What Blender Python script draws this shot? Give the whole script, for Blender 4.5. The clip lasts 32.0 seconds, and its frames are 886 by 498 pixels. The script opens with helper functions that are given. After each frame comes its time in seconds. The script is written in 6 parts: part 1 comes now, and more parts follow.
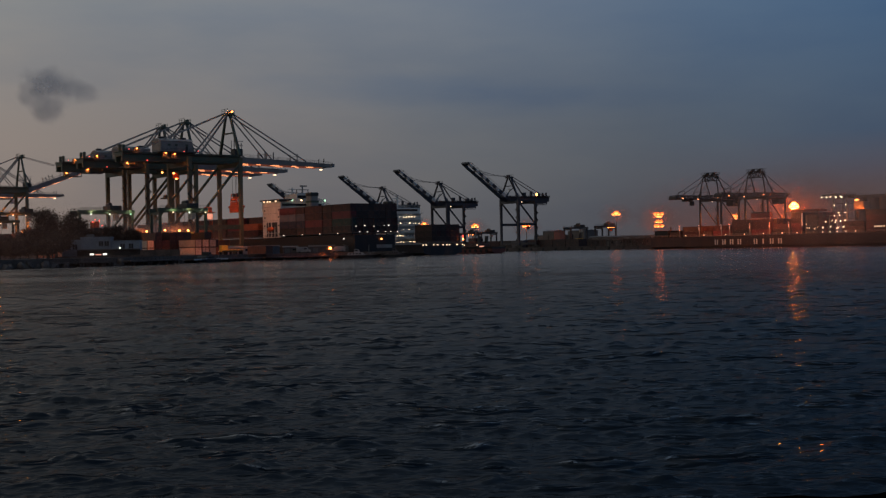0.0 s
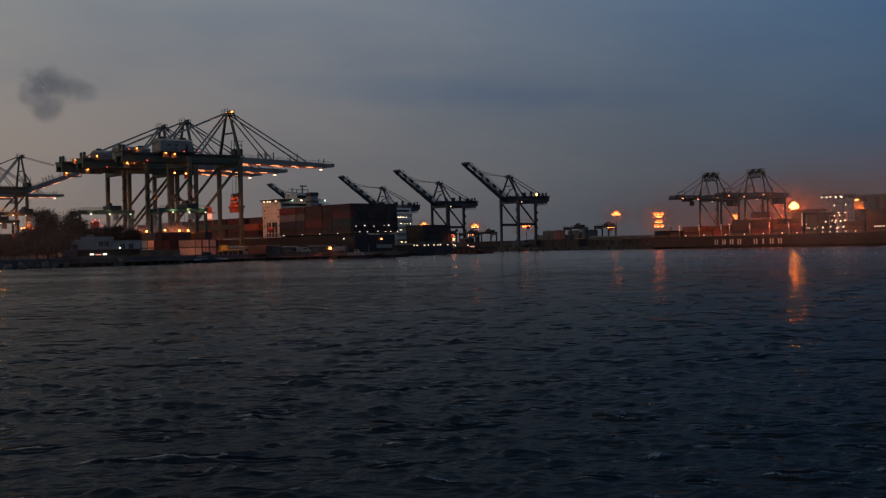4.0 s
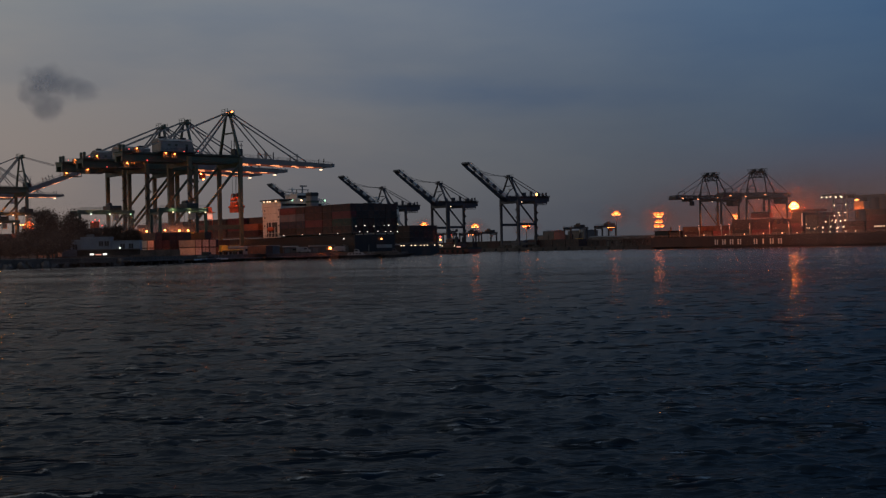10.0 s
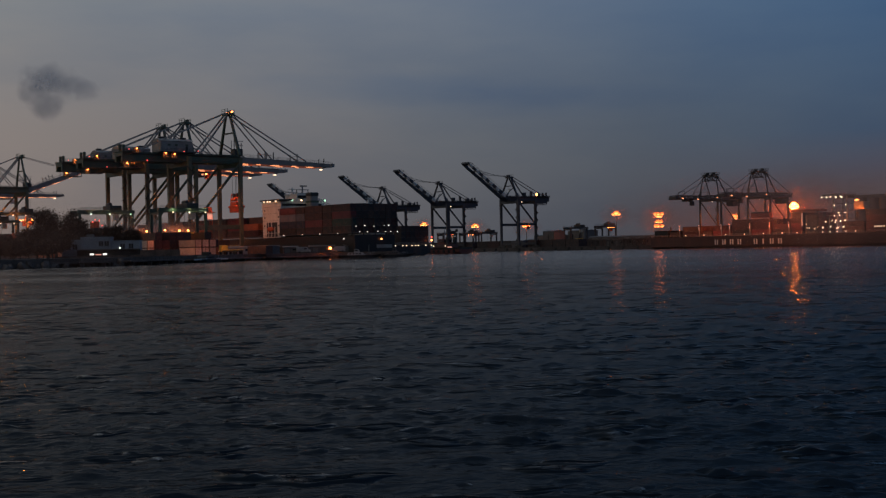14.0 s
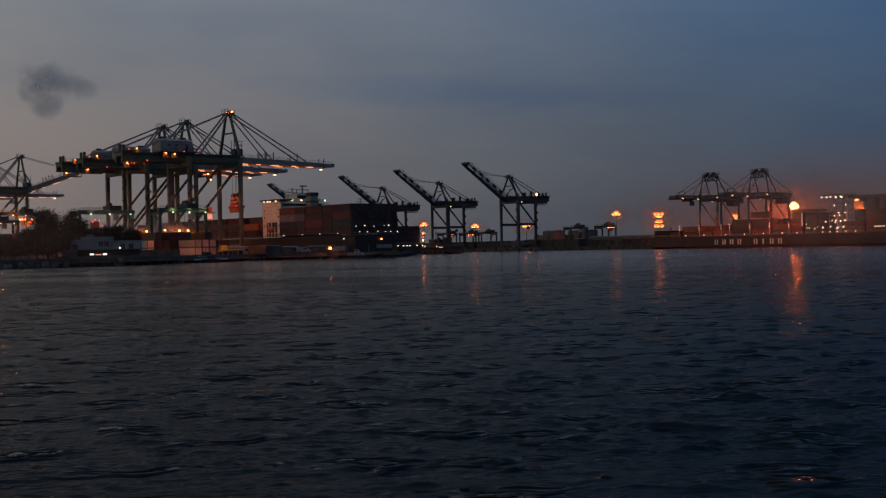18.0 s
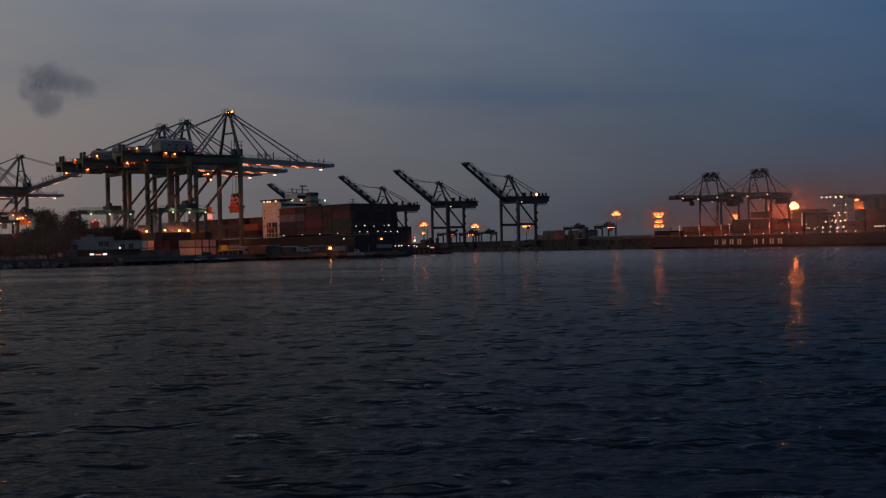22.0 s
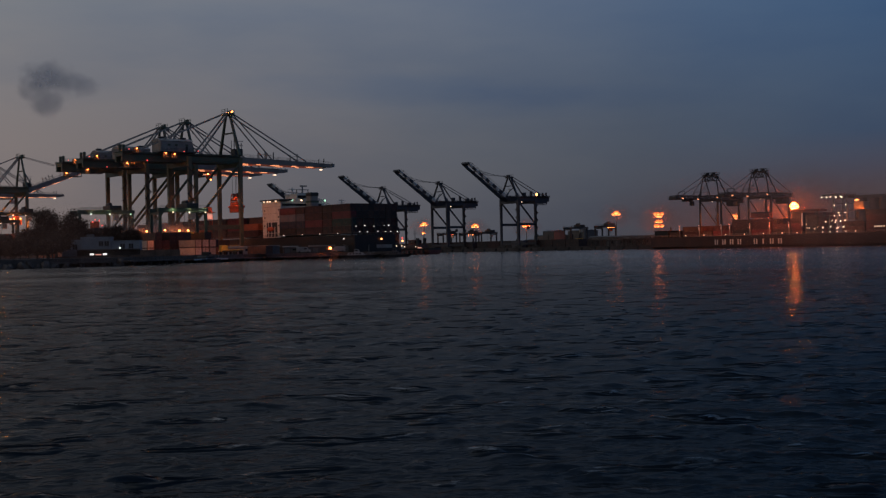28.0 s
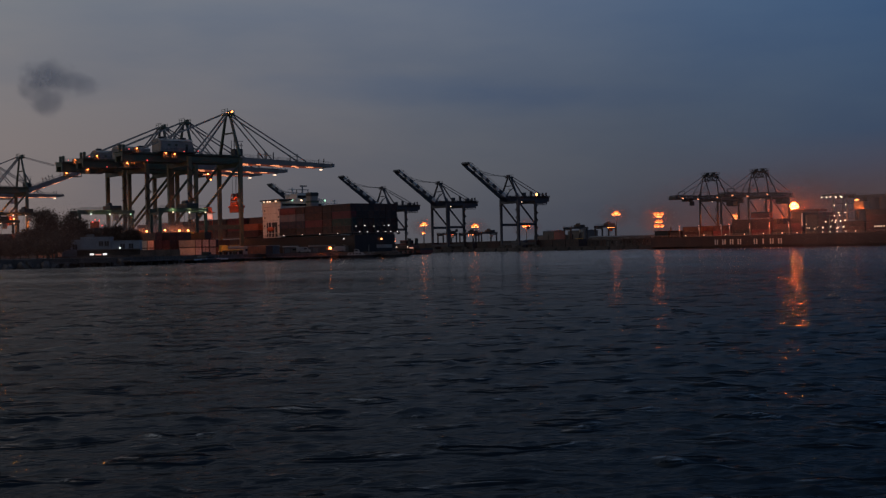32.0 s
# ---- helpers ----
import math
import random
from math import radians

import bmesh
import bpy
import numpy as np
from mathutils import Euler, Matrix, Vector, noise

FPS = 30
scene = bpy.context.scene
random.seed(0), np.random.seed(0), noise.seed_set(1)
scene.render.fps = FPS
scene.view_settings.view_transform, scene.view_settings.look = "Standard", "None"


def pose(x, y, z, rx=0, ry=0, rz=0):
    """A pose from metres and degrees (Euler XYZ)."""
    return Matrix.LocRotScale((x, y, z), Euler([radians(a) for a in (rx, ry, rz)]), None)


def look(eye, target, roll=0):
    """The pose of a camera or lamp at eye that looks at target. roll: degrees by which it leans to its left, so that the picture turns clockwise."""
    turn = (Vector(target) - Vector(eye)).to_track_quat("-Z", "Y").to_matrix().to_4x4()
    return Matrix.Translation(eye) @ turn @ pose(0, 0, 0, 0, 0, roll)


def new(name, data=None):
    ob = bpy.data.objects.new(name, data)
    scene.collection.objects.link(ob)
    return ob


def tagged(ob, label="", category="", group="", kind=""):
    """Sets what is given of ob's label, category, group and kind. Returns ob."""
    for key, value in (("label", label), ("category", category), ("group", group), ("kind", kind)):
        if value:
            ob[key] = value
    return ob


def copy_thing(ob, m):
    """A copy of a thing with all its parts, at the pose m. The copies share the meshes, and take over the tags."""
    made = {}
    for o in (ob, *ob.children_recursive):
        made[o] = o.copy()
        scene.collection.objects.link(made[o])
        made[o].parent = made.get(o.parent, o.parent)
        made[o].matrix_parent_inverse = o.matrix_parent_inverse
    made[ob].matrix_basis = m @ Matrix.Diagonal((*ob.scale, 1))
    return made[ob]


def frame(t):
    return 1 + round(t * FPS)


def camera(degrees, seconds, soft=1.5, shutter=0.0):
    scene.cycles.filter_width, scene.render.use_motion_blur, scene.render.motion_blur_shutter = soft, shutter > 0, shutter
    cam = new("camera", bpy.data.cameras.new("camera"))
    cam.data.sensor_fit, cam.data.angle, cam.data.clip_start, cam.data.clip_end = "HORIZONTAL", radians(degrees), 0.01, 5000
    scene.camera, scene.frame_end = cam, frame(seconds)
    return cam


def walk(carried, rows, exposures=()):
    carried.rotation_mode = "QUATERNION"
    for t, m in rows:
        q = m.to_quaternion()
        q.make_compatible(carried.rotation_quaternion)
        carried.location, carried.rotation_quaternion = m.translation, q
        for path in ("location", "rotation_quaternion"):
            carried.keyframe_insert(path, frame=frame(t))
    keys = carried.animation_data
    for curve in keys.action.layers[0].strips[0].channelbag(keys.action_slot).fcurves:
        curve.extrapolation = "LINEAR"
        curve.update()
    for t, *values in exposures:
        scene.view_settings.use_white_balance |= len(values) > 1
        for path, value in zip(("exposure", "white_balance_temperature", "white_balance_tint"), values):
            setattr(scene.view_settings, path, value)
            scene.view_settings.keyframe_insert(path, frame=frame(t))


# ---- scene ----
# One still camera 2.5 m above the water of a harbour basin at dusk.
# u runs along both quays, away and to the left; v runs across the basin.
cam = camera(39.2, 32.0, soft=1.3)
EYE = look((0, 0, 2.5), (0, 100, 2.5), -1.17)
walk(cam, [(0.0, EYE), (32.0, EYE)], [(0.0, 0.12, 6470, 10), (10.0, 0.04, 6240, 10), (20.0, -0.08, 6130, 12), (32.0, -0.20, 5960, 14)])

COS, SIN = 0.7924, 0.6100
TURN = 37.59
QUAY = 2.1


def plan(u, v):
    """World x, y of a place given along and across the basin."""
    return (-SIN * u + COS * v, COS * u + SIN * v)


def on_quay(u, v, z=QUAY, turn=0.0):
    x, y = plan(u, v)
    return pose(x, y, z, 0, 0, TURN + turn)


# ---- world and large lights ----
def make_world():
    w = bpy.data.worlds.new("dusk_sky")
    scene.world = w
    w.use_nodes = True
    nt = w.node_tree
    nt.nodes.clear()
    N, L = nt.nodes.new, nt.links.new
    out, bg = N("ShaderNodeOutputWorld"), N("ShaderNodeBackground")
    tc, sep = N("ShaderNodeTexCoord"), N("ShaderNodeSeparateXYZ")
    L(tc.outputs["Generated"], sep.inputs[0])

    def ramp(src, a, b, cols):
        mr = N("ShaderNodeMapRange")
        mr.inputs["From Min"].default_value, mr.inputs["From Max"].default_value = a, b
        L(src, mr.inputs["Value"])
        cr = N("ShaderNodeValToRGB")
        while len(cr.color_ramp.elements) < len(cols):
            cr.color_ramp.elements.new(0.5)
        for e, (p, c) in zip(cr.color_ramp.elements, cols):
            e.position, e.color = p, (*c, 1)
        L(mr.outputs[0], cr.inputs[0])
        return cr.outputs[0]

    def mix(f, a, b, mode="MIX"):
        m = N("ShaderNodeMix")
        m.data_type, m.blend_type = "RGBA", mode
        for s, v in ((0, f), (6, a), (7, b)):
            if isinstance(v, (int, float)):
                m.inputs[s].default_value = v
            elif isinstance(v, tuple):
                m.inputs[s].default_value = (*v, 1)
            else:
                L(v, m.inputs[s])
        return m.outputs[2]

    low = ramp(sep.outputs[0], -0.36, 0.36, SKY_LOW)
    high = ramp(sep.outputs[0], -0.36, 0.36, SKY_HIGH)
    lift = ramp(sep.outputs[2], 0.0, 0.21, [(0.0, (0, 0, 0)), (0.45, (0.35, 0.35, 0.35)), (1.0, (1, 1, 1))])
    sky = mix(lift, low, high)
    # broad dim cloud bands
    mp, nz = N("ShaderNodeMapping"), N("ShaderNodeTexNoise")
    mp.inputs["Scale"].default_value = (3.2, 1.0, 11.0)
    mp.inputs["Location"].default_value = (1.7, 0.4, 2.3)
    L(tc.outputs["Generated"], mp.inputs[0])
    L(mp.outputs[0], nz.inputs["Vector"])
    nz.inputs["Scale"].default_value, nz.inputs["Detail"].default_value = 1.6, 5
    band = ramp(nz.outputs["Fac"], 0.42, 0.68, [(0.0, (1.05, 1.04, 1.02)), (1.0, (0.84, 0.90, 0.97))])
    sky = mix(1.0, sky, band, "MULTIPLY")
    # last light of the set sun, low behind the camera, by the physical sky
    ns = N("ShaderNodeTexSky")
    ns.sky_type, ns.sun_disc = "NISHITA", False
    ns.sun_elevation, ns.sun_rotation = radians(1.0), radians(235)
    sky = mix(SKY_AIR, sky, ns.outputs[0], "ADD")
    # long blue-grey cloud banks, ragged along their rims
    for cx, cz, rx, rz, deep in ((-0.035, 0.128, 0.17, 0.020, 0.30), (0.10, 0.118, 0.12, 0.016, 0.16), (-0.17, 0.185, 0.14, 0.016, 0.12)):
        place, ln, wob, add = N("ShaderNodeMapping"), N("ShaderNodeVectorMath"), N("ShaderNodeTexNoise"), N("ShaderNodeMath")
        place.vector_type = "TEXTURE"
        place.inputs["Location"].default_value = (cx, 1.0, cz)
        place.inputs["Scale"].default_value = (rx, 1e6, rz)
        L(tc.outputs["Generated"], place.inputs[0])
        ln.operation = "LENGTH"
        L(place.outputs[0], ln.inputs[0])
        wob.inputs["Scale"].default_value, wob.inputs["Detail"].default_value = 3.0, 5
        L(mp.outputs[0], wob.inputs["Vector"])
        add.operation = "MULTIPLY_ADD"
        add.inputs[1].default_value = 1.6
        L(wob.outputs["Fac"], add.inputs[0])
        L(ln.outputs["Value"], add.inputs[2])
        fade = N("ShaderNodeMapRange")
        fade.interpolation_type = "SMOOTHSTEP"
        fade.inputs["From Min"].default_value, fade.inputs["From Max"].default_value = 0.75, 1.85
        fade.inputs["To Min"].default_value, fade.inputs["To Max"].default_value = deep, 0.0
        L(add.outputs[0], fade.inputs["Value"])
        sky = mix(fade.outputs[0], sky, mix(1.0, sky, (0.42, 0.66, 0.98), "MULTIPLY"))
    # brown murk low over the far terminal: lamp glow put into the sky colour
    side = ramp(sep.outputs[0], 0.12, 0.34, [(0.0, (0, 0, 0)), (1.0, (1, 1, 1))])
    deck = ramp(sep.outputs[2], 0.0, 0.085, [(0.0, (1, 1, 1)), (0.5, (0.55, 0.55, 0.55)), (1.0, (0, 0, 0))])
    sky = mix(mix(1.0, side, deck, "MULTIPLY"), sky, (0.102, 0.058, 0.048))
    L(sky, bg.inputs[0])
    bg.inputs[1].default_value = 1.0
    L(bg.outputs[0], out.inputs[0])


SKY_LOW = [(0.0, (0.232, 0.178, 0.153)), (0.5, (0.094, 0.094, 0.100)), (0.72, (0.061, 0.067, 0.077)), (0.94, (0.050, 0.066, 0.089))]
SKY_HIGH = [(0.0, (0.222, 0.226, 0.226)), (0.5, (0.140, 0.168, 0.214)), (0.8, (0.068, 0.118, 0.200)), (1.0, (0.037, 0.090, 0.186))]
SKY_AIR = 0.009
make_world()


def glow_lamp(name, x, y, z, watts, colour=(1.0, 0.42, 0.12), size=0.6):
    """A spot light without a body that shines straight down in a wide cone."""
    d = bpy.data.lights.new(name, "SPOT")
    d.energy, d.color, d.shadow_soft_size = watts, colour, size
    d.spot_size, d.spot_blend = radians(158), 0.6
    new(name, d).location = (x, y, z)


SODIUM = (1.0, 0.24, 0.055)
# Some spots sit at visible lamps; others are added to brighten boxes, hull, load.
for u, v, z, watts in ((408, 190, 17, 8000), (351, 188, 18, 5500), (366, 170, 17, 6000), (455, 196, 14, 11000), (352, 222, 10, 900), (515, 200, 14, 9000), (417, 184.5, 13.5, 6500), (407, 196, 13.5, 6500), (402, 168, 13, 5000),
                       (450, 226, 35, 2300), (489, 226, 35, 2300), (512, 226, 35, 2300), (416, 224, 32, 2200), (428, 226, 33, 5200), (481, 246, 35, 3000), (450, 236, 12, 2600), (450, 196, 44, 1500), (489, 196, 44, 1500),
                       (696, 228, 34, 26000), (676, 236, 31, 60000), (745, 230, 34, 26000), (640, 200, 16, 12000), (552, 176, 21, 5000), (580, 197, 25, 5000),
                       (640, 600, 22, 4000), (715, 600, 22, 4000), (520, 600, 24, 4000), (430, 600, 24, 40000), (465, 555, 24, 12000), (433, 555, 24, 14000), (400, 541, 26, 40000), (467, 512, 27, 34000), (435, 512, 27, 42000), (392, 508, 24, 38000), (352, 508, 24, 20000)):
    x, y = plan(u, v)
    glow_lamp("sodium_lamp_and_fill", x, y, z, watts, SODIUM)


# ---- materials ----
def material(name, colour, rough=0.6, metal=0.0, vary=0.25, scale=0.6, bump=0.15, fine=6.0, second=None, amount=0.0, stretch=(1, 1, 1), spread=0.0):
    """A worn surface: large stains, fine grain, optional second colour (rust, dirt) in patches, spread: change from piece to piece."""
    m = bpy.data.materials.new(name)
    m.use_nodes = True
    nt = m.node_tree
    N, L = nt.nodes.new, nt.links.new
    b = nt.nodes["Principled BSDF"]
    tc, mp = N("ShaderNodeTexCoord"), N("ShaderNodeMapping")
    mp.inputs["Scale"].default_value = stretch
    L(tc.outputs["Object"], mp.inputs[0])
    n1, n2 = N("ShaderNodeTexNoise"), N("ShaderNodeTexNoise")
    for n, s, d in ((n1, scale, 4), (n2, fine, 3)):
        n.inputs["Scale"].default_value, n.inputs["Detail"].default_value = s, d
        L(mp.outputs[0], n.inputs["Vector"])
    r = N("ShaderNodeMapRange")
    r.inputs["From Min"].default_value, r.inputs["From Max"].default_value = 0.3, 0.7
    r.inputs["To Min"].default_value, r.inputs["To Max"].default_value = 1 - vary, 1 + vary
    L(n1.outputs["Fac"], r.inputs["Value"])
    r2 = N("ShaderNodeMapRange")
    r2.inputs["From Min"].default_value, r2.inputs["From Max"].default_value = 0.3, 0.7
    r2.inputs["To Min"].default_value, r2.inputs["To Max"].default_value = 1 - vary * 0.5, 1 + vary * 0.5
    L(n2.outputs["Fac"], r2.inputs["Value"])
    mul = N("ShaderNodeMath")
    mul.operation = "MULTIPLY"
    L(r.outputs[0], mul.inputs[0])
    L(r2.outputs[0], mul.inputs[1])
    val = mul.outputs[0]
    if spread:
        oi, r3, m3 = N("ShaderNodeObjectInfo"), N("ShaderNodeMapRange"), N("ShaderNodeMath")
        r3.inputs["To Min"].default_value, r3.inputs["To Max"].default_value = 1 - spread, 1 + spread
        L(oi.outputs["Random"], r3.inputs["Value"])
        m3.operation = "MULTIPLY"
        L(val, m3.inputs[0])
        L(r3.outputs[0], m3.inputs[1])
        val = m3.outputs[0]
    hsv = N("ShaderNodeHueSaturation")
    L(val, hsv.inputs["Value"])
    if second:
        mx, th = N("ShaderNodeMix"), N("ShaderNodeMapRange")
        mx.data_type = "RGBA"
        n3 = N("ShaderNodeTexNoise")
        n3.inputs["Scale"].default_value, n3.inputs["Detail"].default_value = scale * 2.3, 6
        L(mp.outputs[0], n3.inputs["Vector"])
        th.inputs["From Min"].default_value, th.inputs["From Max"].default_value = 0.5, 0.72
        th.inputs["To Max"].default_value = amount
        L(n3.outputs["Fac"], th.inputs["Value"])
        L(th.outputs[0], mx.inputs[0])
        mx.inputs[6].default_value, mx.inputs[7].default_value = (*colour, 1), (*second, 1)
        L(mx.outputs[2], hsv.inputs["Color"])
    else:
        hsv.inputs["Color"].default_value = (*colour, 1)
    L(hsv.outputs[0], b.inputs["Base Color"])
    b.inputs["Roughness"].default_value, b.inputs["Metallic"].default_value = rough, metal
    if bump:
        bp = N("ShaderNodeBump")
        bp.inputs["Strength"].default_value, bp.inputs["Distance"].default_value = bump, 0.05
        L(n2.outputs["Fac"], bp.inputs["Height"])
        L(bp.outputs[0], b.inputs["Normal"])
    return m


def glowing(name, colour, strength):
    m = bpy.data.materials.new(name)
    m.use_nodes = True
    b = m.node_tree.nodes["Principled BSDF"]
    b.inputs["Base Color"].default_value = (*colour, 1)
    b.inputs["Emission Color"].default_value = (*colour, 1)
    b.inputs["Emission Strength"].default_value = strength
    return m


def water_material(name, tone, shine):
    """Dark body colour under a skin that mirrors more the flatter it is seen; a tint dims its reflections near the
    camera, and blur grows with distance.
    """
    m = bpy.data.materials.new(name)
    m.use_nodes = True
    nt = m.node_tree
    nt.nodes.clear()
    N, L = nt.nodes.new, nt.links.new
    out, body, skin, both, fr = N("ShaderNodeOutputMaterial"), N("ShaderNodeBsdfDiffuse"), N("ShaderNodeBsdfGlossy"), N("ShaderNodeMixShader"), N("ShaderNodeFresnel")
    body.inputs[0].default_value = (*tone, 1)
    fr.inputs["IOR"].default_value = 1.10
    at, ra, gl = N("ShaderNodeAttribute"), N("ShaderNodeMapRange"), N("ShaderNodeMix")
    at.attribute_name = "farness"
    ra.inputs["To Min"].default_value, ra.inputs["To Max"].default_value = 0.06, 0.125
    L(at.outputs["Fac"], ra.inputs["Value"])
    # cat's paws: streaks of ruffled and smoother water
    tc, wind, paws, streak, rough = N("ShaderNodeTexCoord"), N("ShaderNodeMapping"), N("ShaderNodeTexNoise"), N("ShaderNodeMapRange"), N("ShaderNodeMath")
    wind.inputs["Scale"].default_value = (0.25, 1.0, 1.0)
    L(tc.outputs["Object"], wind.inputs[0])
    L(wind.outputs[0], paws.inputs["Vector"])
    paws.inputs["Scale"].default_value, paws.inputs["Detail"].default_value = 0.05, 4
    streak.inputs["From Min"].default_value, streak.inputs["From Max"].default_value = 0.36, 0.64
    streak.inputs["To Min"].default_value, streak.inputs["To Max"].default_value = 0.7, 1.5
    L(paws.outputs["Fac"], streak.inputs["Value"])
    rough.operation = "MULTIPLY"
    L(ra.outputs[0], rough.inputs[0])
    L(streak.outputs[0], rough.inputs[1])
    L(rough.outputs[0], skin.inputs["Roughness"])
    # This tint dims reflections near the camera and warms them far away.
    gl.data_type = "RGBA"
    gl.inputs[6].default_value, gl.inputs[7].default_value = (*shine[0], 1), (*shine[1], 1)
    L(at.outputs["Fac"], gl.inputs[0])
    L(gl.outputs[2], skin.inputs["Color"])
    prev = None
    for scale, dist, stretch in ((0.6, 0.10, (0.85, 1.15, 1)), (1.7, 0.060, (0.9, 1.1, 1)), (5.2, 0.021, (1, 1, 1)), (14.0, 0.008, (1, 1, 1))):
        mp, n, bp = N("ShaderNodeMapping"), N("ShaderNodeTexNoise"), N("ShaderNodeBump")
        mp.inputs["Scale"].default_value = stretch
        L(tc.outputs["Object"], mp.inputs[0])
        L(mp.outputs[0], n.inputs["Vector"])
        n.inputs["Scale"].default_value, n.inputs["Detail"].default_value = scale, 2.5
        bp.inputs["Strength"].default_value, bp.inputs["Distance"].default_value = 1.0, dist
        L(n.outputs["Fac"], bp.inputs["Height"])
        if prev:
            L(prev.outputs[0], bp.inputs["Normal"])
        prev = bp
    # sparse steep wavelets
    mp, n, r, bp = N("ShaderNodeMapping"), N("ShaderNodeTexNoise"), N("ShaderNodeMapRange"), N("ShaderNodeBump")
    mp.inputs["Scale"].default_value = (0.75, 1.1, 1)
    L(tc.outputs["Object"], mp.inputs[0])
    L(mp.outputs[0], n.inputs["Vector"])
    n.inputs["Scale"].default_value, n.inputs["Detail"].default_value = 0.8, 2.0
    r.interpolation_type = "SMOOTHSTEP"
    r.inputs["From Min"].default_value, r.inputs["From Max"].default_value = 0.57, 0.71
    L(n.outputs["Fac"], r.inputs["Value"])
    bp.inputs["Strength"].default_value, bp.inputs["Distance"].default_value = 1.0, 0.15
    L(r.outputs[0], bp.inputs["Height"])
    L(prev.outputs[0], bp.inputs["Normal"])
    for node in (fr, skin, body):
        L(bp.outputs[0], node.inputs["Normal"])
    L(fr.outputs[0], both.inputs[0])
    L(body.outputs[0], both.inputs[1])
    L(skin.outputs[0], both.inputs[2])
    L(both.outputs[0], out.inputs[0])
    return m


RUST = (0.16, 0.06, 0.025)
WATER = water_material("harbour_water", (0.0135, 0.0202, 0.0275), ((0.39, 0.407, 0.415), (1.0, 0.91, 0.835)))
GREEN_STEEL = material("green_painted_steel", (0.060, 0.080, 0.050), 0.5, 0, 0.25, 0.15, 0.1, 3, RUST, 0.35)
CREAM_STEEL = material("olive_painted_steel", (0.125, 0.118, 0.066), 0.5, 0, 0.2, 0.15, 0.1, 3, RUST, 0.3)
GREY_STEEL = material("pale_grey_painted_steel", (0.25, 0.225, 0.20), 0.5, 0, 0.2, 0.2, 0.1, 3, RUST, 0.2)
NAVY_STEEL = material("navy_painted_steel", (0.036, 0.038, 0.046), 0.5, 0, 0.25, 0.15, 0.1, 3, RUST, 0.3)
WHITE_STEEL = material("white_painted_steel", (0.66, 0.60, 0.52), 0.45, 0, 0.15, 0.2, 0.08, 3, RUST, 0.25)
BROWN_STEEL = material("brown_grey_painted_steel", (0.075, 0.055, 0.048), 0.55, 0, 0.25, 0.15, 0.1, 3, RUST, 0.4)
DARK_STEEL = material("dark_steel", (0.050, 0.043, 0.037), 0.5, 0.2, 0.3, 0.4, 0.1, 4)
ORANGE_STEEL = material("orange_painted_steel", (0.55, 0.10, 0.03), 0.5, 0, 0.2, 0.3, 0.1, 3, RUST, 0.3)
YELLOW_PAINT = material("yellow_painted_steel", (0.62, 0.36, 0.04), 0.5, 0, 0.15, 0.4, 0.1, 3, RUST, 0.3)
RUBBER = material("tyre_rubber", (0.02, 0.02, 0.02), 0.85, 0, 0.2, 2, 0.2)
HULL_DARK = material("dark_hull_paint", (0.014, 0.010, 0.009), 0.55, 0, 0.3, 0.08, 0.1, 1.5, RUST, 0.06, (1, 1, 0.3))
HULL_MAROON = material("dark_maroon_hull_paint", (0.024, 0.012, 0.011), 0.55, 0, 0.3, 0.08, 0.1, 1.5, RUST, 0.15, (1, 1, 0.3))
HULL_BLUE = material("navy_hull_paint", (0.015, 0.016, 0.019), 0.5, 0, 0.3, 0.08, 0.1, 1.5, RUST, 0.35, (1, 1, 0.3))
HULL_RED = material("dull_red_hull_paint", (0.14, 0.035, 0.025), 0.55, 0, 0.3, 0.1, 0.1, 1.5, RUST, 0.4)
DECK_PAINT = material("deck_paint", (0.10, 0.05, 0.04), 0.7, 0, 0.3, 0.3, 0.1, 3, RUST, 0.4)
CONCRETE = material("quay_concrete", (0.16, 0.15, 0.135), 0.85, 0, 0.3, 0.12, 0.3, 2.5, (0.07, 0.07, 0.065), 0.7)
ASPHALT = material("yard_asphalt", (0.075, 0.072, 0.068), 0.9, 0, 0.35, 0.05, 0.3, 3, (0.03, 0.03, 0.03), 0.6)
ROCK = material("shore_rock", (0.125, 0.085, 0.066), 0.9, 0, 0.4, 0.5, 0.6, 2.5, (0.03, 0.035, 0.025), 0.7, spread=0.3)
PLASTER = material("pale_painted_plaster", (0.21, 0.215, 0.225), 0.8, 0, 0.15, 0.4, 0.2, 4, (0.20, 0.20, 0.19), 0.5)
ROOFING = material("roof_sheet", (0.11, 0.10, 0.092), 0.6, 0, 0.25, 0.3, 0.2, 4, RUST, 0.2)
SHED_WALL = material("ribbed_shed_sheet", (0.075, 0.057, 0.050), 0.6, 0, 0.25, 0.3, 0.2, 4, RUST, 0.4, spread=0.25)
GLASS_DARK = material("dark_window_glass", (0.015, 0.018, 0.022), 0.08, 0, 0.1, 1, 0)
BARK = material("tree_bark", (0.07, 0.05, 0.035), 0.9, 0, 0.35, 1.5, 0.6, 8)
LEAF = material("tree_leaf", (0.100, 0.066, 0.045), 0.95, 0, 0.45, 0.7, 0.2, 4)
LEAF.node_tree.nodes["Principled BSDF"].inputs["Specular IOR Level"].default_value = 0.1
SILO_CONCRETE = material("silo_concrete", (0.17, 0.14, 0.13), 0.85, 0, 0.2, 0.1, 0.2, 1.5, (0.25, 0.21, 0.19), 0.6, (1, 1, 0.25))
JETTY_TIMBER = material("wet_dark_jetty_timber", (0.110, 0.068, 0.048), 0.8, 0, 0.35, 0.4, 0.3, 3, (0.02, 0.018, 0.016), 0.6, spread=0.25)
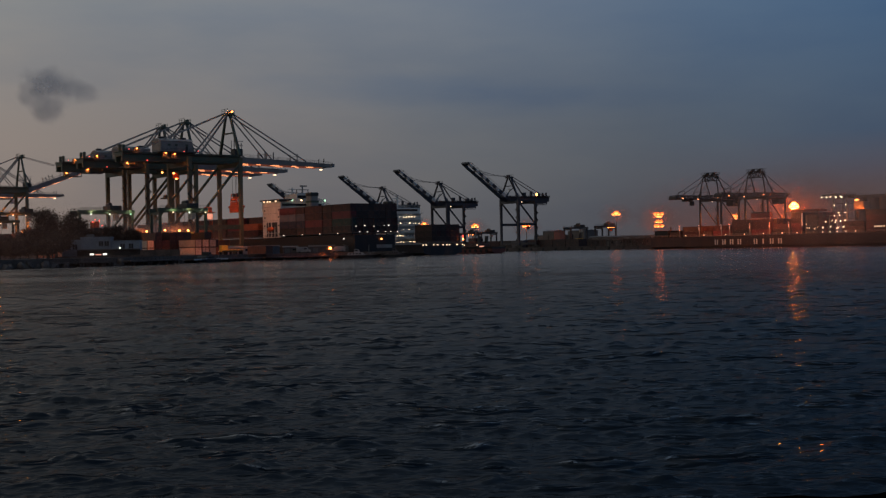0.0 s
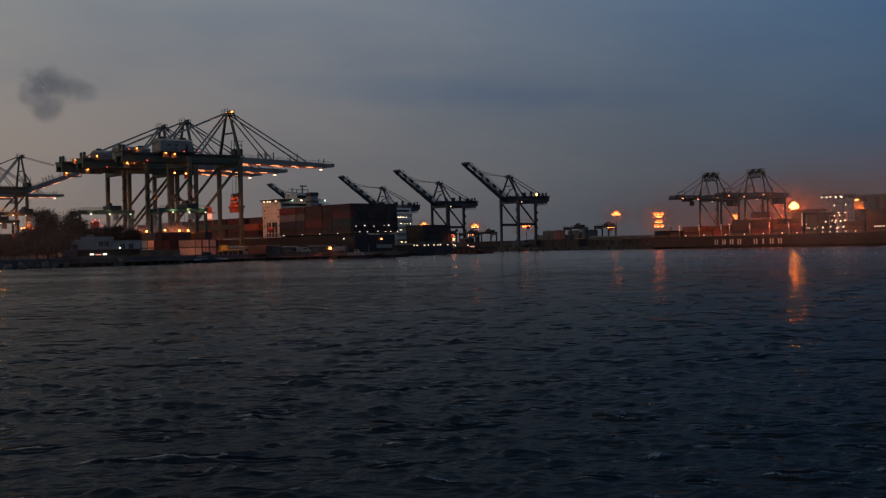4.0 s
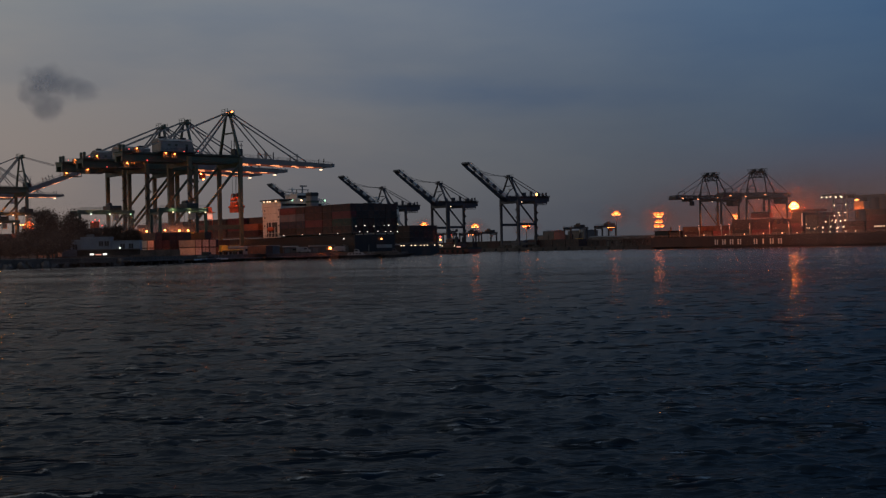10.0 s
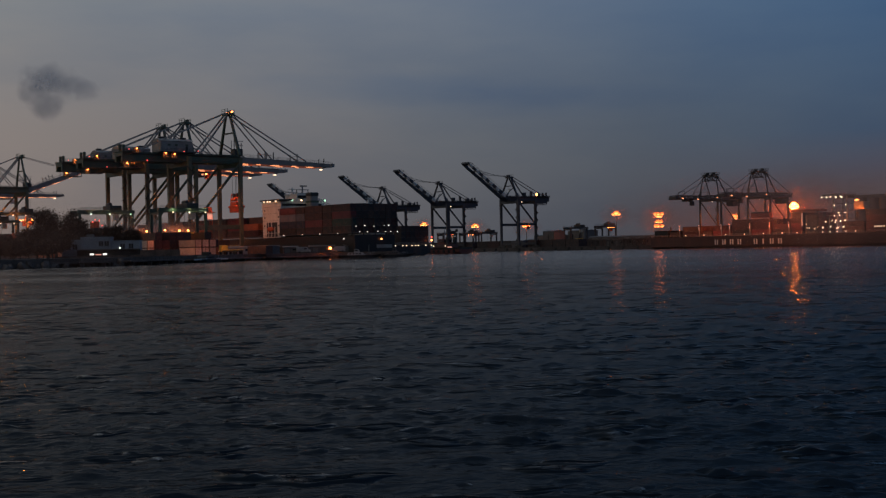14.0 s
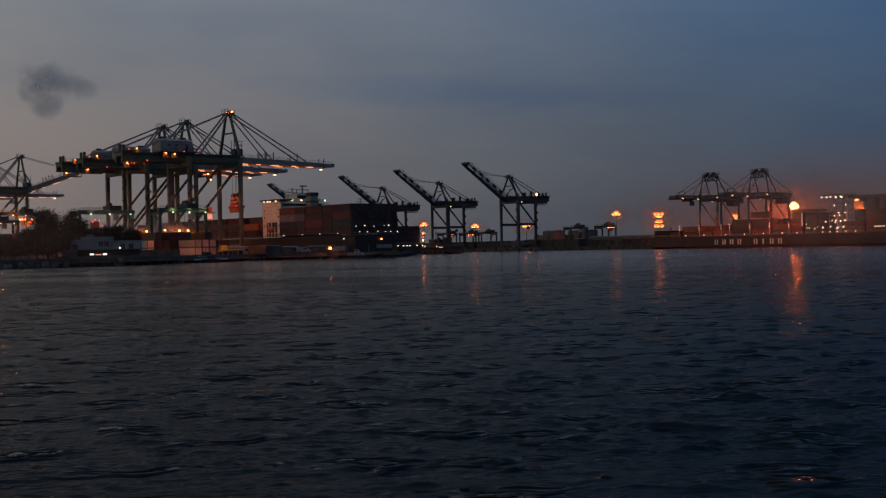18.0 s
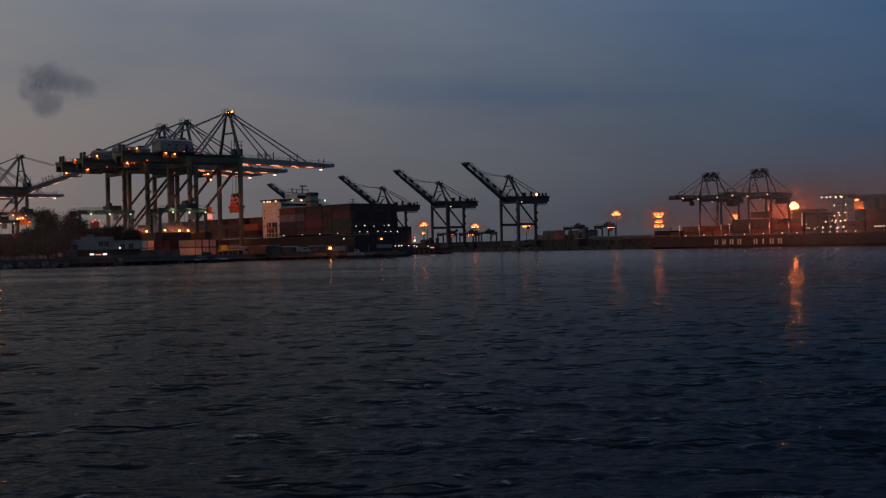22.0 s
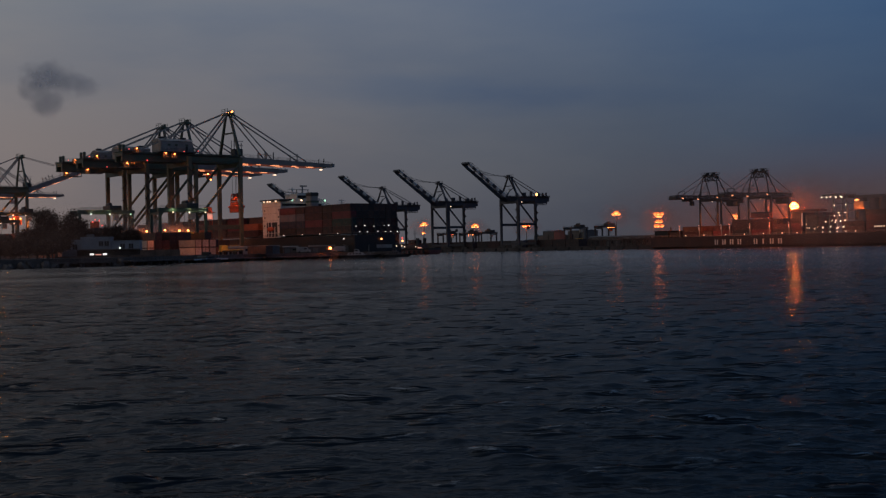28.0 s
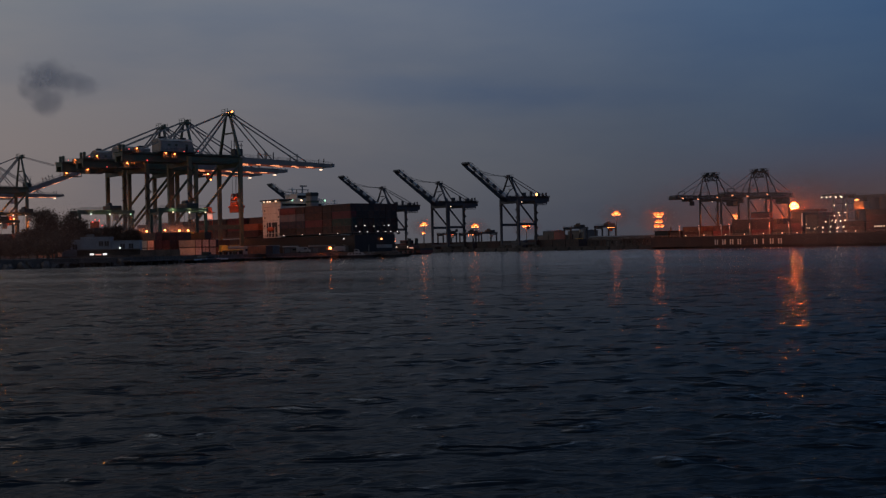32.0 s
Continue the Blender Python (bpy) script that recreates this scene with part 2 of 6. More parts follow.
# The orange lamp light on the hopper is put into this paint colour.
HOPPER_LAMPLIT = material("lamplit_orange_hopper_paint", (0.62, 0.34, 0.18), 0.6, 0, 0.2, 0.4, 0.1, 3, RUST, 0.35)
SHORE_EARTH = material("dark_shore_earth", (0.120, 0.082, 0.062), 0.95, 0, 0.35, 0.2, 0.4, 2.5, (0.035, 0.028, 0.022), 0.6)
QUAY_FACE = material("stained_quay_face", (0.070, 0.056, 0.050), 0.85, 0, 0.35, 0.3, 0.3, 2.5, (0.03, 0.028, 0.026), 0.7, spread=0.25)
MARK_WHITE = material("white_hull_lettering_paint", (0.50, 0.48, 0.45), 0.5, 0, 0.15, 0.5, 0.05, 3, RUST, 0.3)
CLADDING = material("pale_cladding", (0.145, 0.125, 0.11), 0.7, 0, 0.2, 0.2, 0.15, 3, (0.16, 0.15, 0.14), 0.5, spread=0.2)
PALE_SHEET = material("pale_ribbed_sheet", (0.24, 0.215, 0.195), 0.65, 0, 0.25, 0.5, 0.2, 4, (0.12, 0.09, 0.07), 0.6, spread=0.2)
BOX_COLOURS = {}
for key, colour in (("red", (0.125, 0.020, 0.024)), ("maroon", (0.042, 0.012, 0.012)), ("blue", (0.020, 0.022, 0.036)), ("grey", (0.105, 0.10, 0.11)),
                    ("green", (0.020, 0.045, 0.034)), ("orange", (0.36, 0.09, 0.03)), ("white", (0.42, 0.33, 0.27)), ("brown", (0.055, 0.028, 0.022)), ("black", (0.026, 0.017, 0.016))):
    BOX_COLOURS[key] = material(key + "_container_paint", colour, 0.55, 0, 0.22, 0.35, 0.15, 3, RUST, 0.45, spread=0.28)
GLOW_ORANGE = glowing("sodium_lamp_glow", (1.0, 0.22, 0.045), 12.0)
GLOW_FLOOD = glowing("floodlight_glow", (1.0, 0.29, 0.07), 8.0)
GLOW_BIG = glowing("high_mast_glow", (1.0, 0.23, 0.022), 120.0)
GLOW_HALO = glowing("lamp_halo_glow", (1.0, 0.22, 0.03), 1.5)
GLOW_BOOM = glowing("boom_wash_and_lamp_glow", (1.0, 0.34, 0.13), 1.9)
GLOW_BOOM_WASH = glowing("dim_boom_wash_glow", (1.0, 0.22, 0.09), 0.22)
GLOW_WARM = glowing("warm_white_glow", (1.0, 0.68, 0.42), 1.8)
GLOW_DECK = glowing("deck_floodlight_glow", (1.0, 0.74, 0.46), 4.5)
GLOW_WHITE = glowing("cool_white_glow", (0.95, 1.0, 0.80), 1.5)
GLOW_GREEN = glowing("greenish_glow", (0.55, 1.0, 0.62), 1.2)
GLOW_RED = glowing("red_glow", (1.0, 0.10, 0.07), 1.6)
GLOW_PINK = glowing("dim_cabin_glow", (1.0, 0.42, 0.28), 0.7)
GLOW_LIT_POST = glowing("lamplit_post_glow", (1.0, 0.58, 0.42), 0.30)
GLOW_COOL = glowing("pale_deck_lamp_glow", (1.0, 0.84, 0.70), 1.3)
GLOW_WINDOW = glowing("lit_window_glow", (1.0, 0.93, 0.80), 1.1)


# ---- mesh tools ----
def part(name, bm, mat, parent=None, label="", smooth=False):
    me = bpy.data.meshes.new(name)
    bm.to_mesh(me)
    bm.free()
    return mesh_part(name, me, mat, parent, label, smooth)


def mesh_part(name, me, mat, parent=None, label="", smooth=False):
    if mat and not me.materials:
        me.materials.append(mat)
    if smooth:
        me.polygons.foreach_set("use_smooth", [True] * len(me.polygons))
    ob = new(name, me)
    if parent:
        ob.parent = parent
    return tagged(ob, label)


def thing(name, m, label, category, group=""):
    e = new(name)
    e.empty_display_size = 0.5
    e.matrix_basis = m
    return tagged(e, label, category, group)


def box(bm, x0, x1, y0, y1, z0, z1, bevel=0.0):
    vs = [bm.verts.new((x, y, z)) for z in (z0, z1) for y in (y0, y1) for x in (x0, x1)]
    fs = [bm.faces.new([vs[i] for i in f]) for f in ((0, 2, 3, 1), (4, 5, 7, 6), (0, 1, 5, 4), (2, 6, 7, 3), (0, 4, 6, 2), (1, 3, 7, 5))]
    if bevel:
        es = list({e for f in fs for e in f.edges})
        bmesh.ops.bevel(bm, geom=es, offset=bevel, segments=1, affect="EDGES")
    return bm


def bar(bm, p, q, w, h=None, w2=None, h2=None):
    """A rectangular bar from p to q, w across and h high, tapering to w2, h2."""
    h = w if h is None else h
    w2, h2 = w if w2 is None else w2, h if h2 is None else h2
    p, q = Vector(p), Vector(q)
    d = (q - p).normalized()
    side = d.cross(Vector((0, 0, 1)))
    side = Vector((0, 1, 0)) if side.length < 1e-4 else side.normalized()
    up = side.cross(d)
    rings = []
    for c, a, b in ((p, w, h), (q, w2, h2)):
        rings.append([bm.verts.new(c + side * sx * a / 2 + up * sz * b / 2) for sx, sz in ((-1, -1), (1, -1), (1, 1), (-1, 1))])
    for i in range(4):
        j = (i + 1) % 4
        bm.faces.new((rings[0][i], rings[0][j], rings[1][j], rings[1][i]))
    bm.faces.new(rings[0][::-1])
    bm.faces.new(rings[1])
    return bm


def tube(bm, p, q, r, n=8, r2=None):
    p, q = Vector(p), Vector(q)
    r2 = r if r2 is None else r2
    d = (q - p).normalized()
    side = d.orthogonal().normalized()
    up = d.cross(side)
    rings = [[bm.verts.new(c + (side * math.cos(a) + up * math.sin(a)) * rr) for a in (2 * math.pi * k / n for k in range(n))] for c, rr in ((p, r), (q, r2))]
    for i in range(n):
        j = (i + 1) % n
        bm.faces.new((rings[0][i], rings[0][j], rings[1][j], rings[1][i]))
    bm.faces.new(rings[0][::-1])
    bm.faces.new(rings[1])
    return bm


def B():
    return bmesh.new()


def loft(sections, closed=True):
    bm = B()
    rows = [[bm.verts.new(p) for p in s] for s in sections]
    n = len(rows[0])
    for a, b in zip(rows, rows[1:]):
        for i in range(n if closed else n - 1):
            j = (i + 1) % n
            bm.faces.new((a[i], a[j], b[j], b[i]))
    bm.faces.new(rows[0][::-1])
    bm.faces.new(rows[-1])
    bmesh.ops.recalc_face_normals(bm, faces=bm.faces)
    return bm


def rail(bm, p, q, h=1.1, step=3.0, r=0.06):
    """Handrail with posts from p to q."""
    p, q = Vector(p), Vector(q)
    n = max(1, round((q - p).length / step))
    for k in range(n + 1):
        c = p.lerp(q, k / n)
        bar(bm, c, c + Vector((0, 0, h)), r)
    for z in (h, h * 0.55):
        bar(bm, p + Vector((0, 0, z)), q + Vector((0, 0, z)), r)
    return bm


# ---- water, ground and quays ----
def wave_sheet(name, seed, amp, heading, mean):
    """A sheet of harbour chop: a sum of short wave trains; the shortest fade out where the sheet's own mesh grows coarse."""
    rng = np.random.RandomState(seed)
    rows, cols = 1000, 560
    y = 8.7 * np.exp(np.cumsum(0.0031 + 0.0138 * (np.arange(rows) / rows) ** 6))
    s = np.linspace(-1, 1, cols)
    s = s * (0.75 + 0.25 * s * s)
    X = (y[:, None] * 0.38 + 12.0) * s[None, :]
    Y = np.repeat(y[:, None], cols, 1)
    cell = np.maximum(np.gradient(y)[:, None] * np.ones((1, cols)), (y[:, None] * 0.38 + 12.0) * 1.6 / cols)
    Z = np.zeros_like(X)
    for k in range(80):
        lam = 0.20 * (8.5 ** rng.rand() ** 1.5)
        a = heading + rng.randn() * 0.75
        kx, ky = math.cos(a) * 2 * math.pi / lam, math.sin(a) * 2 * math.pi / lam
        fade = np.clip((lam / cell - 2.2) / 3.0, 0, 1)
        ph = kx * X + ky * Y + rng.rand() * 6.283 + 0.9 * np.sin(X * 0.11 / lam + rng.rand() * 6) * np.sin(Y * 0.09 / lam + rng.rand() * 6)
        Z += amp * lam ** 0.66 * fade * np.sin(ph)
    # short sharp crests over flatter troughs
    spread = Z.std(axis=1, keepdims=True) + 1e-6
    Z = 1.5 * spread * (np.exp(np.clip(Z / spread, -4, 3) * 0.4) - 1.08)
    for k in range(12):
        lam = 4.5 * (4.0 ** rng.rand())
        a = heading + rng.randn() * 0.5
        fade = np.clip((lam / cell - 2.0) / 2.0, 0, 1)
        Z += 0.0015 * lam ** 0.9 * fade * np.sin((math.cos(a) * X + math.sin(a) * Y) * 2 * math.pi / lam + rng.rand() * 6.283)
    # patches of calmer and livelier water
    Z *= 0.75 + 0.35 * np.sin(X * 0.13 + 1.3 * seed) * np.sin(Y * 0.07 + seed)
    Z += mean
    co = np.stack([X, Y, Z], -1).reshape(-1, 3).astype(np.float32)
    i = np.arange((rows - 1) * cols).reshape(rows - 1, cols)[:, :-1].ravel()
    faces = np.stack([i, i + 1, i + cols + 1, i + cols], 1).astype(np.int32)
    me = bpy.data.meshes.new(name)
    me.vertices.add(len(co))
    me.vertices.foreach_set("co", co.ravel())
    me.loops.add(faces.size)
    me.loops.foreach_set("vertex_index", faces.ravel())
    me.polygons.add(len(faces))
    me.polygons.foreach_set("loop_start", np.arange(0, faces.size, 4, dtype=np.int32))
    me.update(calc_edges=True)
    me.polygons.foreach_set("use_smooth", np.ones(len(faces), dtype=bool))
    # 0 near the camera, 1 far off: blurs the gloss and sets how bright its tint is
    far_ramp = np.clip((Y - 14.0) / 230.0, 0, 1) ** 0.75
    farness = me.attributes.new("farness", "FLOAT", "POINT")
    farness.data.foreach_set("value", far_ramp.ravel().astype(np.float32))
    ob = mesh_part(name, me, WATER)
    return tagged(ob, "dark rippled harbour water reflecting the dusk sky", "water", "", "structure")


WAVES_A = wave_sheet("water", 3, 0.0044, -1.85, 0.0)
WAVES_B = wave_sheet("water_cross_chop", 8, 0.0042, -1.2, -0.014)


def flat(name, corners, z0, z1, mat, label, category):
    bm = B()
    lo, hi = [bm.verts.new((x, y, z0)) for x, y in corners], [bm.verts.new((x, y, z1)) for x, y in corners]
    bm.faces.new(hi)
    bm.faces.new(lo[::-1])
    for k in range(len(lo)):
        j = (k + 1) % len(lo)
        bm.faces.new((lo[k], lo[j], hi[j], hi[k]))
    bmesh.ops.recalc_face_normals(bm, faces=bm.faces)
    return tagged(part(name, bm, mat), label, category, "", "structure")


bm = B()
box(bm, -4600, 4600, -4600, 4600, -6.0, -0.42)
tagged(part("water_bed_level", bm, WATER), "calm dark harbour water out to the horizon", "water", "", "structure")

# near terminal: shore on the camera's side, then the pier head and the quay edge
NEAR = [(-900, 60), (-300, 196), (-150, 246), (-96, 268), (-78, 300), (-73, 346), (-63, 402), (-40, 440), (-17, 441), plan(372, 256), plan(374, 242), plan(1900, 242), (-2600, 1100)]
flat("ground", NEAR, -4, QUAY, SHORE_EARTH, "dark earth and tar yard of the near container terminal", "ground")
FAR = [plan(300, 546), plan(1900, 546), plan(1900, 2400), plan(300, 2400)]
flat("ground_far_terminal", FAR, -4, QUAY, ASPHALT, "dark asphalt yard of the far container terminal", "ground")


def quay_edge(u0, u1, v, side):
    """Concrete cope, face panels and fenders along a quay."""
    q = thing("quay_wall", on_quay(0, v, 0), "weathered concrete quay wall with dark rubber fenders", "quay wall")
    n = int((u1 - u0) / 12)
    me = None
    for k in range(n):
        a = u0 + k * 12
        if me is None:
            me = bpy.data.meshes.new("face_panel")
            bm = box(B(), -0.5 if side > 0 else -0.02, 0.02 if side > 0 else 0.5, 0.04, 11.96, -2.5, QUAY + 0.12, 0.03)
            bm.to_mesh(me)
            bm.free()
            fm = bpy.data.meshes.new("fender")
            bm = B()
            box(bm, 0.03 if side > 0 else -0.75, 0.75 if side > 0 else -0.03, 5.3, 6.7, -0.3, 1.9, 0.12)
            bm.to_mesh(fm)
            bm.free()
        for nm, mesh, mat in (("face_panel", me, QUAY_FACE), ("fender", fm, RUBBER)):
            o = mesh_part(nm, mesh, mat, q)
            o.location = (0, a, 0)
    cope = part("cope", box(B(), -1.4 if side > 0 else 0.0, 0.0 if side > 0 else 1.4, u0, u1, QUAY + 0.125, QUAY + 0.3, 0.03), QUAY_FACE, q)
    return q


quay_edge(380, 900, 242, 1)
quay_edge(320, 1100, 546, -1)


# ---- containers ----
def container_mesh(name, length, colour, doors=True):
    """A steel box with corner posts, recessed ribbed sides, roof and door bars; length along y."""
    w, h = 2.44, 2.59
    bm = box(B(), -w / 2, w / 2, -length / 2, length / 2, 0.0, h)
    bm.normal_update()
    faces = [f for f in bm.faces if abs(f.normal.z) < 0.5]
    rim = bmesh.ops.inset_individual(bm, faces=faces, thickness=0.3 if colour == "white" else 0.14, depth=-0.05)["faces"]
    # Brown rim paint on white boxes stands for door frames and shade between boxes.
    if colour == "white":
        for f in rim:
            f.material_index = 1
    n = 8 if length > 8 else 4
    for s in (-1, 1):
        for k in range(n):
            y = -length / 2 + (k + 0.5) * length / n
            box(bm, s * (w / 2 - 0.045) - 0.03, s * (w / 2 - 0.045) + 0.03, y - length / n * 0.22, y + length / n * 0.22, 0.31 if colour == "white" else 0.16, h - (0.31 if colour == "white" else 0.16))
        if doors:
            for x in (-0.8, -0.35, 0.35, 0.8):
                box(bm, x - 0.035, x + 0.035, s * (length / 2 - 0.03) - 0.04, s * (length / 2 - 0.03) + 0.04, 0.12, h - 0.12)
    me = bpy.data.meshes.new(name)
    bm.to_mesh(me)
    bm.free()
    me.materials.append(BOX_COLOURS[colour])
    if colour == "white":
        me.materials.append(BOX_COLOURS["brown"])
    return me


BOXES = {(c, l): container_mesh("shipping_container", l, c) for c in BOX_COLOURS for l in (12.19, 6.06)}
COLOUR_WORD = {"red": "bright red", "maroon": "dark maroon", "blue": "navy blue", "grey": "pale grey", "green": "dark green", "orange": "orange", "white": "off-white", "brown": "brown", "black": "near-black"}


def container(m, colour, length=12.19, where="stacked on a container ship", parent=None):
    ob = mesh_part("container" if parent else "shipping_container", BOXES[(colour, length)], None, parent)
    ob.matrix_basis = m
    if not parent:
        tagged(ob, f"{COLOUR_WORD[colour]} steel shipping container {where}", "container", where)
    return ob


def joined_stack(placed, label, length=12.19):
    """Boxes deep inside or far along a stack, as one mesh with one slot a colour."""
    if not placed:
        return None
    bm = B()
    names = sorted(BOX_COLOURS)
    for m, colour in placed:
        first = len(bm.faces)
        vs = [bm.verts.new(m @ Vector((x, y, z))) for z in (0, 2.59) for y in (-length / 2, length / 2) for x in (-1.22, 1.22)]
        for f in ((0, 2, 3, 1), (4, 5, 7, 6), (0, 1, 5, 4), (2, 6, 7, 3), (0, 4, 6, 2), (1, 3, 7, 5)):
            bm.faces.new([vs[i] for i in f]).material_index = names.index(colour)
    me = bpy.data.meshes.new("container_stack")
    bm.to_mesh(me)
    bm.free()
    for n in names:
        me.materials.append(BOX_COLOURS[n])
    return tagged(new("container_stack", me), label, "containers", "", "stuff")


# ---- ship-to-shore cranes ----
def lamp_box(bm, x, y, z, a=0.5, b=0.35, c=0.22):
    bmesh.ops.create_icosphere(bm, subdivisions=2, radius=1.0, matrix=Matrix.LocRotScale((x, y, z), None, (a * 1.15, b * 1.15, c * 1.15)))
    return bm


def sts_crane(m, label, g, w, zb, th, reach, back, apex, lift, steel, legs_mat, boom_mat, house_mat, leg=1.5, zp=11.0, banded=None, lamps=True, brace_from=0.36, hinge=3.0, house=(-26.0, -13.0), group="ship-to-shore cranes", apex_lamp=False, slung=False, rear_lamp=None, trolley=None, bare_lamps=False, lit_plates=False):
    c = thing("gantry_crane", m, label, "crane", group)
    hw = w / 2
    bogie = bpy.data.meshes.new("bogie")
    bm = box(B(), -0.55, 0.55, -3.6, 3.6, 0.75, 1.55, 0.08)
    box(bm, -0.45, 0.45, -1.0, 1.0, 1.5, 2.1)
    for y in (-3.0, -1.8, 1.8, 3.0):
        tube(bm, (-0.35, y, 0.42), (0.35, y, 0.42), 0.42, 10)
    bm.to_mesh(bogie)
    bm.free()
    for x in (0, -g):
        for s in (-1, 1):
            top = zb + th * 0.55
            part("leg", bar(B(), (x, s * hw, 2.0), (x, s * hw, top), leg * 0.85, leg * 0.85, leg, leg), legs_mat, c)
            b = mesh_part("bogie", bogie, DARK_STEEL, c)
            b.location = (x, s * hw, 0)
        part("sill_beam", bar(B(), (x, -hw + leg / 2, 3.0), (x, hw - leg / 2, 3.0), 1.0, 1.5), legs_mat, c)
        part("cross_beam", bar(B(), (x, -hw + leg / 2, zb - 0.6), (x, hw - leg / 2, zb - 0.6), 1.2, 1.9), steel, c)
    for s in (-1, 1):
        part("portal_beam", bar(B(), (-leg / 2, s * hw, zp), (-g + leg / 2, s * hw, zp), 1.0, 1.7), steel, c)
        part("brace", bar(B(), (-g * (1 - brace_from), s * hw, zp + 0.6), (-0.6, s * hw, zb - 0.8), 0.85), steel, c)
        part("top_tie", bar(B(), (-leg / 2, s * hw, zb + th * 0.3), (-g + leg / 2, s * hw, zb + th * 0.3), 0.7, 1.3), steel, c)
    # twin girders and their ties
    gy = 2.9
    for s in (-1, 1):
        part("girder", box(B(), -g - back, hinge, s * gy - 0.65, s * gy + 0.65, zb, zb + th, 0.05), steel, c)
        bm = rail(B(), (-g - back, s * (gy + 1.3), zb + th - 0.6), (hinge, s * (gy + 1.3), zb + th - 0.6), 1.2, 4.0, 0.09)
        box(bm, -g - back, hinge, s * (gy + 1.0) - 0.34, s * (gy + 1.0) + 0.34, zb + th - 0.75, zb + th - 0.6)
        part("walkway", bm, DARK_STEEL, c)
    for k in range(5):
        x = -g - back + 0.4 + k * (g + back - 1) / 4
        part("girder_tie", bar(B(), (x, -gy + 0.65, zb + th * 0.75), (x, gy - 0.65, zb + th * 0.75), 0.8, th * 0.4), steel, c)
    # boom, turned up by lift about its hinge
    turn = Matrix.Translation((hinge, 0, zb + th * 0.6)) @ pose(0, 0, 0, 0, -lift, 0)
    L = reach - hinge
    h1, h2 = th * 0.72, th * 0.42
    for s in (-1, 1):
        n = 12 if banded else 1
        for k in range(n):
            a, b2 = L * k / n, L * (k + 1) / n
            ha, hb = h1 + (h2 - h1) * k / n, h1 + (h2 - h1) * (k + 1) / n
            bm = bar(B(), (a, s * gy, -th * 0.5 + ha / 2 + (h1 - ha) * 0.4), (b2, s * gy, -th * 0.5 + hb / 2 + (h1 - hb) * 0.4), 1.15, ha, 1.15, hb)
            bm.transform(turn)
            part("boom_section" if banded else "boom", bm, (banded if k % 2 == 1 and s > 0 else boom_mat) if banded else boom_mat, c)
        bm = rail(B(), (0, s * (gy + 1.0), th * 0.22), (L, s * (gy + 1.0), -th * 0.05), 1.1, 4.5, 0.09)
        bm.transform(turn)
        part("boom_rail", bm, DARK_STEEL, c)
    for k in range(6):
        x = 2 + k * (L - 3) / 5
        bm = bar(B(), (x, -gy + 0.6, -th * 0.1), (x, gy - 0.6, -th * 0.1), 0.7, 0.9)
        bm.transform(turn)
        part("boom_tie", bm, boom_mat, c)
    bm = B()
    box(bm, L - 0.2, L + 1.3, -gy - 0.9, gy + 0.9, -th * 0.3, th * 0.08, 0.1)
    for y in (-2, 2):
        bar(bm, (L - 3, y, 0), (L - 3, y, 2.4), 0.3)
    bm.transform(turn)
    part("boom_nose", bm, boom_mat, c)
    # mast, back struts, stays
    zt = zb + th
    if lamps:
        for f in (0.27, 0.36, 0.62):
            bm = B()
            for y in (-gy, gy):
                bar(bm, (L * f, y, th * 0.1), (L * f, y, th * 0.1 + 3.2), 0.34)
            bar(bm, (L * f, -gy, th * 0.1 + 2.2), (L * f, gy, th * 0.1 + 2.2), 0.2)
            bm.transform(turn)
            part("stay_post", bm, boom_mat, c)
        hh2 = part("hinge_house", box(B(), 1.2, 5.0, -2.4, 1.0, zt + 0.1, zt + 2.7, 0.12), DARK_STEEL, c)
        bm = B()
        for x in (1.4, 4.6):
            bar(bm, (x, -1.8, zt + 2.6), (x, -1.8, zt + 8.0 - x * 0.6), 0.26)
            bar(bm, (x, 0.6, zt + 2.6), (x, 0.6, zt + 7.0 - x * 0.6), 0.2)
        for z in (4.2, 5.8):
            bar(bm, (1.0, -1.8, zt + z), (5.4, -1.8, zt + z), 0.22)
        part("hinge_mast", bm, boom_mat, hh2)
    for s in (-1, 1):
        part("mast_leg", bar(B(), (0.2, s * hw * 0.95, zt - 0.6), (-0.2, s * 1.5, apex - 1.2), 1.0, 1.0, 0.8, 0.8), steel, c)
        part("back_strut", bar(B(), (-0.8, s * 1.4, apex - 1.0), (-min(g * 0.66, 20), s * gy, zt), 0.62), boom_mat, c)
        part("backstay", bar(B(), (-0.8, s * 1.7, apex - 0.5), (-g - back * 0.75, s * gy, zt + 0.4), 0.36), boom_mat, c)
        if lift < 5:
            for f, r in ((0.345, 0.38), (0.72, 0.42)):
                end = turn @ Vector((L * f, s * gy, th * 0.16))
                part("forestay", bar(B(), (0.6, s * 1.6, apex - 0.7), end, r), boom_mat, c)
        else:
            end = turn @ Vector((L * 0.78, s * gy, th * 0.1))
            mid = (Vector((0.6, s * 1.6, apex - 0.7)) + end) / 2 - Vector((0, 0, 0.8))
            bm = bar(B(), (0.6, s * 1.6, apex - 0.7), mid, 0.24)
            bar(bm, mid, end, 0.24)
            part("forestay", bm, boom_mat, c)
            part("hinge_strut", bar(B(), (0.2, s * hw * 0.55, zt + (apex - zt) * 0.45), (hinge + 2.0, s * gy, zt + 1.0), 0.5), boom_mat, c)
    bm = box(B(), -1.7, 1.5, -2.6, 2.6, apex - 1.7, apex - 0.7, 0.1)
    tube(bm, (0.7, -1.2, apex - 0.2), (0.7, 1.2, apex - 0.2), 0.75, 10)
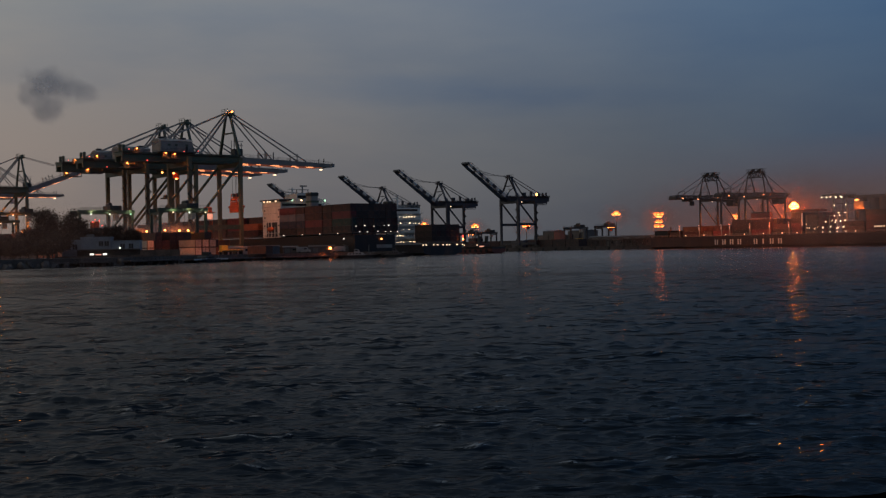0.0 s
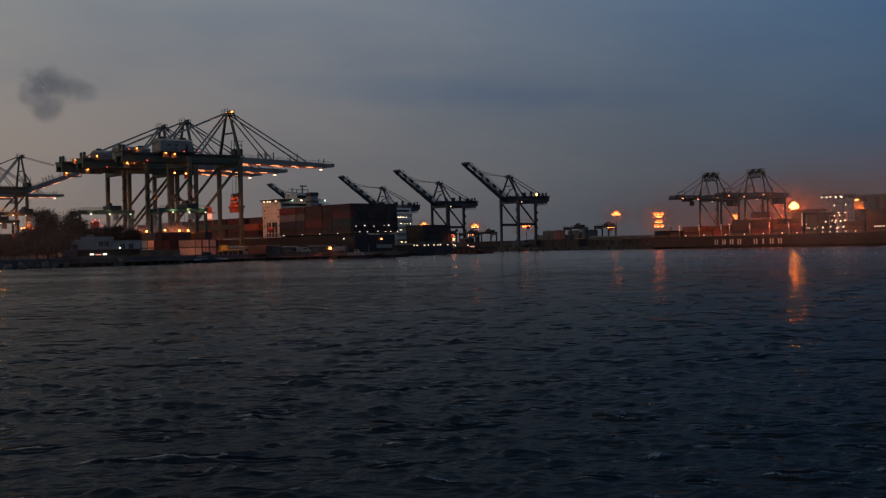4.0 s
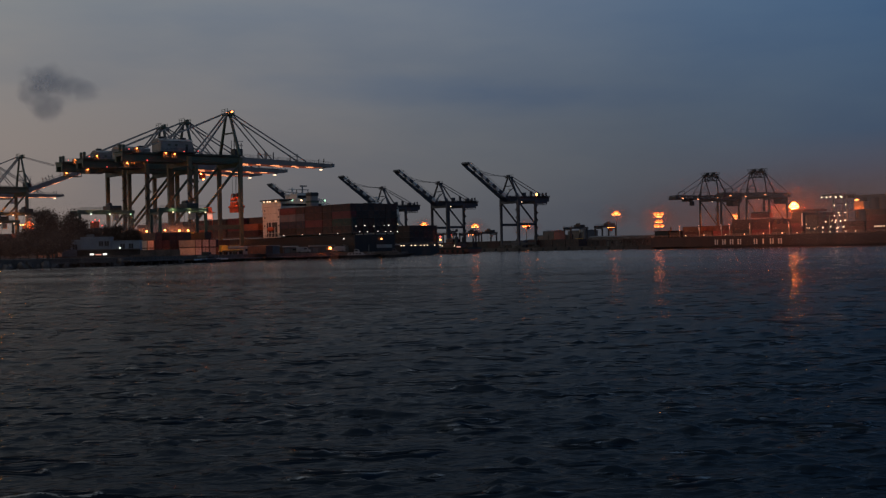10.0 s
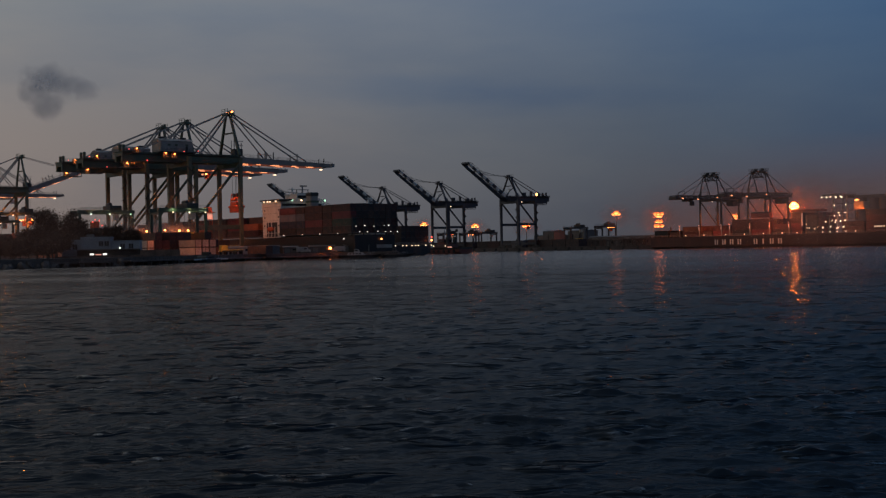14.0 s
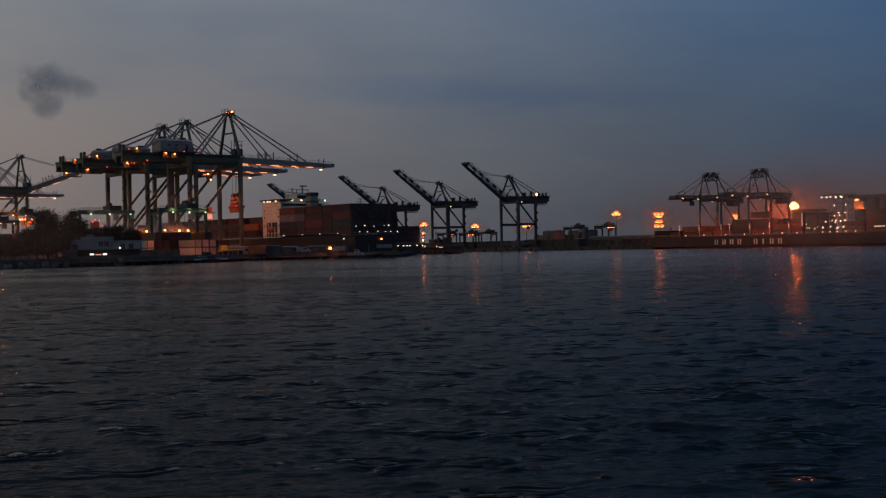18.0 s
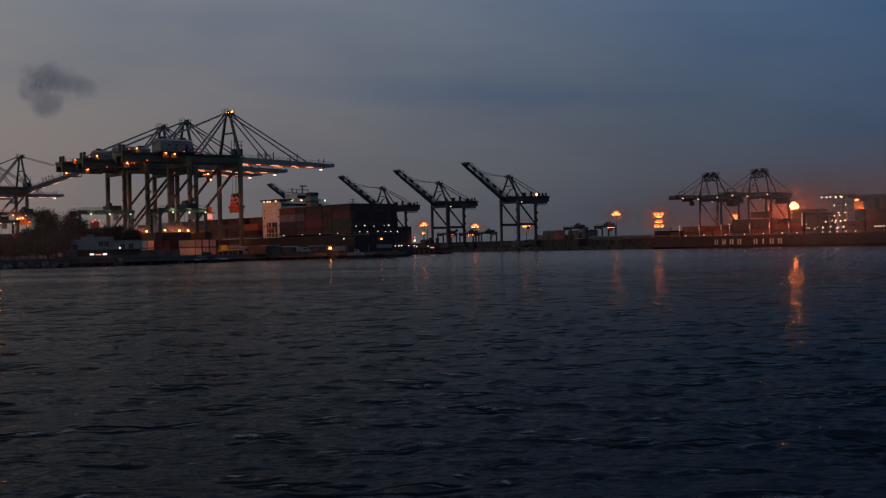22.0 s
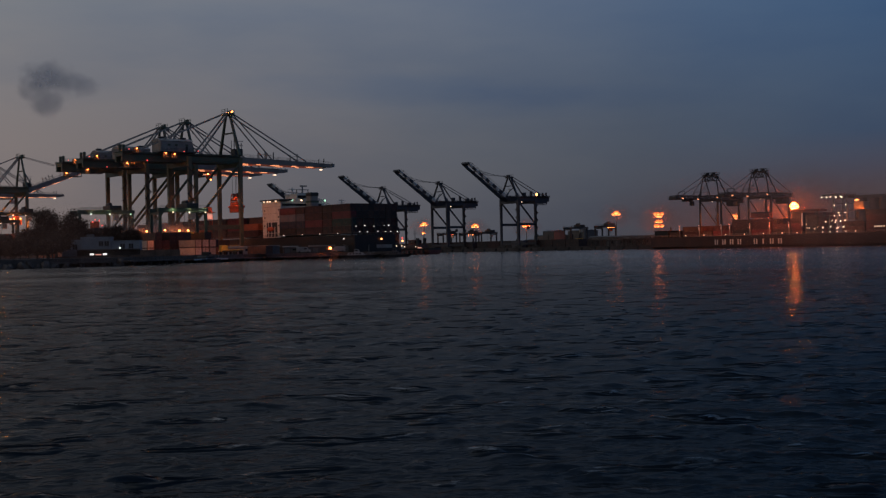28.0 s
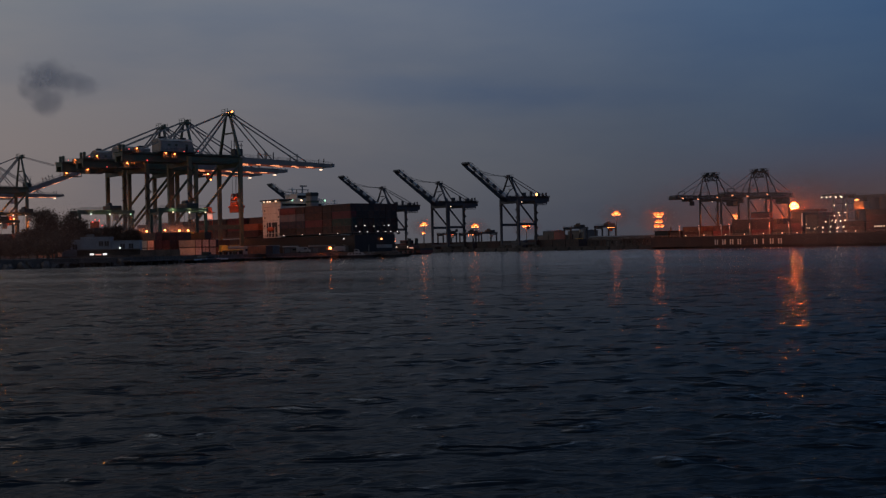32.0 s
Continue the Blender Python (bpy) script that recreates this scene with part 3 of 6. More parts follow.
    rail(bm, (-1.6, -2.5, apex - 0.7), (-1.6, 2.5, apex - 0.7), 1.5, 2.5, 0.14)
    rail(bm, (1.4, -2.5, apex - 0.7), (1.4, 2.5, apex - 0.7), 1.2, 2.5, 0.12)
    part("sheave_platform", bm, steel, c)
    part("mast_tie", bar(B(), (0, -hw * 0.52, zt + (apex - zt) * 0.5), (0, hw * 0.52, zt + (apex - zt) * 0.5), 0.55), steel, c)
    # machinery house with ribs, door and vents, rear platform
    x0, x1 = house
    hz, hh = (zt - 5.2, 4.0) if slung else (zt, 4.7)
    h = part("machinery_house", box(B(), x0, x1, -4.0, 4.0, hz + 0.5, hz + hh, 0.12), house_mat, c)
    for k in range(1, 6):
        x = x0 + (x1 - x0) * k / 6
        for s in (-1, 1):
            part("wall_rib", box(B(), x - 0.08, x + 0.08, s * 4.0 - 0.06, s * 4.0 + 0.06, hz + 0.7, hz + hh - 0.2), house_mat, h)
    if not slung:
        ridge = [[(x, -4.2, hz + hh + 0.004), (x, -1.0, hz + hh + 1.1), (x, 1.0, hz + hh + 1.1), (x, 4.2, hz + hh + 0.004)] for x in (x0 - 0.2, x1 + 0.2)]
        part("house_roof", loft(ridge), house_mat, h)
        for x in (x0 + 3.5, x0 + 6.5, x1 - 2.5):
            part("louvre", box(B(), x - 0.6, x + 0.6, -4.12, -4.04, hz + 2.8, hz + 3.5), steel, h)
    part("roof_cowl", box(B(), x0 + 1, x0 + 3, -1, 1, hz + hh, hz + hh + (0.3 if slung else 1.9), 0.1), DARK_STEEL, h)
    part("roof_cowl", box(B(), x1 - 4, x1 - 1.5, -1.5, 0.5, hz + hh, hz + hh + (0.3 if slung else 1.6), 0.1), DARK_STEEL, h)
    part("door", box(B(), x1 - 3, x1 - 2.1, -4.1, -4.02, hz + 0.7, hz + 2.7), DARK_STEEL, h)
    bm = box(B(), x0 - 1, x1 + 1, -5.4, 5.4, zt + 0.15, zt + 0.45)
    rail(bm, (x0 - 1, -5.3, zt + 0.45), (x1 + 1, -5.3, zt + 0.45), 1.2, 3, 0.08)
    part("house_platform", bm, DARK_STEEL, c)
    xr = -g - back
    bm = box(B(), xr, xr + 4.5, -4.2, 4.2, zt + 0.1, zt + 0.4)
    rail(bm, (xr, -4.1, zt + 0.4), (xr + 4.5, -4.1, zt + 0.4), 1.2, 1.5, 0.09)
    for y in (-2.2, 1.2):
        box(bm, xr + 0.8, xr + 1.8, y, y + 0.9, zt + 0.4, zt + 2.9, 0.12)
    part("rear_platform", bm, steel, c)
    bm = box(B(), xr + 1.0, xr + 9, -2.1, 2.1, zb - 2.2, zb - 1.9, 0.05)
    for x in (xr + 1.2, xr + 8.8):
        for y in (-2.0, 2.0):
            bar(bm, (x, y, zb - 2.0), (x, y, zb), 0.2)
    part("service_platform", bm, DARK_STEEL, c)
    # zigzag stair on one landside leg
    bm = B()
    z, k = 3.0, 0
    while z < zb - 3:
        a, b2 = (-g - 1.3, -hw - 0.9, z), (-g + 1.3, -hw - 0.9, z + 2.6)
        if k % 2:
            a, b2 = (a[0] + 2.6, a[1], a[2]), (b2[0] - 2.6, b2[1], b2[2])
        bar(bm, a, b2, 0.6, 0.18)
        box(bm, b2[0] - 0.5, b2[0] + 0.5, -hw - 1.3, -hw - 0.5, z + 2.5, z + 2.62)
        z, k = z + 2.6, k + 1
    part("stair", bm, DARK_STEEL, c)
    # trolley and cab
    if trolley is not None:
        bm = box(B(), trolley - 3, trolley + 3, -2.1, 2.1, zb - 0.9, zb - 0.15, 0.1)
        t = part("trolley", bm, DARK_STEEL, c)
        bm = box(B(), trolley + 3.2, trolley + 5.4, -1.0, 1.0, zb - 3.4, zb - 0.9, 0.12)
        part("cab", bm, WHITE_STEEL, t)
        part("cab_window", box(B(), trolley + 5.41, trolley + 5.45, -0.85, 0.85, zb - 3.1, zb - 1.6), GLASS_DARK, t)
    # lamps
    if lamps:
        # Glowing strips imitate lamp light washing over the boom's underside.
        for sy in (-1, 1):
            bm = bar(B(), (0.6, sy * (gy - 0.45), -th * 0.5 - 0.10), (L - 4.5, sy * (gy - 0.45), -th * 0.5 + 0.22), 0.3, 0.14)
            bm.transform(turn)
            part("boom_wash", bm, GLOW_BOOM_WASH, c, "dim glowing strip imitating lamp light on the boom")
        for a, b2, sy in ((1.0, 4.2, -1), (8.0, 10.0, -1), (14.5, 18.5, -1), (24.5, 26.8, -1), (31.5, 35.0, -1), (4.5, 7.0, 1), (19.5, 23.0, 1), (29.0, 31.0, 1)):
            za, zb2 = (-th * 0.5 - 0.12 + 0.32 * q / (L - 4.5) for q in (a, b2))
            bm = bar(B(), (a, sy * (gy - 0.45), za), (b2, sy * (gy - 0.45), zb2), 0.36, 0.2)
            bm.transform(turn)
            part("boom_wash", bm, GLOW_BOOM, c, "glowing strip imitating bright lamp light on the boom")
        p = turn @ Vector((L - 3.2, 0, -th * 0.62))
        part("floodlight", lamp_box(B(), *p, 0.75, 0.6, 0.28), GLOW_WARM, c, "bright warm white floodlight")
        for k, (x, y, z) in enumerate(((xr + 5.5, -4.6, zt + 1.2), (xr + 1.5, -4.6, zb - 0.9), (x1 - 8, -4.7, zt - 0.4), (x0 + 1.5, -5.5, zt - 0.2))):
            part("floodlight", lamp_box(B(), x, y, z, 0.26, 0.2, 0.2), GLOW_ORANGE, c, "small orange floodlight")
            # Added plate behind the lamp, put there to catch its light as a patch.
            cab = part("switch_cabinet", box(B(), x - 1.2, x + 1.2, y + 0.45, y + 0.65, z - 1.6, z + 0.4, 0.05), CREAM_STEEL, c)
            part("plate_base", box(B(), x - 1.4, x + 1.4, y - 0.4, y + 0.7, z - 1.75, z - 1.61), CREAM_STEEL, cab)
            part("lamp_arm", bar(B(), (x, y + 0.1, z + 0.25), (x, y + 0.6, z + 0.4), 0.1), DARK_STEEL, cab)
            if lit_plates:
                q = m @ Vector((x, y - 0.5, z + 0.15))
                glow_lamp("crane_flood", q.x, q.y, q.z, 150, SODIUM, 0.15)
        for x, y, z in ((xr + 2.4, -4.4, zt + 0.9), (x1 + 1.6, -5.5, zt + 0.9), (x0 + 9.0, -5.5, zt + 0.6), (xr + 10.0, -3.7, zb + 0.5)):
            part("marker_lamp", lamp_box(B(), x, y, z, 0.2, 0.15, 0.2), GLOW_RED, c, "small red lamp")
        if apex_lamp:
            for y in (-2.75, 0.9):
                part("floodlight", lamp_box(B(), 0.2, y, apex - 0.35, 0.34, 0.2, 0.24), GLOW_ORANGE, c, "orange apex floodlight")
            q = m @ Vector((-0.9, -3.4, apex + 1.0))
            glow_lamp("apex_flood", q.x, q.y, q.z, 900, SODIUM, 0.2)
    if rear_lamp:
        part("floodlight", lamp_box(B(), -g - 5.6, 4.4, zt + 1.4, 0.9, 0.3, 0.8), rear_lamp, c, "glowing sodium floodlight")
    if bare_lamps:
        for x in (-7.5, -g - 3.0):
            part("floodlight", lamp_box(B(), x, 3.9, zb - 0.4, 0.45, 0.3, 0.26), GLOW_WARM, c, "small warm floodlight")
        for x, w2, h3 in ((-4.0, 1.6, 2.0), (-10.5, 2.4, 2.6), (-g - 1.5, 1.2, 3.6), (-g - 8.0, 2.6, 2.2), (-g - 12.5, 1.4, 1.6)):
            part("switch_cabinet", box(B(), x - w2 / 2, x + w2 / 2, 2.4, 4.0, zt + 0.02, zt + h3, 0.08), steel, c)
        part("cable_reel", tube(B(), (-g * 0.5, hw + 0.6, zp - 2.4), (-g * 0.5, hw + 1.2, zp - 2.4), 1.1, 18), DARK_STEEL, c)
        part("boom_rest", bar(B(), (hinge + 1.5, 2.9, zt - 0.4), (hinge - 1.0, 2.9, zt + 5.0), 0.8), WHITE_STEEL, c, "white painted hinge frame")
        bm = B()
        z, k = 3.0, 0
        while z < zb - 3:
            a, b2 = (-g - 1.2, hw + 0.9, z), (-g + 1.2, hw + 0.9, z + 2.6)
            if k % 2:
                a, b2 = (a[0] + 2.4, a[1], a[2]), (b2[0] - 2.4, b2[1], b2[2])
            bar(bm, a, b2, 0.7, 0.22)
            box(bm, b2[0] - 0.7, b2[0] + 0.7, hw + 0.4, hw + 1.4, z + 2.5, z + 2.66)
            z, k = z + 2.6, k + 1
        part("stair", bm, DARK_STEEL, c)
    return c


BIG = dict(g=22.0, w=18.0, zb=36.2, th=3.6, reach=46.6, back=25.0, apex=57.6, steel=GREEN_STEEL, legs_mat=CREAM_STEEL, boom_mat=GREY_STEEL, house_mat=GREY_STEEL, zp=10.8, brace_from=0.04, house=(-31.5, -18.0))
NEAR_LABEL = "green and cream quay crane, lowered boom with orange floodlights"
near_crane = sts_crane(on_quay(450, 238.5), NEAR_LABEL, lift=-1.5, apex_lamp=True, lit_plates=True, **BIG)
cabin = part("checker_cabin", box(B(), -15.8, -13.0, -10.3, -7.8, 13.4, 16.4, 0.1), WHITE_STEEL, near_crane, "small pale lit cabin on the portal beam")
part("window", box(B(), -15.4, -13.4, -10.36, -10.3, 13.9, 16.0), GLOW_PINK, cabin)
part("window", box(B(), -15.86, -15.8, -10.0, -8.4, 14.4, 15.8), GLOW_PINK, cabin)
for x in (-15.5, -13.3):
    for y in (-10.0, -8.1):
        part("stand_leg", bar(B(), (x, y, 11.6), (x, y, 13.4), 0.25), ORANGE_STEEL, cabin)
part("cabin_roof", box(B(), -16.6, -12.2, -10.8, -7.4, 16.42, 16.7), ORANGE_STEEL, cabin)
part("roof_plant", box(B(), -15.9, -13.2, -10.0, -8.2, 16.7, 18.6, 0.1), ORANGE_STEEL, cabin, "orange roof plant")
sts_crane(on_quay(489, 238.5), NEAR_LABEL, lift=-1.3, lit_plates=True, **BIG)
sts_crane(on_quay(512, 238.5), NEAR_LABEL, lift=-1.3, lit_plates=True, **BIG)
sts_crane(on_quay(696, 238.5), "olive and cream gantry crane with half-raised boom", lift=20, **dict(BIG, steel=CREAM_STEEL))
sts_crane(on_quay(748, 238.5), "olive and cream quay crane with lowered lit boom", lift=0, trolley=8, **dict(BIG, steel=CREAM_STEEL, reach=41.5))

MID = dict(g=15.2, w=18.0, zb=31.6, th=3.4, reach=43.6, back=18.0, apex=49.0, lift=34, steel=NAVY_STEEL, legs_mat=NAVY_STEEL, boom_mat=NAVY_STEEL, house_mat=NAVY_STEEL, banded=WHITE_STEEL,
           lamps=False, leg=1.5, zp=16.0, brace_from=0.05, house=(-31, -21), slung=True, group="far quay cranes", bare_lamps=True)
MID_LABEL = "dark navy quay crane, raised boom banded in white"
for u in (639, 717, 789, 897):
    sts_crane(on_quay(u, 549.5, turn=180), MID_LABEL, rear_lamp=GLOW_FLOOD if u == 639 else None, **MID)



def truss(bm, p, q, w, h, n, r):
    """A box truss from p to q along x: four chords, posts and zigzag webs on the two sides."""
    p, q = Vector(p), Vector(q)
    for sy in (-1, 1):
        for sz in (0, 1):
            d = Vector((0, sy * w / 2, sz * h))
            bar(bm, p + d, q + d, r * 1.4)
        for k in range(n):
            a, b = p.lerp(q, k / n), p.lerp(q, (k + 1) / n)
            lo, hi = (0, h) if k % 2 else (h, 0)
            bar(bm, a + Vector((0, sy * w / 2, lo)), b + Vector((0, sy * w / 2, hi)), r)
            bar(bm, b + Vector((0, sy * w / 2, 0)), b + Vector((0, sy * w / 2, h)), r * 0.8)
    for k in range(n + 1):
        a = p.lerp(q, k / n)
        bar(bm, a + Vector((0, -w / 2, h)), a + Vector((0, w / 2, h)), r * 0.8)
    return bm


def old_crane(m, label):
    """Older lattice quay crane: slim braced legs, trussed boom, a wide trussed portal on top with sheaves and ropes."""
    c = thing("gantry_crane", m, label, "crane", "old quay cranes")
    g, hw, zb, apex, reach, back = 15.2, 7.6, 25.0, 40.0, 31.0, 11.0
    for x in (0, -g):
        for sy in (-1, 1):
            part("leg", bar(B(), (x, sy * hw, 1.6), (x, sy * hw, zb + 0.4), 0.95, 0.95, 0.8, 0.8), BROWN_STEEL, c)
            bm = box(B(), x - 0.5, x + 0.5, sy * hw - 2.6, sy * hw + 2.6, 0.8, 1.6, 0.06)
            for y in (-1.9, -0.7, 0.7, 1.9):
                tube(bm, (x - 0.3, sy * hw + y, 0.42), (x + 0.3, sy * hw + y, 0.42), 0.42, 10)
            part("bogie", bm, DARK_STEEL, c)
        part("sill_beam", bar(B(), (x, -hw + 0.5, 2.8), (x, hw - 0.5, 2.8), 0.7, 1.0), BROWN_STEEL, c)
        part("cross_beam", bar(B(), (x, -hw + 0.5, zb - 0.3), (x, hw - 0.5, zb - 0.3), 0.8, 1.2), BROWN_STEEL, c)
    for sy in (-1, 1):
        part("portal_beam", bar(B(), (-0.5, sy * hw, 10.0), (-g + 0.5, sy * hw, 10.0), 0.6, 1.0), BROWN_STEEL, c)
        part("brace", bar(B(), (-g + 0.6, sy * hw, 10.6), (-0.5, sy * hw, zb - 0.8), 0.42), BROWN_STEEL, c)
        part("brace", bar(B(), (-0.4, sy * hw, 3.6), (-g * 0.5, sy * hw, 9.6), 0.34), BROWN_STEEL, c)
        part("top_tie", bar(B(), (-0.5, sy * hw, zb), (-g + 0.5, sy * hw, zb), 0.45, 0.8), BROWN_STEEL, c)
    part("girder", truss(B(), (-g - back, 0, zb + 0.3), (2.0, 0, zb + 0.3), 5.0, 2.2, 12, 0.3), BROWN_STEEL, c)
    part("boom", truss(B(), (2.1, 0, zb + 0.3), (reach, 0, zb + 0.3), 4.6, 1.8, 12, 0.28), BROWN_STEEL, c)
    bm = box(B(), reach - 2.6, reach + 0.6, -2.6, 2.6, zb - 0.2, zb + 1.6, 0.15)
    part("boom_nose", bm, BROWN_STEEL, c)
    for sy in (-1, 1):
        bm = box(B(), -g - back, reach, sy * 3.1 - 0.3, sy * 3.1 + 0.3, zb + 0.1, zb + 0.25)
        rail(bm, (-g - back, sy * 3.35, zb + 0.25), (reach, sy * 3.35, zb + 0.25), 1.1, 3.0, 0.08)
        part("walkway", bm, DARK_STEEL, c)
    # portal on top: two leaning frames joined by a deep trussed head
    for sy in (-1, 1):
        part("mast_leg", bar(B(), (1.2, sy * hw * 0.95, zb + 0.6), (0.3, sy * hw * 0.62, apex - 2.0), 0.55, 0.55, 0.42, 0.42), BROWN_STEEL, c)
        part("mast_leg", bar(B(), (-8.0, sy * hw * 0.8, zb + 0.6), (-0.9, sy * hw * 0.62, apex - 2.0), 0.42), BROWN_STEEL, c)
        part("mast_brace", bar(B(), (0.8, sy * hw * 0.8, zb + 6.5), (-4.8, sy * hw * 0.72, zb + 6.5), 0.26), BROWN_STEEL, c)
        part("backstay", bar(B(), (-0.9, sy * 3.4, apex - 0.8), (-g - back * 0.8, sy * 2.4, zb + 2.6), 0.2), BROWN_STEEL, c)
        for f in (0.42, 0.86):
            part("forestay", bar(B(), (0.5, sy * 3.4, apex - 0.8), (reach * f, sy * 2.3, zb + 2.2), 0.2), BROWN_STEEL, c)
        bm = B()
        for x, z in ((-0.6, apex - 0.2), (0.6, apex - 0.9)):
            tube(bm, (x, sy * 2.2 - 0.5, z), (x, sy * 2.2 + 0.5, z), 0.85, 12)
        part("sheave", bm, DARK_STEEL, c)
    bm = B()
    for x in (-1.0, 0.5):
        for z in (apex - 0.9, apex - 4.2):
            bar(bm, (x, -hw * 0.72, z), (x, hw * 0.72, z), 0.5 if z > apex - 2 else 0.3)
        for k in range(6):
            y0, y1 = -hw * 0.7 + k * hw * 0.233, -hw * 0.7 + (k + 1) * hw * 0.233
            bar(bm, (x, y0, apex - (0.9 if k % 2 else 4.2)), (x, y1, apex - (4.2 if k % 2 else 0.9)), 0.3)
    box(bm, -1.6, 1.2, -hw * 0.74, hw * 0.74, apex - 1.9, apex - 1.6)
    part("portal_head", bm, BROWN_STEEL, c)
    bm = rail(B(), (-1.6, -hw * 0.74, apex - 0.7), (-1.6, hw * 0.74, apex - 0.7), 1.2, 2.0, 0.1)
    rail(bm, (1.2, -hw * 0.74, apex - 0.7), (1.2, hw * 0.74, apex - 0.7), 1.2, 2.0, 0.1)
    part("head_rail", bm, DARK_STEEL, c)
    h = part("machinery_house", box(B(), -23.0, -16.6, -2.4, 2.4, zb - 3.4, zb + 0.28, 0.12), BROWN_STEEL, c)
    part("door", box(B(), -18.6, -17.7, -2.5, -2.42, zb - 3.2, zb - 1.2), DARK_STEEL, h)
    for x in (5.0, 11.0, 24.0):
        bm = B()
        for y in (-2.3, 2.3):
            bar(bm, (x, y, zb + 2.2), (x, y, zb + 4.6), 0.24)
        bar(bm, (x, -2.3, zb + 4.4), (x, 2.3, zb + 4.4), 0.2)
        part("stay_post", bm, BROWN_STEEL, c)
    t = part("trolley", box(B(), 17, 22, -2.0, 2.0, zb - 1.0, zb - 0.1, 0.1), DARK_STEEL, c)
    part("cab", box(B(), 14.6, 16.6, -1.0, 1.0, zb - 3.3, zb - 0.9, 0.12), BROWN_STEEL, t)
    for x, z in ((27.5, 0.5), (15.0, 0.2), (-1.5, 1.4)):
        part("floodlight", lamp_box(B(), x, 3.9, zb + z, 0.7, 0.22, 0.26), GLOW_BOOM, c, "small reddish floodlight")
    part("floodlight", lamp_box(B(), -6, -3.8, zb - 0.5, 0.5, 0.3, 0.3), GLOW_WARM, c, "small warm floodlight")
    bm = B()
    z, k = 2.0, 0
    while z < zb - 3:
        a, b2 = (-g - 1.2, -hw - 0.8, z), (-g + 1.2, -hw - 0.8, z + 2.6)
        if k % 2:
            a, b2 = (a[0] + 2.4, a[1], a[2]), (b2[0] - 2.4, b2[1], b2[2])
        bar(bm, a, b2, 0.5, 0.16)
        z, k = z + 2.6, k + 1
    part("stair", bm, DARK_STEEL, c)
    return c


OLD_LABEL = "older brownish lattice crane, boom over a moored ship"
old_crane(on_quay(465, 549.5, turn=180), OLD_LABEL)
DRIFTING_CRANE = old_crane(on_quay(433, 549.5, turn=180), OLD_LABEL + ", creeping")


# ---- ships ----
def hull_sections(length, beam, draft, deck, bow_rise=3.0, stations=26):
    """Cross sections from the stern at x = 0 to the bow."""
    out = []
    for k in range(stations + 1):
        f = k / stations
        full = min(1.0, 0.86 + f * 1.2) if f < 0.12 else 1.0
        if f > 0.72:
            full = max(0.03, 1 - ((f - 0.72) / 0.28) ** 2.1)
        low = full * (min(1, 0.35 + f * 4) if f < 0.16 else 1.0) * (1 - max(0, f - 0.8) * 1.6)
        b, bl = beam / 2 * full, beam / 2 * max(0.02, low) * 0.92
        top = deck + (bow_rise * max(0, (f - 0.82) / 0.18) ** 1.3)
        x = length * f + (top - 0) * 0.0
        rake = max(0, (f - 0.85) / 0.15) * 3.0
        keel = -draft if f > 0.08 else -draft * 0.25
        out.append([(x + rake, b, top), (x + rake * 0.5, b * 0.995, 1.0), (x - rake * 0.3, bl, keel * 0.6), (x - rake * 0.5, bl * 0.7, keel), (x - rake * 0.5, -bl * 0.7, keel), (x - rake * 0.3, -bl, keel * 0.6), (x + rake * 0.5, -b * 0.995, 1.0), (x + rake, -b, top)])
    return out


def hull(parent, length, beam, draft, deck, mat, bow_rise=3.0):
    h = part("hull", loft(hull_sections(length, beam, draft, deck, bow_rise)), mat, parent)
    bm = B()
    for s in (-1, 1):
        rail(bm, (2, s * (beam / 2 * 0.97 - 0.2), deck), (length * 0.72, s * (beam / 2 - 0.2), deck), 1.1, 4.0, 0.08)
    rail(bm, (0.6, -beam / 2 * 0.84, deck), (0.6, beam / 2 * 0.84, deck), 1.1, 3.0, 0.08)
    part("deck_rail", bm, GREY_STEEL, h)
    return h


def windows(parent, name, xs, ys, zs, normal, size, mat, label=""):
    """A row of framed panes on a wall facing +-x or +-y; one mesh a pane."""
    w, h = size
    for x in xs:
        for y in ys:
            for z in zs:
                bm = B()
                if normal[0]:
                    box(bm, x - 0.04, x + 0.04, y - w / 2, y + w / 2, z, z + h)
                else:
                    box(bm, x - w / 2, x + w / 2, y - 0.04, y + 0.04, z, z + h)
                part(name, bm, mat, parent, label)


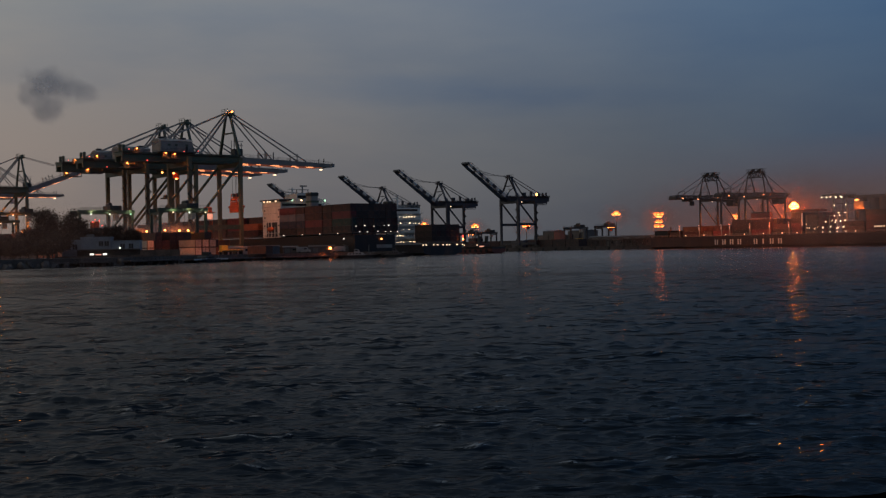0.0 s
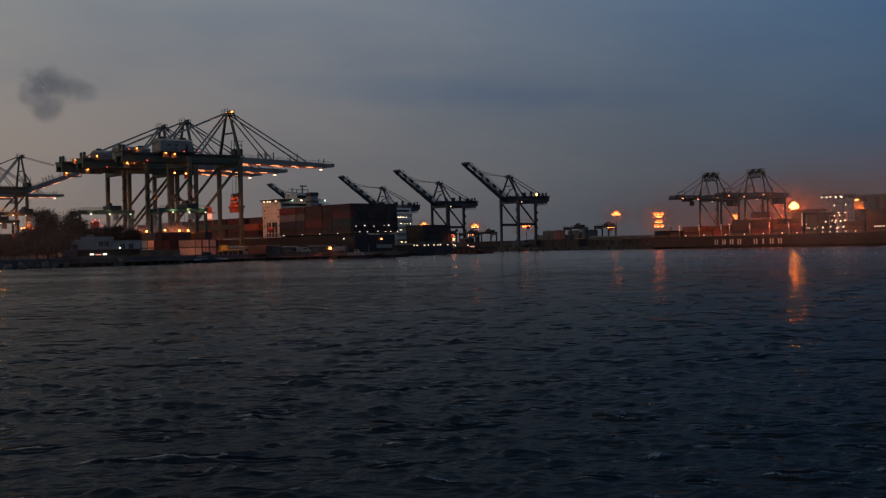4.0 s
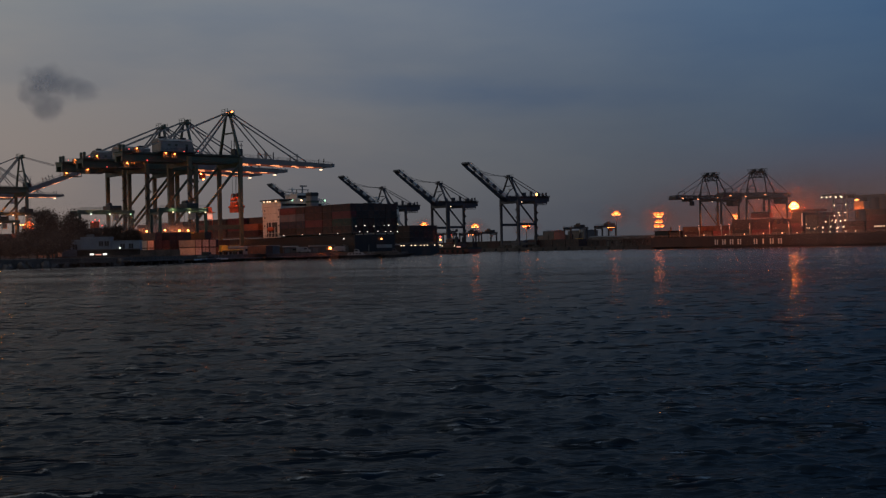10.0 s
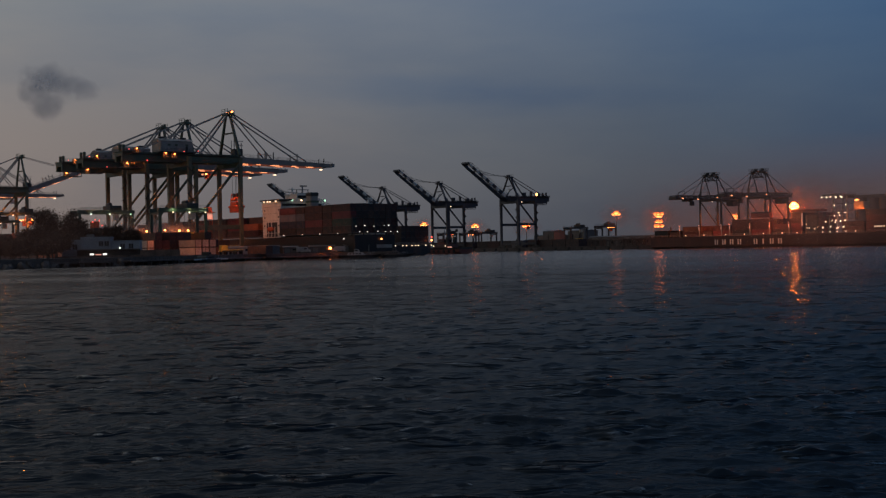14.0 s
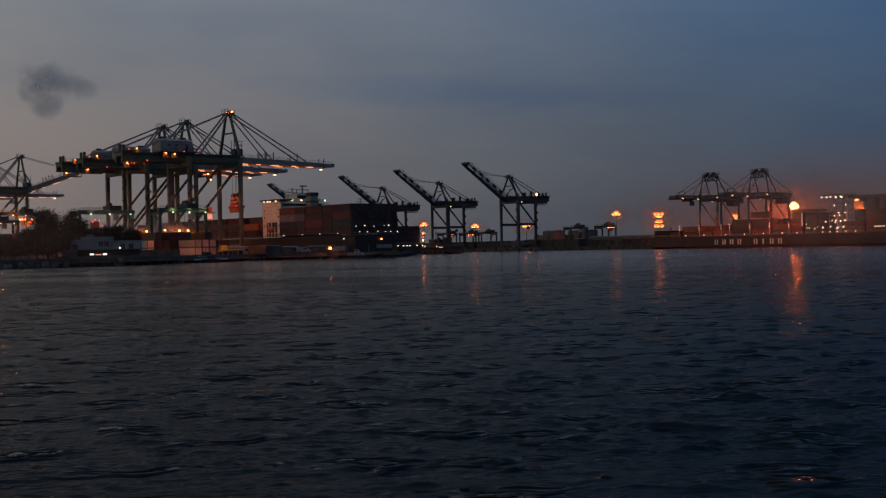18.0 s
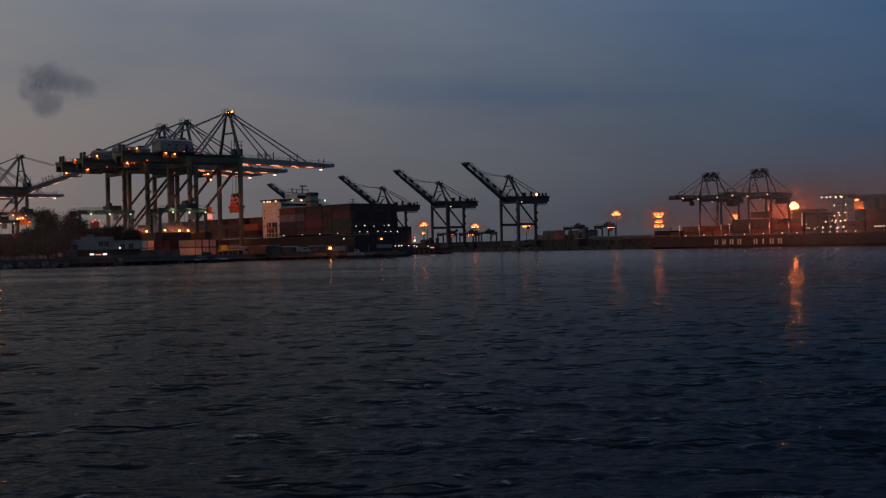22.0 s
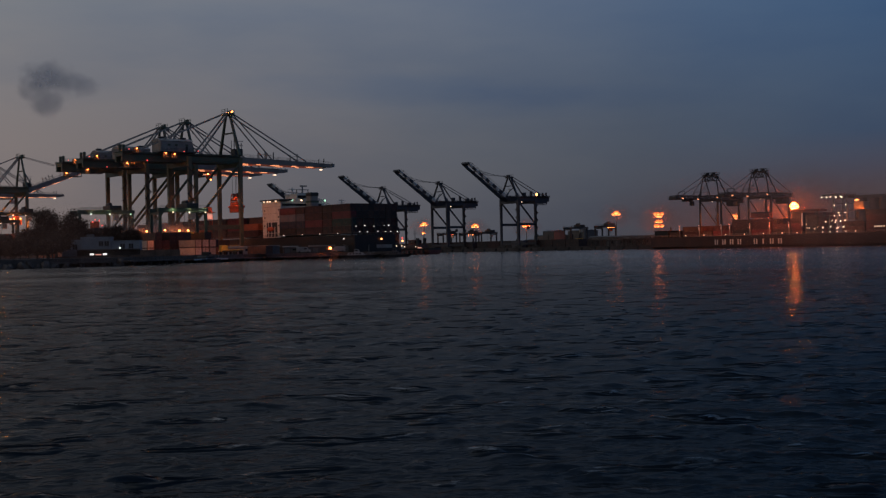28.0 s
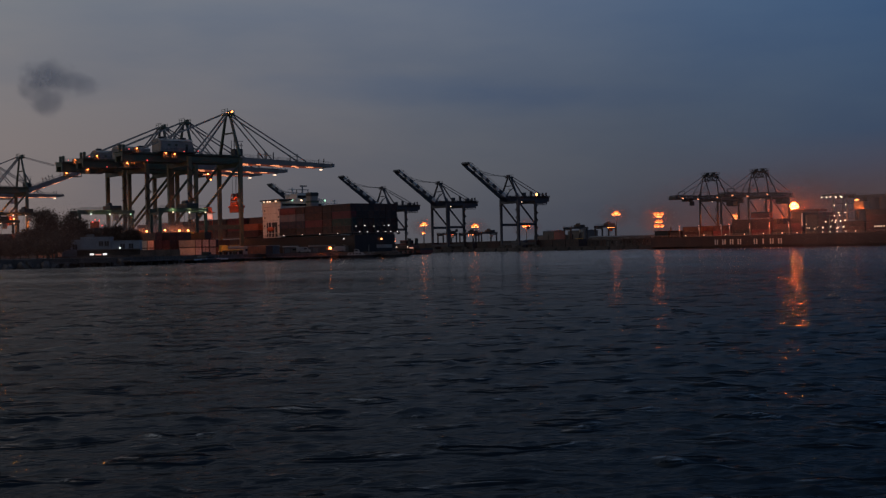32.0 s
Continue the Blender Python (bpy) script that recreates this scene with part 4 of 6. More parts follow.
def superstructure(parent, x0, x1, beam, z0, z1, wing, mat, lit_aft=0.0, seed=1, yc=0.0, pitch=3.0, lamp_mat=None):
    """Accommodation block with decks, bridge, wings, mast and funnel. Aft face at x0."""
    rng = random.Random(seed)
    s = part("accommodation", box(B(), x0, x1, yc - beam / 2, yc + beam / 2, z0, z1 - 2.6, 0.1), mat, parent, "white accommodation block")
    n = int((z1 - 2.6 - z0) / 2.7)
    for k in range(1, n + 1):
        z = z0 + k * (z1 - 2.6 - z0) / n
        bm = box(B(), x0 - 1.1, x1 + 0.3, yc - beam / 2 - 0.25, yc + beam / 2 + 0.25, z - 0.12, z + 0.06)
        rail(bm, (x0 - 1.05, yc - beam / 2 - 0.2, z), (x0 - 1.05, yc + beam / 2 + 0.2, z), 1.0, 3, 0.06)
        part("deck", bm, mat, s)
    for k in range(n):
        z = z0 + k * (z1 - 2.6 - z0) / n + 0.9
        for j in range(int(beam / pitch)):
            y = yc - beam / 2 + 1.2 + j * pitch + rng.uniform(-0.5, 0.5)
            lit = rng.random() < lit_aft
            w = rng.choice((0.12, 0.16, 0.24)) if lit else 0.24
            part("cabin_window", box(B(), x0 - 0.05, x0 + 0.03, y - w, y + w, z + 0.25, z + 0.25 + w * 1.7), (lamp_mat or GLOW_WARM) if lit else GLASS_DARK, s, "lit cabin lamp" if lit else "")
    b = part("bridge", box(B(), x0 + 1.0, x1, yc - wing / 2, yc + wing / 2, z1 - 2.6, z1, 0.1), mat, parent, "bridge deck with wings")
    part("bridge_window", box(B(), x1 + 0.0, x1 + 0.05, yc - wing / 2 + 0.6, yc + wing / 2 - 0.6, z1 - 1.6, z1 - 0.6), GLASS_DARK, b)
    part("bridge_window", box(B(), x0 + 0.94, x0 + 0.99, yc - beam / 2 + 1, yc + beam / 2 - 1, z1 - 1.6, z1 - 0.6), GLASS_DARK, b)
    bm = rail(B(), (x0 + 1.1, yc - wing / 2, z1), (x0 + 1.1, yc + wing / 2, z1), 1.0, 2.5, 0.07)
    rail(bm, (x1 - 0.1, yc - wing / 2, z1), (x1 - 0.1, yc + wing / 2, z1), 1.0, 2.5, 0.07)
    part("monkey_deck_rail", bm, mat, b)
    xm = (x0 + x1) / 2 + 1
    bm = bar(B(), (xm, yc, z1), (xm, yc, z1 + 6.0), 0.9, 0.9, 0.4, 0.4)
    for z, w in ((2.6, 2.6), (4.2, 3.6), (5.4, 2.0)):
        bar(bm, (xm, yc - w / 2 - 0.6, z1 + z), (xm, yc + w / 2 + 0.6, z1 + z), 0.28)
    box(bm, xm - 0.2, xm + 0.2, yc - 2.4, yc + 2.4, z1 + 3.0, z1 + 3.35)
    part("radar_mast", bm, mat, b)
    return s


def container_block(parent_m, x0, bays, rows, tiers, z0, colours, length=12.19, step=13.6, seed=1, where="stacked on a moored container ship", ragged=0.0, parent=None, near_side=1, face="aft", y0=0.0):
    """Stacks of containers on a ship whose own x axis runs to the bow. Boxes on the aft or near side are things, the rest one mesh."""
    rng = random.Random(seed)
    rest = []
    for b in range(bays):
        tops = [tiers - (1 if rng.random() < ragged else 0) for r in range(rows)]
        for r in range(rows):
            for t in range(tops[r]):
                seen = (face == "aft" and b == 0) or (r == (rows - 1 if near_side > 0 else 0))
                y = y0 + (r - (rows - 1) / 2) * 2.52
                m = Matrix.Translation((x0 + b * step + step / 2, y, z0 + t * 2.62)) @ pose(0, 0, 0, 0, 0, 90)
                colour = rng.choice(colours)
                if parent:
                    if seen:
                        container(m, colour, length, where, parent)
                elif seen:
                    container(parent_m @ m, colour, length, where)
                else:
                    rest.append((parent_m @ m, colour))
    if rest:
        joined_stack(rest, "tightly packed stack of dark shipping containers on a ship", length)


DARKS = ["maroon", "maroon", "red", "brown", "blue", "black", "brown", "grey", "maroon", "green"]

# moored container ship: stern towards the camera, along the near quay
MS = on_quay(368.8, 253.2, 0, 90)
ship = thing("container_ship", MS, "dark-hulled container ship moored at the near quay, fully stacked", "ship")
hull(ship, 219, 20.4, 8, 8.2, HULL_DARK, 4.0)
sup = superstructure(ship, 50.2, 64.7, 20.0, 8.2, 22.0, 20.4, WHITE_STEEL, 0.0, 4, -0.8)
# tall white end of the accommodation on the quay side, with its roof, slits, dark recess panel and gangway
end = part("end_wall", box(B(), 49.9, 63.9, 9.25, 9.6, 6.4, 22.2, 0.08), WHITE_STEEL, sup, "tall white end wall")
for z in (12.0, 14.8, 17.6, 20.2):
    part("wall_seam", box(B(), 50.0, 63.8, 9.6, 9.64, z, z + 0.08), GREY_STEEL, end)
for x, z in ((51.6, 18.6), (62.2, 18.6), (51.6, 15.9), (62.2, 15.9), (51.4, 12.6), (62.4, 12.6), (51.4, 9.4)):
    part("port_light", box(B(), x - 0.28, x + 0.28, 9.6, 9.66, z, z + 0.6), GLASS_DARK, end)
# Flat dark panel on the wall, in place of a recess lying in shade.
part("recess_panel", box(B(), 52.6, 60.8, 9.6, 9.66, 8.6, 14.2), DARK_STEEL, end, "flat dark panel standing for a shaded recess")
for x in (54.3, 56.8, 59.2):
    part("recess_post", box(B(), x - 0.2, x + 0.2, 9.66, 9.95, 8.6, 14.2 if x > 55 else 12.4), WHITE_STEEL, end)
part("recess_rail", box(B(), 52.6, 60.8, 9.66, 9.9, 9.9, 10.15), WHITE_STEEL, end)
part("lifeboat", loft([[(54.6 + f * 5, 10.1 + 0.7 * math.cos(a) * (1 - (2 * f - 1) ** 4), 11.6 + 0.9 * math.sin(a) * (1 - (2 * f - 1) ** 4)) for a in (2 * math.pi * k / 10 for k in range(10))] for f in (0.02, 0.12, 0.3, 0.5, 0.7, 0.88, 0.98)]), ORANGE_STEEL, end, "orange lifeboat")
roof = part("wing_roof", box(B(), 48.6, 64.4, 5.0, 10.6, 22.6, 23.1, 0.08), DARK_STEEL, ship, "dark roof over the bridge wing")
part("wing_house", box(B(), 50.4, 63.4, 5.6, 9.9, 22.21, 22.6), DARK_STEEL, roof)
for x in (52.0, 56.4, 58.4, 61.2):
    part("wing_lamp", lamp_box(B(), x, 10.5, 22.3, 0.5, 0.2, 0.22), GLOW_WARM, roof)
whl = part("wheelhouse", box(B(), 52.5, 61.5, -4.4, 0.8, 22.0, 25.4, 0.15), WHITE_STEEL, ship, "white wheelhouse")
part("wheelhouse_window", box(B(), 52.42, 52.48, -4.0, 0.4, 23.6, 24.7), GLASS_DARK, whl)
part("wheelhouse_door", box(B(), 52.40, 52.46, -2.2, -1.2, 22.1, 24.2), DARK_STEEL, whl)
bm = bar(B(), (57, -4.6, 22.0), (57, -4.6, 29.0), 0.7, 0.7, 0.35, 0.35)
bar(bm, (57, -7.4, 27.2), (57, -1.8, 27.2), 0.3)
bar(bm, (57, -6.4, 25.8), (57, -2.8, 25.8), 0.3)
box(bm, 56.7, 57.3, -6.6, -3.6, 28.4, 28.9)
for y in (-7.2, -2.0):
    bar(bm, (57, y, 22.0), (57, y, 27.2), 0.22)
part("signal_mast", bm, GREY_STEEL, ship)
fun = part("funnel", box(B(), 45.2, 49.0, -4.8, -1.2, 19.6, 24.8, 0.5), GREY_STEEL, ship, "pale funnel with a dark cap")
part("funnel_cap", box(B(), 45.1, 49.1, -4.9, -1.1, 24.0, 25.6, 0.3), DARK_STEEL, fun)
part("funnel_band", box(B(), 45.14, 49.06, -4.86, -1.14, 21.6, 22.4), GREEN_STEEL, fun)
bm = rail(B(), (49.6, -10.4, 22.0), (49.6, 9.0, 22.0), 1.1, 2.4, 0.08)
box(bm, 49.5, 49.7, -10.4, 5.0, 22.9, 23.1)
part("bridge_rail", bm, WHITE_STEEL, ship)
for y, mt in ((4.8, GLOW_GREEN), (0.6, GLOW_WARM), (-4.4, GLOW_WARM), (-10.2, GLOW_GREEN)):
    part("deck_lamp", lamp_box(B(), 49.2, y, 22.6, 0.3, 0.4, 0.34), mt, ship, "greenish deck lamp")
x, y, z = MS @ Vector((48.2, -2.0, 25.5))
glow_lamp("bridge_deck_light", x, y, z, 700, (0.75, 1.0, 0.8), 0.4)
# stern lashing bridge with lamps
bm = B()
for y in (-9.8, -5.0, 0, 5.0, 9.8):
    bar(bm, (-0.2, y, 8.2), (-0.2, y, 14.6), 0.3)
for z in (11.4, 14.4):
    bar(bm, (-0.2, -9.8, z), (-0.2, 9.8, z), 0.25)
    rail(bm, (-0.3, -9.8, z), (-0.3, 9.8, z), 1.0, 5, 0.06)
part("lashing_bridge", bm, DARK_STEEL, ship)
for y, z, a in ((8.4, 11.2, 0.2), (4.6, 11.4, 0.26), (0.6, 11.2, 0.18), (-3.8, 11.4, 0.18), (-5.8, 11.5, 0.28), (6.8, 9.3, 0.2), (3.6, 9.2, 0.2), (-1.0, 9.3, 0.2), (-4.4, 9.3, 0.2), (-6.6, 9.3, 0.2), (-9.6, 9.2, 0.2)):
    part("stern_lamp", lamp_box(B(), -0.5, y, z, a * 0.7, a * 0.9, a * 0.7), GLOW_COOL, ship, "small pale deck lamp")
part("stern_lamp", lamp_box(B(), -0.3, -2.6, 6.6, 0.25, 0.28, 0.25), GLOW_FLOOD, ship, "orange stern lamp")
part("stern_plate", box(B(), -0.12, -0.02, -7.4, -0.6, 3.4, 4.6), GREY_STEEL, ship, "faint pale plate on the stern")
for x in (8.4, 20.6, 33.0, 46.6):
    part("side_lamp", lamp_box(B(), x, 10.35, 8.9, 0.2, 0.16, 0.17), GLOW_COOL, ship, "small pale deck lamp")
part("side_lamp", lamp_box(B(), 4.6, 10.4, 6.9, 0.26, 0.2, 0.24), GLOW_COOL, ship, "small pale deck lamp")

# stacks from the stern forward: quay-side colours from the lowest tier up
ON_SHIP = "stacked on a container ship"
STACKS = ((0.3, 12.19, ("black", "green", "red", "maroon")), (12.75, 6.06, ("black", "maroon", "maroon", "brown")), (19.1, 12.19, ("maroon", "red", "maroon", "maroon")),
          (31.6, 6.06, ("black", "blue", "grey", "maroon")), (37.95, 12.19, ("black", "blue", "grey", "red")))
rng = random.Random(61)
inner = []
for k, (x0, length, colours) in enumerate(STACKS):
    for r in range(8):
        for t in range(4):
            if k == 4 and r < 4 and t > 2:
                continue
            m = MS @ Matrix.Translation((x0 + length / 2, (r - 3.5) * 2.53, 8.9 + t * 2.62)) @ pose(0, 0, 0, 0, 0, 90)
            colour = colours[t] if r == 7 else rng.choice(("black", "maroon", "brown", "black", "black", "brown"))
            if r == 7 or k == 0 or t == 3:
                container(m, colour, length, ON_SHIP)
            elif length > 8:
                inner.append((m, colour))
joined_stack(inner, "tightly packed stack of dark shipping containers on a ship")
container_block(MS, 66.2, 4, 8, 3, 8.9, ["brown", "red", "maroon", "orange", "brown", "maroon"], seed=9, ragged=0.12)
container_block(MS, 121, 5, 8, 3, 8.9, DARKS + ["orange"], seed=12, ragged=0.3)

# long container ship with large white hull lettering, along the far quay
YS = on_quay(480, 529.5, 0, -90)
ship2 = thing("container_ship", YS, "long dark container ship with big white hull marks", "ship")
hull(ship2, 222, 31.0, 8, 6.3, HULL_MAROON, 2.5)
for k in range(8):
    d = 47.5 + (k if k < 4 else k + 1.05) * 5.05
    for a in ((0.5,) if k == 5 else (0.0, 1.5)):
        part("hull_marking", box(B(), d + a, d + a + 0.62, -15.75, -15.45, 1.8, 4.5), MARK_WHITE, ship2, "plain white painted hull bar")
SHIP2_DARKS = ["maroon", "brown", "black", "maroon", "red"]
for x0, bays, tiers, colours, length, step in ((14.6, 1, 1, ["black", "brown"], 6.06, 6.3), (23.5, 1, 2, ["maroon", "brown", "maroon"], 12.19, 13.0), (38.0, 1, 1, ["black", "brown"], 6.06, 6.3), (45.0, 1, 2, ["maroon", "red"], 12.19, 12.4),
                                               (57.6, 2, 3, SHIP2_DARKS, 12.19, 12.5), (83.0, 1, 2, ["black", "maroon"], 12.19, 12.4), (95.0, 1, 4, ["maroon", "brown", "red"], 6.06, 6.3), (124.0, 1, 2, ["black", "brown"], 12.19, 12.5),
                                               (137.0, 2, 4, ["black", "brown", "black", "maroon"], 12.19, 12.5), (163.0, 3, 4, ["black", "brown", "maroon"], 12.19, 12.5)):
    container_block(YS, x0, bays, 11, tiers, 6.6, colours, length, step, seed=int(20 + x0), where="stacked on a long moored ship", ragged=0.0 if bays == 1 else 0.3, near_side=-1, face="side")
sth = part("stern_house", box(B(), 2.6, 12.6, -13.0, 10.0, 6.3, 9.8, 0.12), HULL_DARK, ship2, "low dark house on the stern")
part("house_roof", box(B(), 2.2, 13.2, -13.6, 10.6, 9.8, 10.1, 0.05), HULL_MAROON, sth)
for x in (4.0, 6.2, 8.4, 10.6):
    part("port_light", box(B(), x - 0.35, x + 0.35, -13.06, -13.0, 7.8, 8.5), GLASS_DARK, sth)
part("roof_rail", rail(B(), (2.4, -13.4, 10.1), (13.0, -13.4, 10.1), 1.1, 2.0, 0.07), DARK_STEEL, sth)
part("vent", tube(B(), (11.0, -9.0, 10.1), (11.0, -9.0, 12.0), 0.5, 10), DARK_STEEL, sth)
dhs = part("deckhouse", box(B(), 103.0, 111.0, -13.5, -9.0, 6.3, 15.6, 0.15), SHED_WALL, ship2, "brownish deckhouse under a dark roof")
part("roof", box(B(), 95.0, 112.2, -14.6, -8.6, 17.3, 18.4, 0.1), HULL_RED, dhs)
part("roof_post", box(B(), 110.2, 110.7, -14.2, -13.7, 6.3, 17.3), DARK_STEEL, dhs)
part("door", box(B(), 106.0, 107.0, -13.58, -13.5, 6.4, 8.5), DARK_STEEL, dhs)
# Glowing bar in place of a white stripe lit by a lamp.
part("lit_stripe", box(B(), 102.0, 102.5, -15.2, -14.9, 10.2, 16.6), GLOW_LIT_POST, dhs, "tall glowing bar imitating a lamplit white stripe")
for x, z in ((104.2, 9.2), (105.6, 9.2), (108.6, 8.8), (110.6, 9.4), (104.0, 11.0)):
    part("deck_lamp", lamp_box(B(), x, -14.0, z, 0.22, 0.2, 0.22), GLOW_WARM, dhs, "small warm deck lamp")
for x in (22.9, 36.6, 51.6, 57.2, 70.2, 82.6, 94.4):
    p = part("light_post", bar(B(), (x, -15.0, 6.3), (x, -15.0, 12.2), 0.35), GREY_STEEL, ship2)
    # Glowing bar in place of lamp light falling on the post.
    part("lit_post_face", box(B(), x - 0.16, x + 0.16, -15.36, -15.2, 9.8, 11.4), GLOW_LIT_POST, p, "glowing bar imitating lamp light on a post")
    part("lamp_head", lamp_box(B(), x, -15.4, 12.2, 0.26, 0.2, 0.2), GLOW_PINK, p)
for x in (27.5, 40.2, 54.6, 67.0, 79.0, 90.6, 99.5, 114.4, 118.6, 122.6, 127.4, 132.8):
    part("deck_lamp", lamp_box(B(), x, -15.6, 7.0, 0.22, 0.2, 0.22), GLOW_WARM, ship2, "small warm deck lamp")
for x in (143.4, 144.4, 145.4, 146.6, 148.0):
    part("deck_lamp", lamp_box(B(), x, -15.8, 9.0, 0.3, 0.2, 0.24), GLOW_WARM, ship2, "small warm deck lamp")
# Added frame; its lamps are placed to fit the camera's view.
mast2 = part("lamp_frame", bar(B(), (118.0, -15.0, 6.3), (118.0, -15.0, 15.0), 0.3), GREY_STEEL, ship2, "added lattice frame that carries small lamps")
part("frame_post", bar(B(), (122.4, -15.0, 6.3), (122.4, -15.0, 15.0), 0.3), GREY_STEEL, mast2)
for z in (9.0, 12.0, 14.8):
    part("frame_rail", bar(B(), (114.0, -15.0, z), (126.0, -15.0, z), 0.16), GREY_STEEL, mast2)
for x, z in ((114.4, 9.2), (116.0, 11.8), (118.8, 9.4), (119.6, 12.2), (121.4, 11.6), (122.8, 9.0), (124.4, 12.0), (121.0, 14.6), (124.0, 14.8), (126.0, 9.2)):
    part("frame_lamp", lamp_box(B(), x, -15.3, z, 0.22, 0.2, 0.24), GLOW_DECK, mast2, "small white lamp")
slung = thing("hung_container", on_quay(419, 536, 15.6), "dark red container hanging over a moored ship", "container")
mesh_part("container", BOXES[("red", 12.19)], None, slung)
part("spreader", box(B(), -1.25, 1.25, -5.9, 5.9, 2.61, 3.1, 0.08), DARK_STEEL, slung)
for x in (-0.8, 0.8):
    for y in (-1.1, 1.1):
        part("hoist_rope", bar(B(), (x, y, 3.1), (x, y, 8.0), 0.08), DARK_STEEL, slung)

# feeder ship leaving along the basin
FS0 = (419.6, 323.0)
feeder = thing("feeder_ship", on_quay(*FS0, 0, 90), "small departing container ship with brightly lit white accommodation", "ship")
hull(feeder, 140, 24.0, 6, 4.6, HULL_BLUE, 3.0)
superstructure(feeder, 24, 33, 18.0, 4.6, 21.0, 18.6, WHITE_STEEL, 0.72, 3, 2.6, 1.7, GLOW_DECK)
container_block(None, 2.0, 1, 6, 3, 5.2, ["black", "black", "brown", "maroon"], seed=31, parent=feeder, y0=-3.8)
container_block(None, 36.0, 5, 9, 3, 5.2, ["blue", "brown", "maroon", "red"], seed=32, parent=feeder)
part("funnel", box(B(), 26.5, 30.5, 6.4, 9.6, 20.9, 24.0, 0.4), DARK_STEEL, feeder)
for y in (-10.5, -7.5, -3.5, -2.0, 0.0, 3.0, 5.0, 9.0, 10.6):
    part("stern_lamp", lamp_box(B(), -0.2, y, 4.3, 0.2, 0.28, 0.22), GLOW_WARM, feeder, "small warm deck lamp")
part("stern_lamp", lamp_box(B(), 1.0, -11.8, 8.0, 0.3, 0.4, 0.35), GLOW_RED, feeder, "red stern lamp")
part("stern_lamp", lamp_box(B(), 1.0, -11.8, 6.6, 0.3, 0.4, 0.35), GLOW_ORANGE, feeder, "orange stern lamp")

# tug following it
TG0 = (441.0, 372.0)
tug = thing("tugboat", on_quay(*TG0, 0, 90), "dark red harbour tug with low wheelhouse following a departing ship", "boat")
part("hull", loft(hull_sections(30, 9.5, 3, 2.2, 1.6, 14)), HULL_RED, tug)
part("bulwark", loft([[(x, y * 0.98, z + 0.9) for x, y, z in (s[0], s[7])] + [(x, y * 0.9, z - 0.05) for x, y, z in (s[7], s[0])] for s in hull_sections(30, 9.5, 3, 2.2, 1.6, 14)]), DARK_STEEL, tug)
part("deckhouse", box(B(), 10, 22, -3.2, 3.2, 2.2, 4.8, 0.2), DECK_PAINT, tug)
wh = part("wheelhouse", box(B(), 14, 19.5, -2.4, 2.4, 4.8, 7.4, 0.25), HULL_RED, tug)
for y in (-1.6, 0, 1.6):
    part("wheelhouse_window", box(B(), 13.93, 13.99, y - 0.6, y + 0.6, 5.8, 6.9), GLASS_DARK, wh)
for x in (15.2, 17.0, 18.6):
    part("wheelhouse_window", box(B(), x - 0.6, x + 0.6, 2.41, 2.46, 5.8, 6.9), GLASS_DARK, wh)
for y in (-2.2, 2.2):
    part("funnel", bar(B(), (11.5, y, 4.8), (11.2, y, 8.2), 1.1, 1.4), DARK_STEEL, tug)
bm = bar(B(), (16.5, 0, 7.4), (16.5, 0, 12.4), 0.35, 0.35, 0.2, 0.2)
bar(bm, (16.5, -1.6, 10.4), (16.5, 1.6, 10.4), 0.2)
part("mast", bm, GREY_STEEL, tug)
for x in range(3, 28, 4):
    bm = B()
    tube(bm, (x, 4.7, 1.3), (x, 5.15, 1.3), 0.8, 10)
    part("tyre_fender", bm, RUBBER, tug)
part("name_board_lamp", box(B(), 6.5, 9.6, 3.4, 3.6, 3.0, 3.6), GLOW_PINK, tug, "pinkish lit deck board")
for x in (11.5, 21.0):
    part("deck_lamp", lamp_box(B(), x, 3.4, 4.0, 0.22, 0.2, 0.25), GLOW_WARM, tug, "small warm deck lamp")


